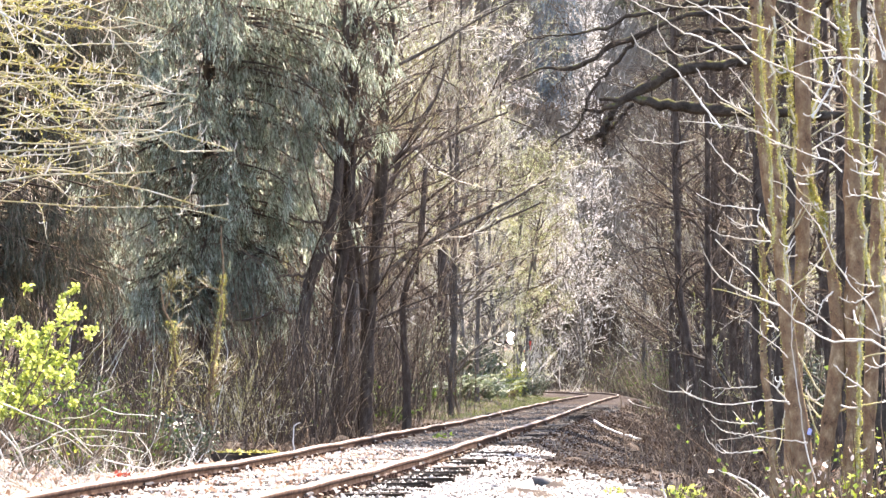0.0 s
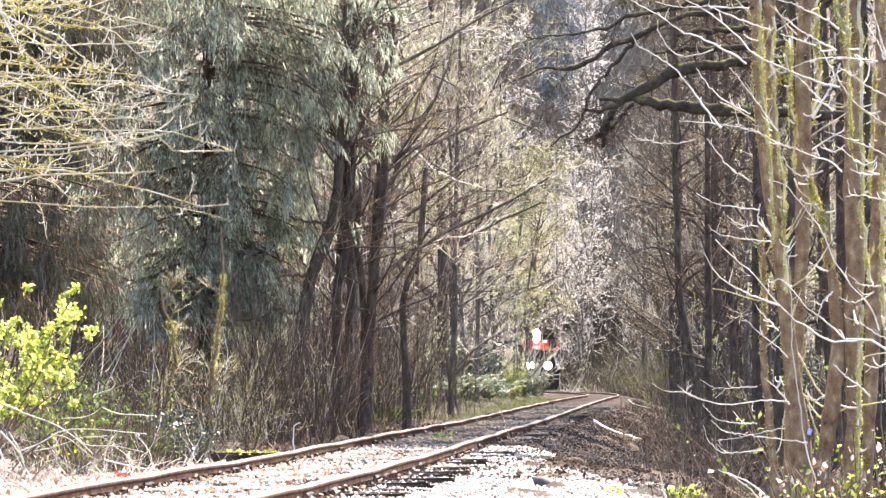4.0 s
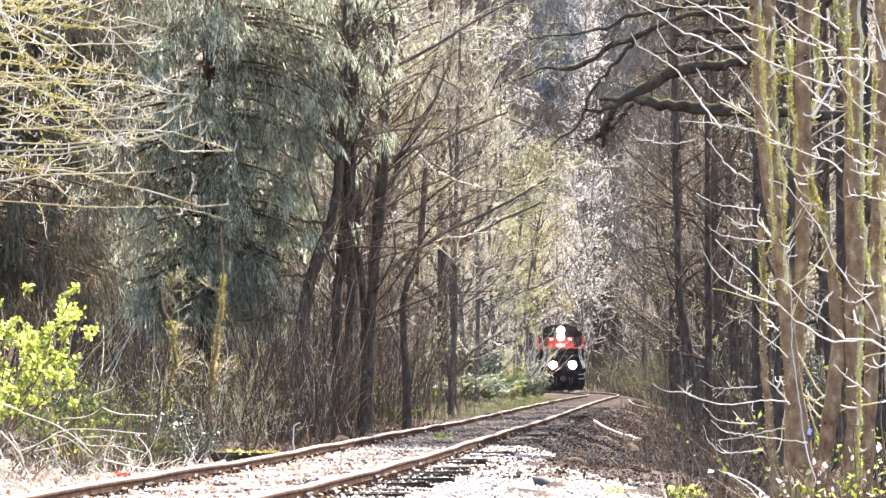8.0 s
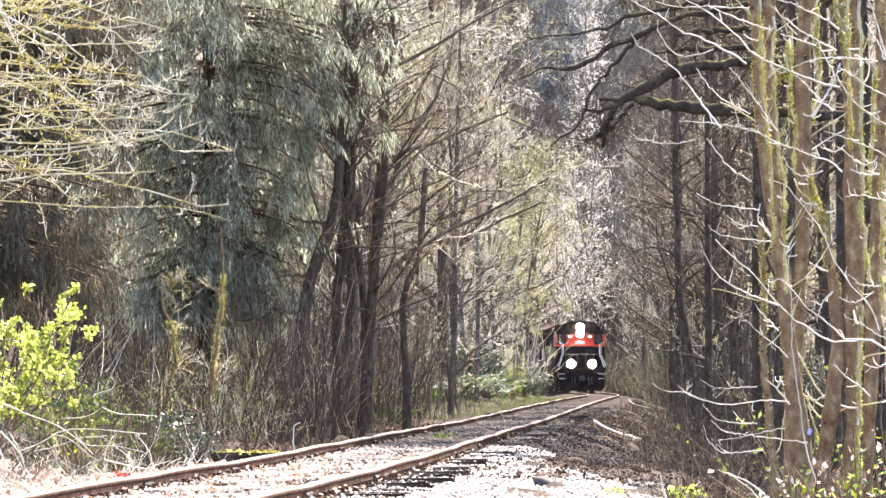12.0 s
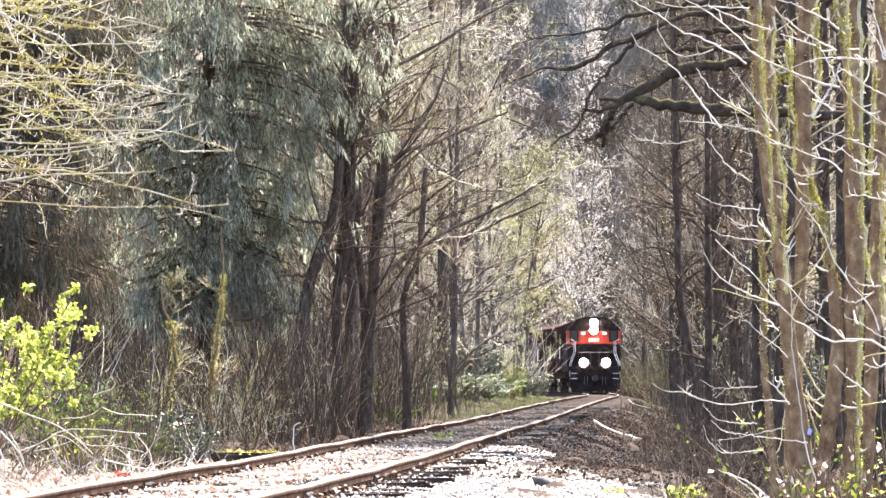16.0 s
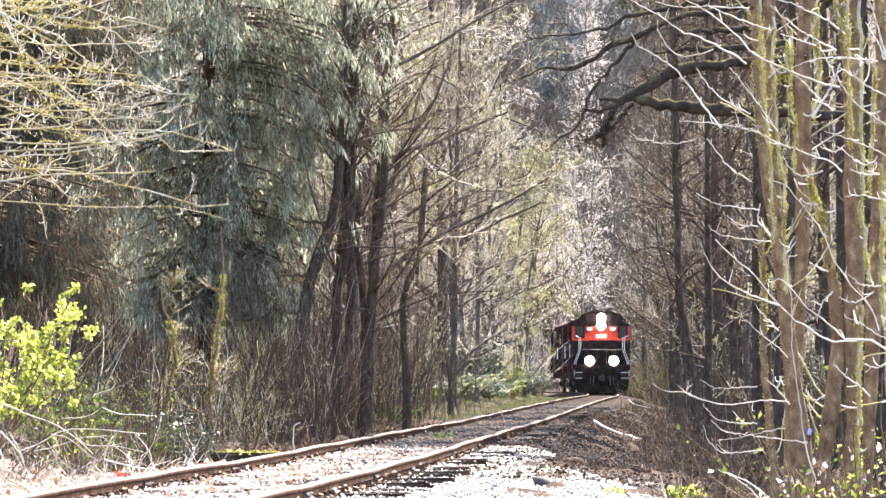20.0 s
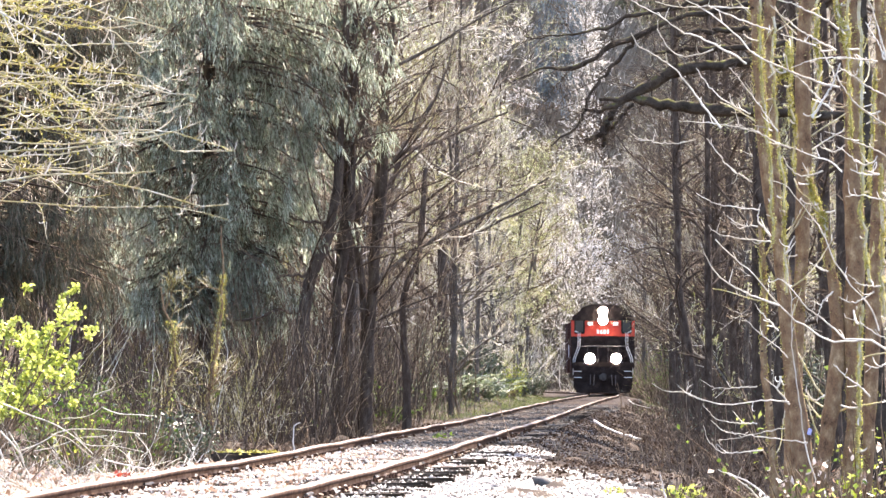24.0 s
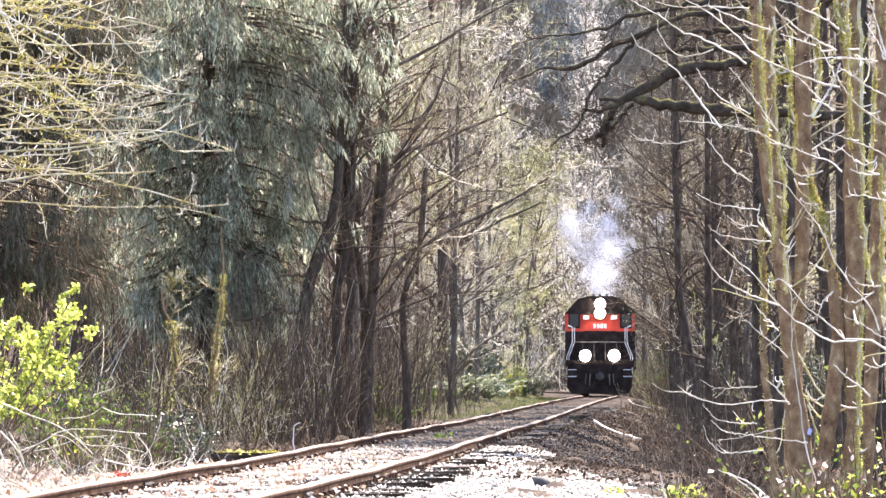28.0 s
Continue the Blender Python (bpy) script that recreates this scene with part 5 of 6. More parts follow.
def undergrowth(name, label, count, xs, ys, heights, mat, radius, bend, seed, sides=3, tips=2, leaf=None, leaf_size=0.05, per=0):
    """A thicket of thin stems, strewn between lateral offsets xs from the line and distances ys."""
    global RNG
    RNG = np.random.default_rng(seed)
    y = ys[0] + (ys[1] - ys[0]) * RNG.random(count)
    d = xs[0] + (xs[1] - xs[0]) * RNG.random(count)
    x = line_x(y) + d
    L = heights[0] + (heights[1] - heights[0]) * RNG.random(count) ** 1.5
    n = 6
    P = np.empty((count, n, 3))
    P[:, 0] = np.stack([x, y, ground_z(x, y) - 0.05], -1)
    D = unit(np.stack([RNG.normal(size=count) * bend, RNG.normal(size=count) * bend, np.ones(count)], -1))
    for s in range(1, n):
        D = unit(D + RNG.normal(size=D.shape) * bend * 0.35 + [0, 0, -0.05 * bend])
        P[:, s] = P[:, s - 1] + D * (L / (n - 1))[:, None]
    R = (radius * (0.5 + RNG.random(count)))[:, None] * np.linspace(1, 0.35, n)[None]
    h = Heap().add(*tubes(P, R, sides))
    if tips:
        B, RB = grow(P, R, tips, (0.3, 1.0), (25, 60), (0.12 * heights[1], 0.3 * heights[1]), 0.3, 0.15, 4, 0.6, radius * 0.35, 0.5)
        h.add(*tubes(B, RB, 3))
    ob = piece(name, h.mesh(name, mat))
    tagged(ob, label, "undergrowth", kind="stuff")
    if leaf:
        Q = points_on(B if tips else P, per, (0.2, 1.0))
        lf = piece("foliage", Heap().add(*leaves(Q, leaf_size)).mesh("foliage", leaf), ob, "scattered small leaves")
        tagged(lf, kind="stuff")
    return ob


def tufts(name, label, count, xs, ys, height, mat, seed):
    global RNG
    RNG = np.random.default_rng(seed)
    y = ys[0] + (ys[1] - ys[0]) * RNG.random(count)
    x = line_x(y) + xs[0] + (xs[1] - xs[0]) * RNG.random(count)
    C = np.stack([x, y, ground_z(x, y) - 0.02], -1)
    D = unit(RNG.normal(size=(count, 3)) * [0.5, 0.5, 0.2] + [0, 0, 1])
    V, F = blades(C, D, height * (0.4 + RNG.random(count)), height * 0.07)
    return tagged(piece(name, raw_mesh(name, V, F, mat)), label, "grass", kind="stuff")


def litter(name, label, count, xs, ys, size, mat, seed):
    global RNG
    RNG = np.random.default_rng(seed)
    y = ys[0] + (ys[1] - ys[0]) * RNG.random(count)
    x = line_x(y) + xs[0] + (xs[1] - xs[0]) * RNG.random(count)
    C = np.stack([x, y, ground_z(x, y) + 0.01 + 0.06 * RNG.random(count)], -1)
    return tagged(piece(name, Heap().add(*leaves(C, size, 0.35)).mesh(name, mat)), label, "leaf litter", kind="stuff")


def woods():
    global RNG
    # clump of dark trunks left of the line
    trunks = [
        (-1.33, 107, ((0.00, 0, -0.13), (0.05, 0, 0.92), (0.09, 0, 1.78), (0.16, 0, 2.35), (0.20, 0, 3.11), (0.26, 0, 3.59), (0.29, 0, 4.26), (0.34, 0, 5.22), (0.40, 0, 6.17), (0.45, 0, 7.13), (0.57, 0, 10.00)), (0.124, 0.115, 0.100, 0.100, 0.110, 0.115, 0.105, 0.091, 0.086, 0.076, 0.048)),
        (-1.74, 106, ((0.00, 0, -0.22), (-0.02, 0, 1.39), (-0.02, 0, 2.33), (0.10, 0, 3.00), (0.15, 0, 3.56), (0.19, 0, 5.17), (0.26, 0, 7.07), (0.34, 0, 9.91)), (0.085, 0.080, 0.080, 0.123, 0.123, 0.095, 0.076, 0.047)),
        (-2.42, 105, ((0.00, 0, -0.30), (0.04, 0, 0.45), (0.06, 0, 1.38), (0.20, 0, 2.32), (0.46, 0, 2.98), (0.62, 0, 3.54), (0.71, 0, 4.66), (0.80, 0, 6.07), (0.90, 0, 9.82)), (0.150, 0.150, 0.140, 0.103, 0.089, 0.084, 0.075, 0.066, 0.037)),
        (-1.29, 110, ((0.00, 0, -0.15), (-0.07, 0, 1.42), (-0.11, 0, 2.40), (-0.22, 0, 3.18), (-0.18, 0, 4.36), (-0.12, 0, 6.33), (-0.02, 0, 9.28)), (0.088, 0.083, 0.069, 0.074, 0.069, 0.059, 0.039)),
        (-1.64, 112, ((0.00, 0, -0.27), (-0.02, 0, 1.43), (0.02, 0, 2.63), (-0.02, 0, 3.63), (-0.14, 0, 5.43), (-0.30, 0, 7.43), (-0.45, 0, 9.93)), (0.070, 0.070, 0.080, 0.080, 0.070, 0.060, 0.040)),
        (-0.67, 118, ((0.00, 0, -0.06), (-0.04, 0, 1.47), (-0.05, 0, 2.31), (0.16, 0, 2.84), (0.29, 0, 3.58), (0.34, 0, 4.63), (0.186, 0.000, 2.669)), (0.084, 0.068, 0.063, 0.053, 0.047, 0.042, 0.032)),
    ]
    for i, (foot, D, pts, radii) in enumerate(trunks):
        g = float(ground_z(foot, D))
        t = bare_tree(100 + i, 11.5, radii, 30, 7, 6, thick=0.42, twig=TWIG, name="clump_tree", label="dark-barked bare tree in a clump by the line", group="tree clump by the line",
                      bark=BARK, split=True, low=0.22, spread=0.85, trunk_pts=[(0, 0, -0.4)] + [(a, b, c - g) for a, b, c in pts])
        plant(t, foot, D)
        if i == 2:
            for pts, r in (([(0.05, 0, 2.05), (-0.30, -0.2, 2.14), (-0.75, -0.3, 2.0), (-1.0, -0.3, 1.98)], 0.035), ([(0.2, 0, 2.75), (-0.1, -0.2, 2.72), (-0.6, -0.3, 2.6)], 0.03), ([(0.55, 0, 3.6), (0.1, -0.2, 3.62), (-0.15, -0.3, 3.72)], 0.03)):
                P, R = stem(pts, r, r * 0.5, 12, 0.015)
                piece("limb", raw_mesh("limb", *tubes(P, R, 7), BARK, True), t, "dark crooked dead limb")
    for i, (x, D, h, r, pts) in enumerate([(-3.38, 92, 3.2, 0.045, [(0, 0, -0.3), (-0.00, 0, 0.50), (0.05, 0, 0.99), (0.11, 0, 1.48), (0.15, 0, 1.89), (0.19, 0, 2.51), (0.16, 0, 3.12)]),
                                           (-3.98, 90, 3.2, 0.045, [(0, 0, -0.3), (0.06, 0, 0.58), (0.14, 0, 0.90), (0.19, 0, 1.30), (0.09, 0, 1.62), (-0.03, 0, 2.11)]),
                                           (-3.05, 111, 4.0, 0.06, None)]):
        t = bare_tree(140 + i, h, r, 8, 6, 5, name="mossy_tree", label="crooked mossy tree under the conifer", bark=OLIVE_BARK, split=True, twig=MOSSY_TWIG, low=0.12, lean=(0.4, 0), spread=0.8,
                      tufts_of_moss=1500, trunk_pts=pts)
        plant(t, x, D)
    # trees coming into bud behind the clump
    for i, (x, D, h, n) in enumerate([(2.6, 168, 12.5, 2), (3.6, 222, 19, 4), (2.4, 212, 17, 3)]):
        t = bare_tree(180 + i, h, 0.09, 26, 8, 8, name="budding_tree", label="slender tree hazed with yellow-green opening buds", group="trees coming into bud", twig=GREY_TWIG, low=0.42, lean=(0.3, 0), spread=0.8,
                      buds=n, bud_mat=FRESH_BUD, least=0.9)
        plant(t, x - 2.4, D)
    for i, (D, d, h) in enumerate([(318, -4.3, 11.5), (300, -5.0, 10.5), (338, -4.2, 12.5)]):
        t = bare_tree(190 + i, h, 0.10, 24, 8, 6, name="budding_tree", label="small tree in yellow-green bud leaning to the track", group="trees coming into bud", twig=TWIG, low=0.3, lean=(1.6, -1), spread=0.85, buds=5, bud_mat=FRESH_BUD, least=1.4)
        plant(t, float(line_x(D)) + d, D)
    # patterns for the repeated trees
    kinds = [bare_tree(200, 13, 0.14, 19, 7, 6, low=0.12, buds=2, twig=GREY_TWIG, group="bare trees along the line", least=1.35),
             bare_tree(201, 11, 0.11, 18, 7, 6, lean=(0.8, 0), low=0.10, twig=GREY_TWIG, buds=2, group="bare trees along the line", least=1.35),
             bare_tree(202, 15, 0.18, 20, 7, 6, lean=(-0.5, 0.4), low=0.15, bark=BARK, group="bare trees along the line", least=1.35),
             bare_tree(203, 9, 0.08, 17, 7, 7, lean=(0.5, -0.4), low=0.06, twig=MOSSY_TWIG, buds=4, bud_mat=FRESH_BUD, group="bare trees along the line", least=1.3)]
    spots = []
    rng = np.random.default_rng(5)
    for y in np.arange(125, 420, 12.0):                     # left flank
        spots.append((y + rng.normal() * 3, -3.4 - 2.4 * rng.random(), 0.75 + 0.4 * rng.random()))
        if rng.random() < 0.35:
            spots.append((y + rng.normal() * 3, -7 - 5 * rng.random(), 0.9 + 0.4 * rng.random()))
    for y in np.arange(134, 420, 13.0):                     # right flank
        spots.append((y + rng.normal() * 3, 5.0 + 2.5 * rng.random(), 0.75 + 0.4 * rng.random()))
        if rng.random() < 0.35:
            spots.append((y + rng.normal() * 3, 9 + 5 * rng.random(), 0.9 + 0.4 * rng.random()))
    first = set()
    for i, (y, d, s) in enumerate(spots):
        k = int(rng.integers(0, 4))
        x = float(line_x(y)) + d
        if k not in first:
            first.add(k)
            plant(kinds[k], x, y, rng.random() * 360, s)
        else:
            another(kinds[k], x, y, rng.random() * 360, s)
    for i, y in enumerate((165, 185, 208, 232, 256, 284, 312, 340, 368, 396)):
        another(kinds[2] if i % 3 else kinds[0], float(line_x(y)) + 4.6 - 0.08 * i + rng.random(), y, rng.random() * 360, 0.75 + 0.05 * i)
    for i, y in enumerate((225, 250, 275, 300, 325, 350, 375, 400, 418)):
        another(kinds[2] if i % 4 else kinds[1], float(line_x(y)) + 7.0 + 1.5 * rng.random(), y, rng.random() * 360, 0.9 + 0.06 * i)
    # dark trunks right of the line; the last two, out of view, add shade
    for i, (foot, top, r, D) in enumerate([(6.05, 5.45, 0.115, 148), (6.75, 6.45, 0.14, 150), (7.2, 6.95, 0.13, 154), (6.1, 5.9, 0.07, 158), (6.2, 6.0, 0.13, 100), (5.0, 5.3, 0.10, 96), (7.4, 7.2, 0.16, 112), (8.2, 8.0, 0.22, 90), (9.4, 9.2, 0.22, 120)]):
        t = bare_tree(160 + i, 14, r, 26, 7, 6, spread=0.62, thick=0.8, name="shaded_tree", label="dark shaded tree beside the ditch", group="dark trees by the ditch", bark=BARK, split=True, twig=TWIG, low=0.2,
                      trunk_pts=[(0, 0, -0.5), ((top - foot) * 0.3, 0, 1.4), ((top - foot) * 0.8, 0, 3.2), (top - foot, 0, 6), (top - foot - 0.1, 0, 10), (top - foot - 0.2, 0, 14)], lift=0.05)
        plant(t, foot, D)


def ditch_trees():
    """Dark trees whose level, finely twigged limbs reach out over the line from the right."""
    for i, (D, d, h, r) in enumerate([(186, 4.7, 13, 0.12), (212, 3.4, 14, 0.11), (238, 3.2, 15, 0.15), (268, 3.3, 17, 0.16), (170, 4.4, 13, 0.13), (300, 3.4, 19, 0.17), (128, 4.0, 13, 0.09), (118, 4.9, 12, 0.09)]):
        t = bare_tree(620 + i, h, r, 34, 8, 7, spread=0.62, thick=0.55, name="shaded_tree", label="dark shaded tree reaching over the track", group="dark trees by the ditch", bark=BARK, twig=BARK, low=0.16, lift=-0.05, least=1.0, buds=1 if D > 160 else 0)
        plant(t, float(line_x(D)) + d, D, 40 * i)


def far_woods():
    """The wooded hill that closes the view."""
    global RNG
    RNG = np.random.default_rng(61)
    n = 320
    y = 436 + 180 * RNG.random(n)
    x = -45 + 100 * RNG.random(n)
    keep = np.abs(x - line_x(y)) > 3.0
    x, y = x[keep], y[keep]
    n = len(x)
    L = 8 + 6 * RNG.random(n)
    z = ground_z(x, y)
    P = np.stack([np.stack([x + RNG.normal(size=n) * 0.2 * s, y, z + L * s / 5], -1) for s in range(6)], 1)
    R = (0.05 + 0.07 * RNG.random(n))[:, None] * np.linspace(1, 0.25, 6)[None]
    A, RA = grow(P, R, 13, (0.08, 1.0), (30, 65), (2.0, 4.0), 0.4, 0.12, 4, 0.5, 0.03, 0.5)
    B, RB = grow(A, RA, 5, (0.15, 1.0), (25, 65), (0.7, 2.0), 0.4, 0.18, 3, 0.6, 0.014, 0.7)
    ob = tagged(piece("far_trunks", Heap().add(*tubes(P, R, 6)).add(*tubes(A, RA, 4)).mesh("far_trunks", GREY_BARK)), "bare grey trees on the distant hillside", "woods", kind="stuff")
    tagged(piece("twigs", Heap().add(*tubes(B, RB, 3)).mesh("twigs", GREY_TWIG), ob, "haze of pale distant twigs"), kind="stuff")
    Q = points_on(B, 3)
    tagged(piece("foliage", Heap().add(*leaves(Q, 0.13)).mesh("foliage", HAZE_BUD), ob, "opening buds on distant trees"), kind="stuff")


def frond_clump(name, label, x, y, count, length, seed, mat=GREEN_LEAF):
    """A fern: arching fronds set with narrow leaflets."""
    global RNG
    RNG = np.random.default_rng(seed)
    t = thing(name, label, "fern", at=(x, y, float(ground_z(x, y)) - 0.02))
    a = RNG.random(count) * 6.28
    D = unit(np.stack([np.cos(a) * 0.55, np.sin(a) * 0.55, np.full(count, 1.7)], -1))
    P = np.zeros((count, 9, 3))
    L = length * (0.8 + 0.6 * RNG.random(count))
    for s in range(1, 9):
        D = unit(D + np.stack([np.cos(a) * 0.12, np.sin(a) * 0.12, np.full(count, -0.12)], -1))
        P[:, s] = P[:, s - 1] + D * (L / 8)[:, None]
    R = np.full((count, 1), 0.006) * np.linspace(1, 0.4, 9)[None]
    for i in range(count):
        h = Heap().add(*tubes(P[i:i + 1], R[i:i + 1], 3))
        Q = points_on(P[i:i + 1], 60, (0.1, 1.0))
        side = unit(np.cross(P[i, -1] - P[i, 0], [0, 0, 1.0])) * RNG.choice([-1, 1], (60, 1))
        h.add(*blades(Q, unit(side + RNG.normal(size=(60, 3)) * 0.2 + (P[i, -1] - P[i, 0]) * 0.3), 0.13 * length, 0.035 * length))
        piece("frond", h.mesh("frond", mat), t)
    return t


def weed(name, label, x, y, stems, height, size, per, seed, mat=GREEN_LEAF, bark=TWIG):
    """A small leafy plant of a few stems."""
    global RNG
    RNG = np.random.default_rng(seed)
    t = thing(name, label, "plant", at=(x, y, float(ground_z(x, y)) - 0.01))
    P = np.zeros((stems, 5, 3))
    D = unit(RNG.normal(size=(stems, 3)) * [0.45, 0.45, 0.1] + [0, 0, 1])
    P[:, 0] = RNG.normal(size=(stems, 3)) * [0.05, 0.05, 0]
    for s in range(1, 5):
        D = unit(D + RNG.normal(size=D.shape) * 0.12)
        P[:, s] = P[:, s - 1] + D * height / 4 * (0.6 + 0.5 * RNG.random((stems, 1)))
    R = np.full((stems, 1), 0.005) * np.linspace(1, 0.5, 5)[None]
    each("stem", P, R, 4, bark, t)
    if per:
        Q = points_on(P, per, (0.3, 1.0))
        mass("foliage", Heap().add(*leaves(Q + RNG.normal(size=Q.shape) * size * 0.4, size)).mesh("foliage", mat), t)
    return t


def leaf_mound(name, label, x, y, radius, height, count, size, seed, mat):
    """A dense leafy bush with an uneven outline."""
    global RNG
    RNG = np.random.default_rng(seed)
    t = thing(name, label, "bush", at=(x, y, float(ground_z(x, y)) - 0.02))
    n = 26
    D = unit(RNG.normal(size=(n, 3)) * [1, 1, 0.3] + [0, 0, 0.9])
    P = np.zeros((n, 5, 3))
    for s in range(1, 5):
        D = unit(D + RNG.normal(size=D.shape) * 0.15 + [0, 0, 0.1])
        P[:, s] = P[:, s - 1] + D * [radius, radius, height] * 0.27
    R = np.full((n, 1), 0.012) * np.linspace(1, 0.4, 5)[None]
    each("stem", P, R, 4, TWIG, t)
    Q = points_on(P, count // n, (0.3, 1.0)) + RNG.normal(size=((count // n) * n, 3)) * [radius * 0.16, radius * 0.16, height * 0.09]
    Q[:, 2] = np.abs(Q[:, 2]) + 0.03
    mass("foliage", Heap().add(*leaves(Q, size)).mesh("foliage", mat), t)
    return t


def stick(name, label, r, mat, *pts):
    r *= 0.7
    P, R = stem(pts, r, r * 0.6, 10, r * 0.3)
    return tagged(piece(name, raw_mesh(name, *tubes(P, R, 7), mat, True)), label, "stick")


def small_things():
    global RNG
    RNG = np.random.default_rng(90)
    stick("fallen_branch", "bleached broken branch lying on the slope", 0.045, PALE_WOOD, (3.23, 135.0, -0.17), (3.45, 133.0, -0.33), (3.75, 131.0, -0.43), (4.03, 129.0, -0.49))
    stick("forked_stick", "dry forked stick standing behind the rail", 0.012, PALE_WOOD, (-1.69, 72.0, -0.12), (-1.70, 72.0, 0.06), (-1.68, 72.0, 0.19), (-1.62, 72.0, 0.21))
    stick("dry_stalk", "thin dry weed stalk beside the rail", 0.006, TWIG, (0.67, 60.0, 0.04), (0.61, 60.0, 0.20), (0.55, 60.0, 0.41), (0.50, 60.0, 0.60))
    stick("fallen_branch", "pale dead cane lying on the bank", 0.0096, PALE_TWIG, (-3.75, 54, 0.49), (-3.53, 54, 0.39), (-3.37, 54, 0.34), (-3.20, 54, 0.25), (-2.98, 54, 0.06))
    stick("fallen_branch", "pale dead cane lying on the bank", 0.0076, PALE_TWIG, (-3.56, 53, 0.09), (-3.37, 53, 0.16), (-3.18, 53, 0.27), (-2.95, 53, 0.28), (-2.48, 53, 0.24))
    stick("fallen_branch", "pale dead cane lying on the bank", 0.0118, PALE_TWIG, (-3.56, 51, 0.28), (-3.47, 51, 0.18), (-3.41, 51, 0.11), (-3.36, 51, -0.02), (-3.29, 51, -0.17))
    stick("fallen_branch", "pale dead cane lying on the bank", 0.0099, PALE_TWIG, (-3.46, 50.5, 0.28), (-3.39, 50.5, 0.16), (-3.34, 50.5, 0.04))
    stick("fallen_branch", "pale dead cane lying on the bank", 0.0069, PALE_TWIG, (-2.67, 55, 0.22), (-2.56, 55, 0.09), (-2.51, 55, -0.08))
    stick("fallen_branch", "pale dead cane lying on the bank", 0.0072, PALE_TWIG, (-3.20, 58, 0.55), (-3.12, 58, 0.58), (-3.05, 58, 0.60), (-3.00, 58, 0.65), (-3.04, 58, 0.72))
    stick("fallen_branch", "pale dead cane lying on the bank", 0.0071, PALE_TWIG, (-3.07, 57, 0.45), (-2.97, 57, 0.40), (-2.76, 57, 0.38), (-2.61, 57, 0.37))
    stick("fallen_branch", "pale dead cane lying on the bank", 0.0078, PALE_TWIG, (-2.75, 51.5, 0.04), (-2.54, 51.5, -0.01), (-2.35, 51.5, -0.04))
    stick("fallen_branch", "pale dead cane lying on the bank", 0.0134, PALE_TWIG, (-3.54, 50, 0.21), (-3.49, 50, 0.12), (-3.44, 50, 0.01))
    stick("fallen_branch", "pale dead cane lying on the bank", 0.0060, PALE_TWIG, (-3.37, 56, 0.35), (-3.12, 56, 0.38), (-3.01, 56, 0.45))
    stick("fallen_branch", "pale dead cane lying on the bank", 0.0066, PALE_TWIG, (-3.09, 53, 0.26), (-3.00, 53, 0.16), (-2.76, 53, 0.14), (-2.50, 53, 0.09))
    stick("fallen_branch", "pale dead cane lying on the bank", 0.0061, PALE_TWIG, (-3.39, 52.5, 0.10), (-3.20, 52.5, 0.14), (-3.01, 52.5, 0.21), (-2.78, 52.5, 0.23))
    stick("fallen_branch", "pale dead cane lying on the bank", 0.0070, PALE_TWIG, (-3.25, 52.5, 0.24), (-3.11, 52.5, 0.21), (-2.97, 52.5, 0.10), (-2.87, 52.5, 0.03))
    stick("fallen_branch", "pale dead branch by the rail", 0.009, PALE_WOOD, (-2.78, 52.0, 0.04), (-2.52, 51.0, 0.00), (-2.27, 50.0, -0.02))
    stick("dry_stalk", "dry stalk on the ballast slope", 0.009, PALE_WOOD, (1.44, 41.0, -0.08), (1.42, 41.0, 0.01), (1.40, 41.0, 0.09))
    stick("dry_stalk", "bent dry cane by the ditch", 0.010, PALE_WOOD, (1.99, 38.0, -0.05), (1.82, 38.0, 0.08), (1.71, 38.0, 0.13))
    stick("fallen_branch", "pale curved branch beyond the rails", 0.022, PALE_WOOD, (6.73, 230.0, 0.00), (6.91, 228.0, -0.15), (7.38, 226.0, -0.27))
    for i, (x, y, n, l) in enumerate([(0.46, 236.0, 16, 1.3), (0.16, 226.0, 14, 1.2), (2.03, 258.0, 16, 1.2), (1.10, 242.0, 12, 1.1), (-0.41, 190.0, 12, 0.9), (-1.05, 140.0, 10, 0.7)]):
        frond_clump("sword_fern", "dark green sword fern on the grassy verge", x, y, n, l, 300 + i)
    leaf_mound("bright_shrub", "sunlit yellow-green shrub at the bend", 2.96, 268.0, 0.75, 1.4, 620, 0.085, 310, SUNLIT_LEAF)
    leaf_mound("laurel_bush", "dark evergreen bush beside the far track", 1.60, 264.0, 1.0, 1.9, 2600, 0.11, 311, EVERGREEN)
    leaf_mound("laurel_bush", "dark evergreen bush beside the far track", 1.01, 270.0, 0.8, 1.6, 1800, 0.11, 319, EVERGREEN)
    leaf_mound("laurel_bush", "dark evergreen bush beside the far track", 3.7, 290.0, 0.35, 1.1, 500, 0.10, 330, EVERGREEN)
    for x, D, r, h, i in ((0.36, 250, 1.0, 1.9, 0), (-0.13, 236, 0.9, 1.7, 1), (2.04, 272, 0.7, 1.4, 2), (-0.69, 228, 0.7, 1.4, 3), (1.13, 248, 0.9, 1.8, 4)):
        leaf_mound("laurel_bush", "dark evergreen bush beside the far track", x, D, r, h, 1900, 0.10, 350 + i, EVERGREEN)
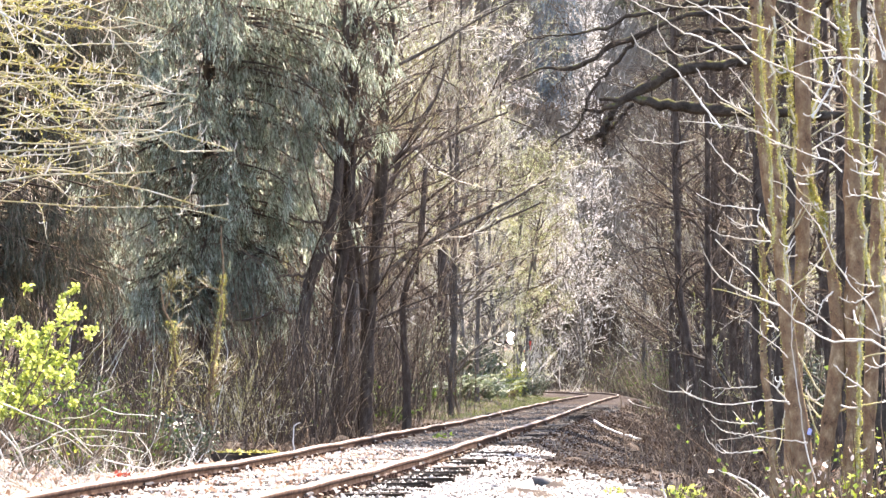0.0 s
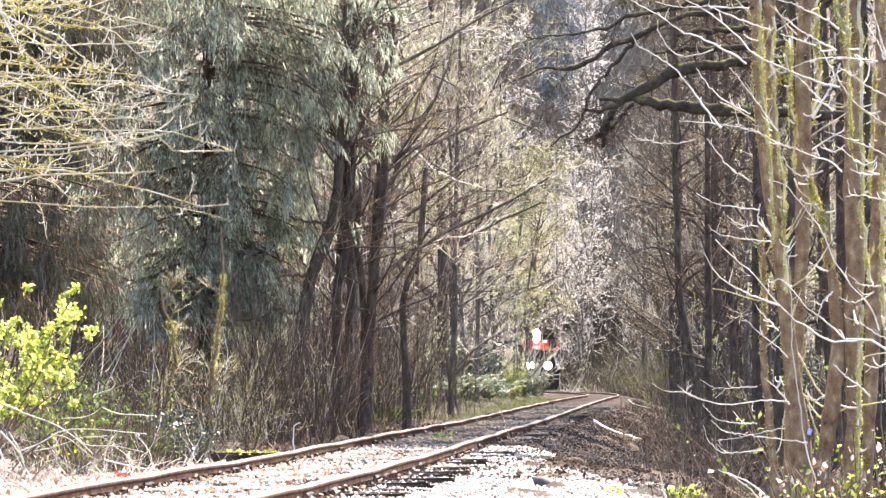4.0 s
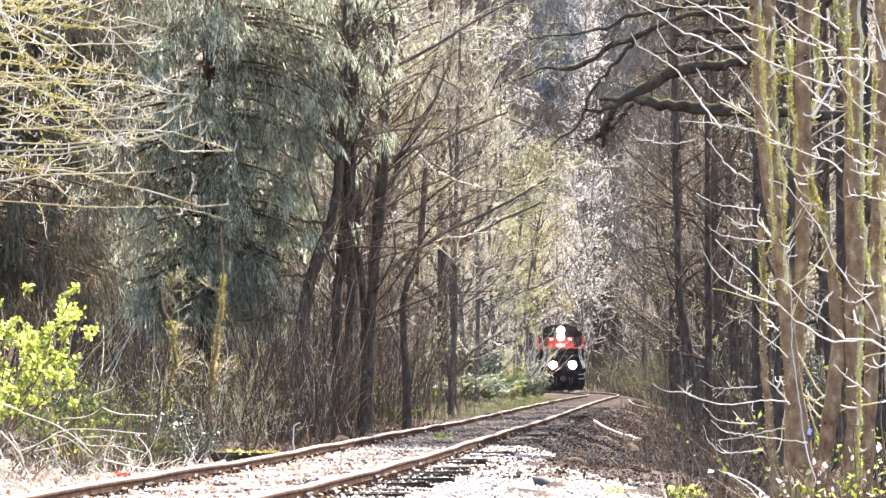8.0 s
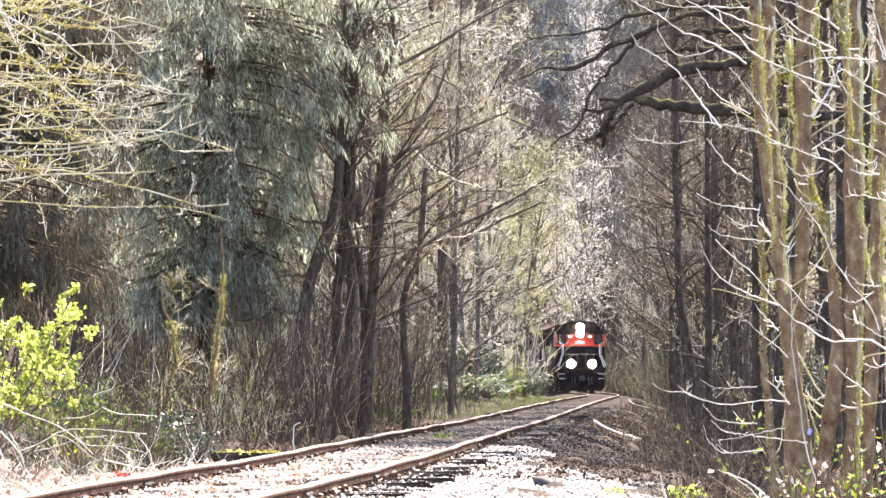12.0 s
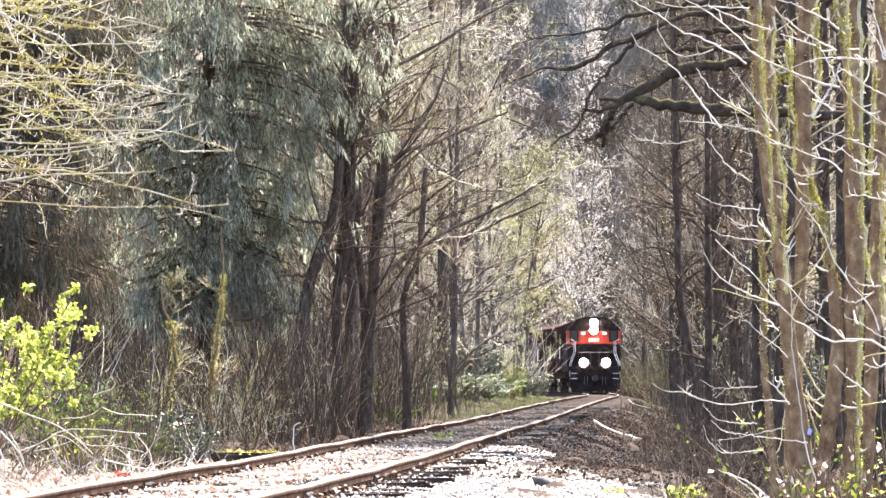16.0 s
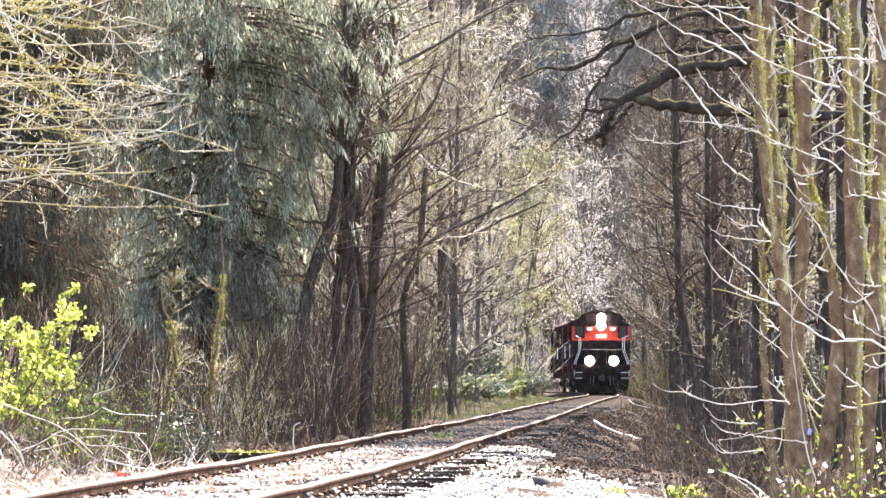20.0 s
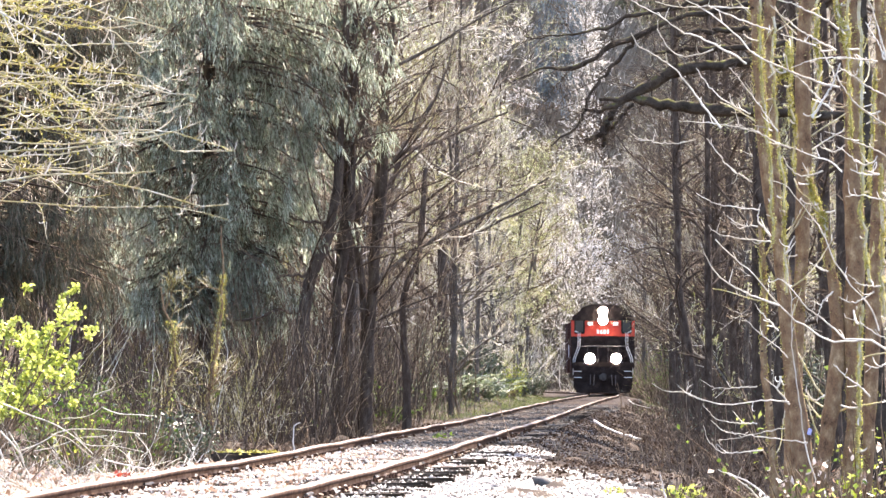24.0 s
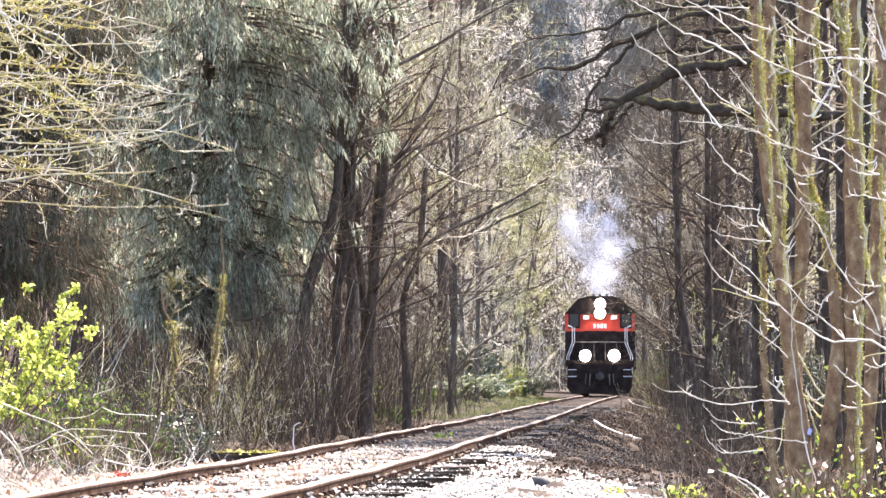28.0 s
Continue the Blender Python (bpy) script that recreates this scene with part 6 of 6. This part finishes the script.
    for i, (x, D, r, h) in enumerate([(-1.3, 205, 0.8, 1.3), (-0.7, 210, 0.8, 1.5), (-0.2, 216, 0.9, 1.6), (0.35, 222, 0.8, 1.5), (0.9, 230, 0.9, 1.6), (1.3, 236, 0.7, 1.4), (-0.9, 196, 0.7, 1.1), (1.75, 246, 0.8, 1.5)]):
        leaf_mound("laurel_bush", "dark evergreen bush beside the far track", x, D, r, 1.35 * h, 1900, 0.095, 390 + i, EVERGREEN)
    for i, (x, D, n, l) in enumerate([(0.05, 208, 14, 1.3), (0.55, 216, 16, 1.4), (1.0, 224, 14, 1.3), (-0.45, 200, 12, 1.2), (1.7, 236, 14, 1.3), (2.35, 254, 12, 1.2), (-0.9, 186, 12, 1.0)]):
        frond_clump("sword_fern", "pale sunlit sword fern on the grassy verge", x, D, n, l, 400 + i, SUNLIT_FERN)
    weed("weed", "low weed with pale green leaves on the ballast", 1.93, 52.0, 10, 0.16, 0.05, 12, 312, SPRING_LEAF)
    weed("weed", "low weed with pale green leaves on the ballast", 1.34, 50.0, 6, 0.10, 0.04, 8, 313, SPRING_LEAF)
    weed("elder_shoot", "young green elder shoot at the foot of the alders", 2.90, 46.0, 12, 1.15, 0.045, 9, 314, SUNLIT_LEAF)
    weed("elder_shoot", "young green elder shoot at the foot of the alders", 2.93, 50.0, 9, 0.9, 0.045, 7, 334, GREEN_LEAF)
    weed("elder_shoot", "young green elder shoot at the foot of the alders", 2.99, 44.0, 14, 1.2, 0.05, 9, 315, SPRING_LEAF)
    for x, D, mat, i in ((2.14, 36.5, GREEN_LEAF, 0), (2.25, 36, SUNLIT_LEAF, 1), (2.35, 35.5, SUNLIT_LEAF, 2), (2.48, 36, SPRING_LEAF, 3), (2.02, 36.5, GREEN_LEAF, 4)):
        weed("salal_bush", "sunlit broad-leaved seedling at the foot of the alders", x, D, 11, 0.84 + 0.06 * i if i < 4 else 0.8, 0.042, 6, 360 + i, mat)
    for x, D, i in ((-3.6, 62, 0), (-3.4, 65, 1), (-3.2, 68, 2)):
        leaf_mound("leafy_bush", "low yellow-green leaved brambles on the bank", x, D, 0.42, 0.7, 130, 0.045, 370 + i, GREEN_LEAF if i else SUNLIT_LEAF)
    weed("weed", "green plant between the ties", -0.07, 92.0, 8, 0.10, 0.05, 10, 316, GREEN_LEAF)
    weed("red_weed", "reddish bramble leaves on the bank", -2.73, 54.0, 6, 0.18, 0.05, 8, 317, RED_LEAF)
    weed("holly_bush", "dark glossy leaved bush under the conifer", -3.37, 78.0, 16, 0.75, 0.05, 34, 318, EVERGREEN)
    for i, (x, y, h) in enumerate([(-4.00, 62.0, 1.1), (-3.79, 66.0, 1.0), (-3.65, 70.0, 0.8), (-3.90, 58.0, 0.7), (-4.00, 84.0, 0.9)]):
        weed("salal_bush", "green leaved bush on the shaded bank", x, y, 12, h * 1.2, 0.055, 9, 320 + i, EVERGREEN if i % 2 else GREEN_LEAF)
    # Two bushes added to darken the shadowed hollow beside the rail.
    leaf_mound("holly_bush", "dark glossy bush added for the shadow at the foot of the bank", -3.12, 70.0, 0.42, 0.62, 900, 0.045, 331, EVERGREEN)
    leaf_mound("holly_bush", "dark glossy bush added for the shadow at the foot of the bank", -2.90, 74.0, 0.35, 0.5, 700, 0.045, 332, EVERGREEN)
    leaf_mound("leafy_bush", "green leaved bush on the bank", -3.91, 66.0, 0.6, 1.0, 800, 0.055, 333, GREEN_LEAF)
    # evergreen bushes under the trees on both flanks
    rng = np.random.default_rng(44)
    made = [leaf_mound("evergreen_bush", "dark evergreen bush under the bare trees", -4.0, 150 + i, 0.9, 1.5, 1500, 0.09, 340 + i, EVERGREEN if i < 2 else GREEN_LEAF) for i in range(3)]
    for m in made:
        tagged(m, group="bushes under the trees")
    for i in range(34):
        left = i < 20
        y = (118 + 11.5 * i) if left else (140 + 19 * (i - 20))
        d = (-3.3 - 2.6 * rng.random()) if left else (4.6 + 3.0 * rng.random())
        if left and 185 < y < 300:
            d -= 2.4
        y += rng.normal() * 3
        k = int(rng.integers(0, 3)) if not left else int(rng.integers(0, 2))
        another(made[k], float(line_x(y)) + d, y, rng.random() * 360, 0.7 + 0.6 * rng.random())
    # a cast-off tie behind the near rail
    log = bmesh.new()
    box(log, 0.85, 0.24, 0.15, 0, 0, 0.07, 0.02, 0, 2, 0)
    for v in log.verts:
        v.co += Vector((RNG.normal() * 0.012, RNG.normal() * 0.012, RNG.normal() * 0.008))
    old = part("old_tie", log, TIE, None)
    old.matrix_basis = pose(-1.98, 65.0, float(ground_z(-1.98, 65.0)) - 0.01, 0, 0, 40)
    tagged(old, "dark rotten wooden tie cast off beside the rail", "railway tie")
    top = points_on(np.array([[(-0.36, 0, 0.15), (0.36, 0, 0.15)]], float), 160, (0, 1)) + RNG.normal(size=(160, 3)) * [0.02, 0.06, 0.006]
    mass("moss", Heap().add(*leaves(top, 0.05, 0.4)).mesh("moss", MOSS), old, "yellow-green moss on the upper face")
    # pale leaves standing for glints on glossy foliage, and fresh ones, below the alders
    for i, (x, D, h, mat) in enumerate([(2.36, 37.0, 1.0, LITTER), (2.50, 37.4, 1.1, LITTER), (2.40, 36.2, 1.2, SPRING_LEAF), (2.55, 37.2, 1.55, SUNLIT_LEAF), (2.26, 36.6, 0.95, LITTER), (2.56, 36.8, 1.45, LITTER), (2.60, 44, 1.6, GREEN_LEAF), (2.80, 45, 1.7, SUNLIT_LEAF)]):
        weed("salal_bush" if i in (2, 3, 6, 7) else "withered_bush", "fresh broad green leaves under the alders" if i in (2, 3, 6, 7) else "pale leaves standing for white glints under the alders", x, D, 11 if mat is LITTER else 6, h, 0.05, 7, 380 + i, mat)
    tape = bmesh.new()
    box(tape, 0.03, 0.008, 0.04, 0, 0, 0, 0.004, 0, 20, 30)
    tp = part("marker_tape", tape, BLUE, None, "")
    tp.location = (2.25, 38.9, 0.37)
    tagged(tp, "scrap of blue and white tape caught on the alder", "tape")


def stand():
    """Tall bare trees round the outside of the bend."""
    global RNG
    RNG = np.random.default_rng(66)
    n = 104
    y = 462 + 62 * RNG.random(n)
    x = -5 + 16.6 * RNG.random(n)
    keep = np.abs(x - line_x(y)) > 2.6
    x, y = x[keep], y[keep]
    n = len(x)
    L = np.where((x > 6.7) & (x < 10.2), 9 + 6 * RNG.random(n), 18 + 15 * RNG.random(n))
    z = ground_z(x, y)
    P = np.stack([np.stack([x + RNG.normal(size=n) * 0.12 * s, y, z + L * s / 7], -1) for s in range(8)], 1)
    R = (0.06 + 0.06 * RNG.random(n))[:, None] * np.linspace(1, 0.3, 8)[None]
    A, RA = grow(P, R, 30, (0.05, 1.0), (30, 75), (1.6, 4.0), 0.3, 0.12, 4, 0.5, 0.026, 0.5)
    B, RB = grow(A, RA, 9, (0.1, 1.0), (25, 70), (0.6, 1.9), 0.3, 0.2, 3, 0.6, 0.012, 0.8)
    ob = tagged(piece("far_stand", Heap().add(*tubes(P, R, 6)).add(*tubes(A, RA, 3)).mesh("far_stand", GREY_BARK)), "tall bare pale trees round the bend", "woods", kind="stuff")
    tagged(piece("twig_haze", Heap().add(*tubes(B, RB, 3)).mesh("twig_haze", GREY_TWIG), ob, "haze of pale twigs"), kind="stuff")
    tagged(piece("bud_haze", Heap().add(*leaves(points_on(B, 5), 0.11)).mesh("bud_haze", HAZE_BUD), ob, "opening buds"), kind="stuff")


ground()
stand()
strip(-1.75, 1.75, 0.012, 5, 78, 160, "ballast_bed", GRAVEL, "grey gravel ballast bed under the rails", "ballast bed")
strip(-1.75, 1.6, 0.012, 78, 440, 420, "shaded_bed", SHADED_BED, "brown silted bed of the far track, darkened for tree shade", "ballast bed")
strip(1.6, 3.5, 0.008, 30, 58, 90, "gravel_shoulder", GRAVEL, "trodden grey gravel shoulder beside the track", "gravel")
woods()
spruce = conifer(-3.99, 106.0, 11, 190, 2.0, 8.3, (1.6, 2.2, 2.8, 3.3, 3.5), -1.25, 8, girth=0.14)
# Fir crowns above the view, added to cast shade on track and slope.
fir = conifer(5.9, 118, 13, 32, 10.2, 17.5, (3.2, 3.4, 3.0, 2.2), 0.0, 3, "tall dark-trunked fir, its unseen high crown added to shade the track", 1.5, 0.2, 4.2, SHADED_NEEDLE)
tagged(fir, group="tall firs beside the ditch")
for x, y, turn, size in ((6.6, 132, 70, 1.0), (6.9, 108, 150, 0.95), (7.4, 96, 220, 1.0), (7.2, 84, 300, 0.92), (8.6, 120, 100, 1.05), (8.2, 152, 40, 1.25), (9.2, 172, 200, 1.35), (9.6, 196, 310, 1.45), (10.4, 222, 120, 1.6), (11.4, 250, 60, 1.75), (12.4, 280, 250, 1.85), (13.2, 312, 20, 1.95)):
    another(fir, x, y, turn, size)
conifer(8.45, 472, 16, 80, 21.5, 38.0, (0.9, 1.8, 2.2, 2.4), -1.5, 8, "distant fir on the hillside, tinted blue-grey for haze", 1.9, 0.02, 1.2, HAZE_NEEDLE)
# Firs added as the dark of shaded brush behind the bend.
shade_fir = conifer(8.0, 484, 71, 64, 0.6, 7.6, (2.4, 2.2, 1.6, 0.7), -1.5, 6, "dark young fir added to stand for shaded brush behind the bend", 1.9, 0.09, 1.6, SHADED_NEEDLE)
tagged(shade_fir, group="young firs behind the bend")
for x, y, turn, size in ((9.6, 489, 60, 0.95), (10.9, 494, 150, 0.85), (6.7, 490, 200, 0.9), (12.2, 500, 300, 0.9), (8.9, 497, 20, 1.15)):
    another(shade_fir, x, y, turn, size)
upper_crown(spruce, 9.0, 21.0, (2.4, 2.4, 2.0, 1.4, 0.6), 18)
second = conifer(-6.93, 92.0, 12, 95, 1.7, 6.8, (2.2, 2.7, 2.6), -0.6, 8, label="conifer behind the mossy maple, needles darkened for shade", needle=SHADED_NEEDLE)
another(second, -8.9, 106, 130, 1.0)
upper_crown(second, 6.8, 18.0, (3.0, 3.2, 2.6, 1.4, 0.5), 19)
overhang()
leafy_bush()
right_clump()
moss_canes()
long_twigs()
limb_tree()
ditch_trees()
far_woods()
undergrowth("thicket", "thicket of thin brown stems left of the line", 560, (-7, -2.3), (112, 190), (1.2, 4.0), TWIG, 0.010, 0.16, 71, leaf=BUD, per=1, leaf_size=0.03)
undergrowth("thicket", "thicket of thin brown stems across the ditch", 1100, (3.6, 8), (110, 360), (1.0, 3.8), BARK, 0.011, 0.18, 72, leaf=EVERGREEN, per=1, leaf_size=0.05)
undergrowth("thicket", "dense brown brush under the tree clump", 1100, (-8, -2.6), (112, 158), (0.8, 4.6), BARK, 0.009, 0.34, 87, leaf=BUD, per=1, leaf_size=0.028)
undergrowth("thicket", "thin brown saplings in front of the tree clump", 300, (-3.4, -2.0), (94, 106), (0.6, 3.4), BARK, 0.007, 0.26, 102, leaf=BUD, per=1, leaf_size=0.022)
undergrowth("thicket", "brown bent stems among the trunks of the clump", 240, (-4.2, -2.0), (100, 110), (0.8, 3.2), TWIG, 0.011, 0.2, 103)
undergrowth("thicket", "tall dark saplings deep in the wood", 520, (-15, -7.6), (112, 152), (3.0, 8.5), BARK, 0.016, 0.16, 104, tips=5)
undergrowth("thicket", "dark purple-brown scrub behind the bend", 1700, (3.6, 12), (476, 512), (1.5, 7.5), BARK, 0.024, 0.3, 105, tips=4, leaf=EVERGREEN, per=1, leaf_size=0.12)
undergrowth("thicket", "sunlit mossy shoots beside the conifer", 120, (-3.8, -2.9), (94, 103), (0.5, 2.0), MOSSY_TWIG, 0.007, 0.45, 106, tips=4)
undergrowth("brambles", "leafy dark undergrowth of the shaded wood", 900, (-8, -2.4), (92, 150), (0.4, 1.6), BARK, 0.007, 0.5, 88, leaf=GREEN_LEAF, per=1, leaf_size=0.06)
undergrowth("thicket", "moss-yellow bent stems under the conifer", 300, (-7, -2.6), (90, 135), (0.6, 2.0), MOSSY_TWIG, 0.009, 0.4, 89)
undergrowth("brambles", "low brown canes along the rail", 420, (-2.6, -1.7), (62, 150), (0.15, 0.7), TWIG, 0.006, 0.7, 91)
litter("leaf_litter", "brown leaves on the shaded bank", 4500, (-4.5, -1.5), (64, 135), 0.08, SHADED_LEAF, 92)
undergrowth("thicket", "thicket of thin brown stems behind the verge", 700, (-10, -5.9), (190, 330), (1.4, 4.4), TWIG, 0.013, 0.16, 95, leaf=BUD, per=1, leaf_size=0.07)
undergrowth("thicket", "leafy brush on the bank of the bend", 900, (2.5, 9), (290, 440), (1.2, 4.0), TWIG, 0.016, 0.3, 96, leaf=GREEN_LEAF, per=2, leaf_size=0.09)
undergrowth("brambles", "arching pale bramble canes on the left bank", 260, (-3.2, -1.55), (48, 66), (0.3, 1.0), PALE_TWIG, 0.0045, 0.9, 73)
undergrowth("brambles", "brown brambles and stems under the conifer", 800, (-6, -2.4), (66, 112), (0.4, 1.7), BARK, 0.007, 0.4, 74)
undergrowth("brambles", "dry canes beside the ditch", 260, (2.6, 6), (60, 120), (0.3, 1.3), TWIG, 0.006, 0.4, 75)
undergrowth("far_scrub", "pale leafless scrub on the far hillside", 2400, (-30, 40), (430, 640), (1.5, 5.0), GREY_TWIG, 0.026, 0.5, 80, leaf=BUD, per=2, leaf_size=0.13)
undergrowth("far_scrub", "pale leafless scrub along the far bend", 900, (2.6, 16), (330, 440), (1.5, 5.0), TWIG, 0.02, 0.4, 81, leaf=GREEN_LEAF, per=2, leaf_size=0.09)
undergrowth("far_scrub", "pale leafless scrub left of the bend", 900, (-16, -3.6), (325, 430), (1.5, 5.0), GREY_TWIG, 0.02, 0.4, 82, leaf=BUD, per=2, leaf_size=0.09)
undergrowth("brambles", "dark tangle of canes in the near ditch", 800, (3.2, 6.5), (38, 75), (0.3, 1.1), BARK, 0.004, 0.5, 83, leaf=SHADED_LEAF, per=1, leaf_size=0.04)
litter("leaf_litter", "dead leaves in the ditch, coloured for its shade", 7000, (3.4, 7.5), (36, 120), 0.055, SHADED_LEAF, 84)
litter("leaf_litter", "brown leaves and grit on the embankment slope", 24000, (1.3, 3.8), (54, 170), 0.04, SHADED_LEAF, 85)
litter("leaf_litter", "brown leaves down the far embankment", 11000, (1.6, 4.6), (120, 270), 0.06, SHADED_LEAF, 107)
undergrowth("brambles", "dry stalks on the embankment slope", 160, (1.9, 3.6), (60, 220), (0.15, 0.6), TWIG, 0.006, 0.5, 86)
undergrowth("brambles", "dark brown canes at the edge of the gravel", 520, (3.2, 5.4), (42, 90), (0.12, 0.6), BARK, 0.0035, 0.8, 93)
undergrowth("brambles", "tangled dry canes on the embankment slope", 420, (2.2, 4.5), (90, 200), (0.2, 0.9), TWIG, 0.007, 0.7, 94)
undergrowth("thicket", "tangled dark brush before the shaded trees", 1300, (3.2, 6.0), (100, 270), (0.4, 2.0), BARK, 0.008, 0.35, 97, leaf=EVERGREEN, per=1, leaf_size=0.045)
undergrowth("thicket", "tall brown saplings behind the tree clump", 620, (-9, -3.2), (118, 175), (2.5, 7.5), TWIG, 0.013, 0.2, 99, tips=5)
undergrowth("thicket", "brown scrub on the bank outside the bend", 2000, (2.3, 11), (396, 500), (0.8, 4.2), BARK, 0.017, 0.4, 101, leaf=EVERGREEN, per=1, leaf_size=0.10)
undergrowth("thicket", "arching grey-brown brush beside the verge", 240, (-8, -3.6), (165, 228), (0.6, 3.2), TWIG, 0.011, 0.4, 98, leaf=GREEN_LEAF, per=1, leaf_size=0.06)
tufts("grass", "green grass strip beside the far track", 9000, (-4.0, -1.6), (150, 330), 0.16, GRASS, 76)
tufts("grass", "green verge right of the far track", 700, (1.9, 4), (200, 400), 0.22, GRASS, 77)
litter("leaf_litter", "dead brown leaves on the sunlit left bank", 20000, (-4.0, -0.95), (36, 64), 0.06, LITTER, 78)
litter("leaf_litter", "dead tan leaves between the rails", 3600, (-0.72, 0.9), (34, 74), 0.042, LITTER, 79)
loose_stone()
small_things()
ballast()
track()
engine, engine_wheels = locomotive()
wagon = boxcar()
wagons = [wagon, copy_thing(wagon, Matrix()), copy_thing(wagon, Matrix())]
wagon_wheels = [w for v in wagons for w in v.children if w.name.startswith("wheelset")]


def smoke_puffs(count):
    """Wisps of exhaust smoke: clouds of tiny flecks that rise from the stack as rigid pieces."""
    global RNG
    RNG = np.random.default_rng(99)
    shapes = []
    for i in range(4):
        n = 4200 if i < 3 else 800
        C = RNG.normal(size=(n, 3)) * (0.24 if i < 3 else 0.32)
        C += np.sin(C[:, ::-1] * 5 + i) * 0.1
        V, F = leaves(C, 0.0185)
        shapes.append(raw_mesh("smoke_puff", V, F, SMOKE))
    puffs = []
    for i in range(count):
        ob = piece("smoke_puff", shapes[3] if i < 30 else shapes[i % 3])
        tagged(ob, "wisp of pale exhaust smoke above the locomotive", "smoke", "exhaust smoke", "stuff")
        puffs.append(ob)
    return puffs


puffs = smoke_puffs(64)


# ---- the train and its smoke under way ----
TK = np.array([0, 3, 6, 8, 10, 12, 15, 17, 20, 24, 28.0])
TD = np.array([463.5, 447.5, 430.5, 418.5, 406, 393, 373, 359, 337, 308, 279.5])


def along(d, wheelbase0, wheelbase1):
    """The pose of a vehicle whose front is d metres down the line and whose trucks follow the rails."""
    a, b = d + wheelbase0, d + wheelbase1
    ax, bx = float(line_x(a)), float(line_x(b))
    t = math.atan2(bx - ax, b - a)
    return pose(ax - wheelbase0 * math.sin(t), a - wheelbase0 * math.cos(t), float(line_z(d)), 0, 0, -math.degrees(t))


def motions():
    times = np.arange(0, 28.01, 0.5)
    for ob, gap, w0, w1 in ((engine, 0.0, 3.4, 12.9), *[(w, 17.3 + 16.6 * i, 2.3, 13.9) for i, w in enumerate(wagons)]):
        walk(ob, [(float(t), along(float(glide(TK, TD, t)) + gap, w0, w1)) for t in times])
    # smoke: each wisp waits in the hood, leaves the stack, rises and spreads
    rng = np.random.default_rng(17)
    births = np.concatenate([np.linspace(3.0, 24.5, 30), np.linspace(26.1, 27.95, 34)])
    for ob, born in zip(puffs, births):
        late = born > 25
        up = (2.8 + 1.0 * rng.random()) if late else (1.3 + 0.6 * rng.random())
        side = np.array([rng.normal() * 0.34 + (0.0 if born > 25 else -0.05), rng.normal() * 0.3]) * (1.9 if late else 1.0)
        twist = rng.random() * 300
        rows = []
        for t in sorted({*np.arange(0, 28.01, 1.0).tolist(), round(float(born), 2), *[min(28.0, round(float(born) + q, 2)) for q in (0.3, 0.7, 1.4)]}):
            m = along(float(glide(TK, TD, min(t, born))), 3.4, 12.9)
            p = m @ Vector((0, 6.6, 3.2))
            age = max(0.0, t - born)
            h = up * age / (1 + 0.22 * age) + (0.9 if age > 0 else 0.0) * min(1, age / 0.3)
            rows.append((t, pose(p.x + side[0] * age, p.y - 1.5 * min(age, 2) + side[1] * age, p.z + h, 0, 0, twist + 12 * age)))
        walk(ob, rows)
    spin = np.arange(0, 28.01, 0.1)
    for wheels, r in ((engine_wheels, 0.5), (wagon_wheels, 0.42)):
        for w in wheels:
            rows = []
            for t in spin:
                turn = -(463.5 - float(glide(TK, TD, t))) / r
                rows.append((float(t), Matrix.Translation(w.location) @ Matrix.Rotation(turn, 4, "X")))
            walk(w, rows)


motions()
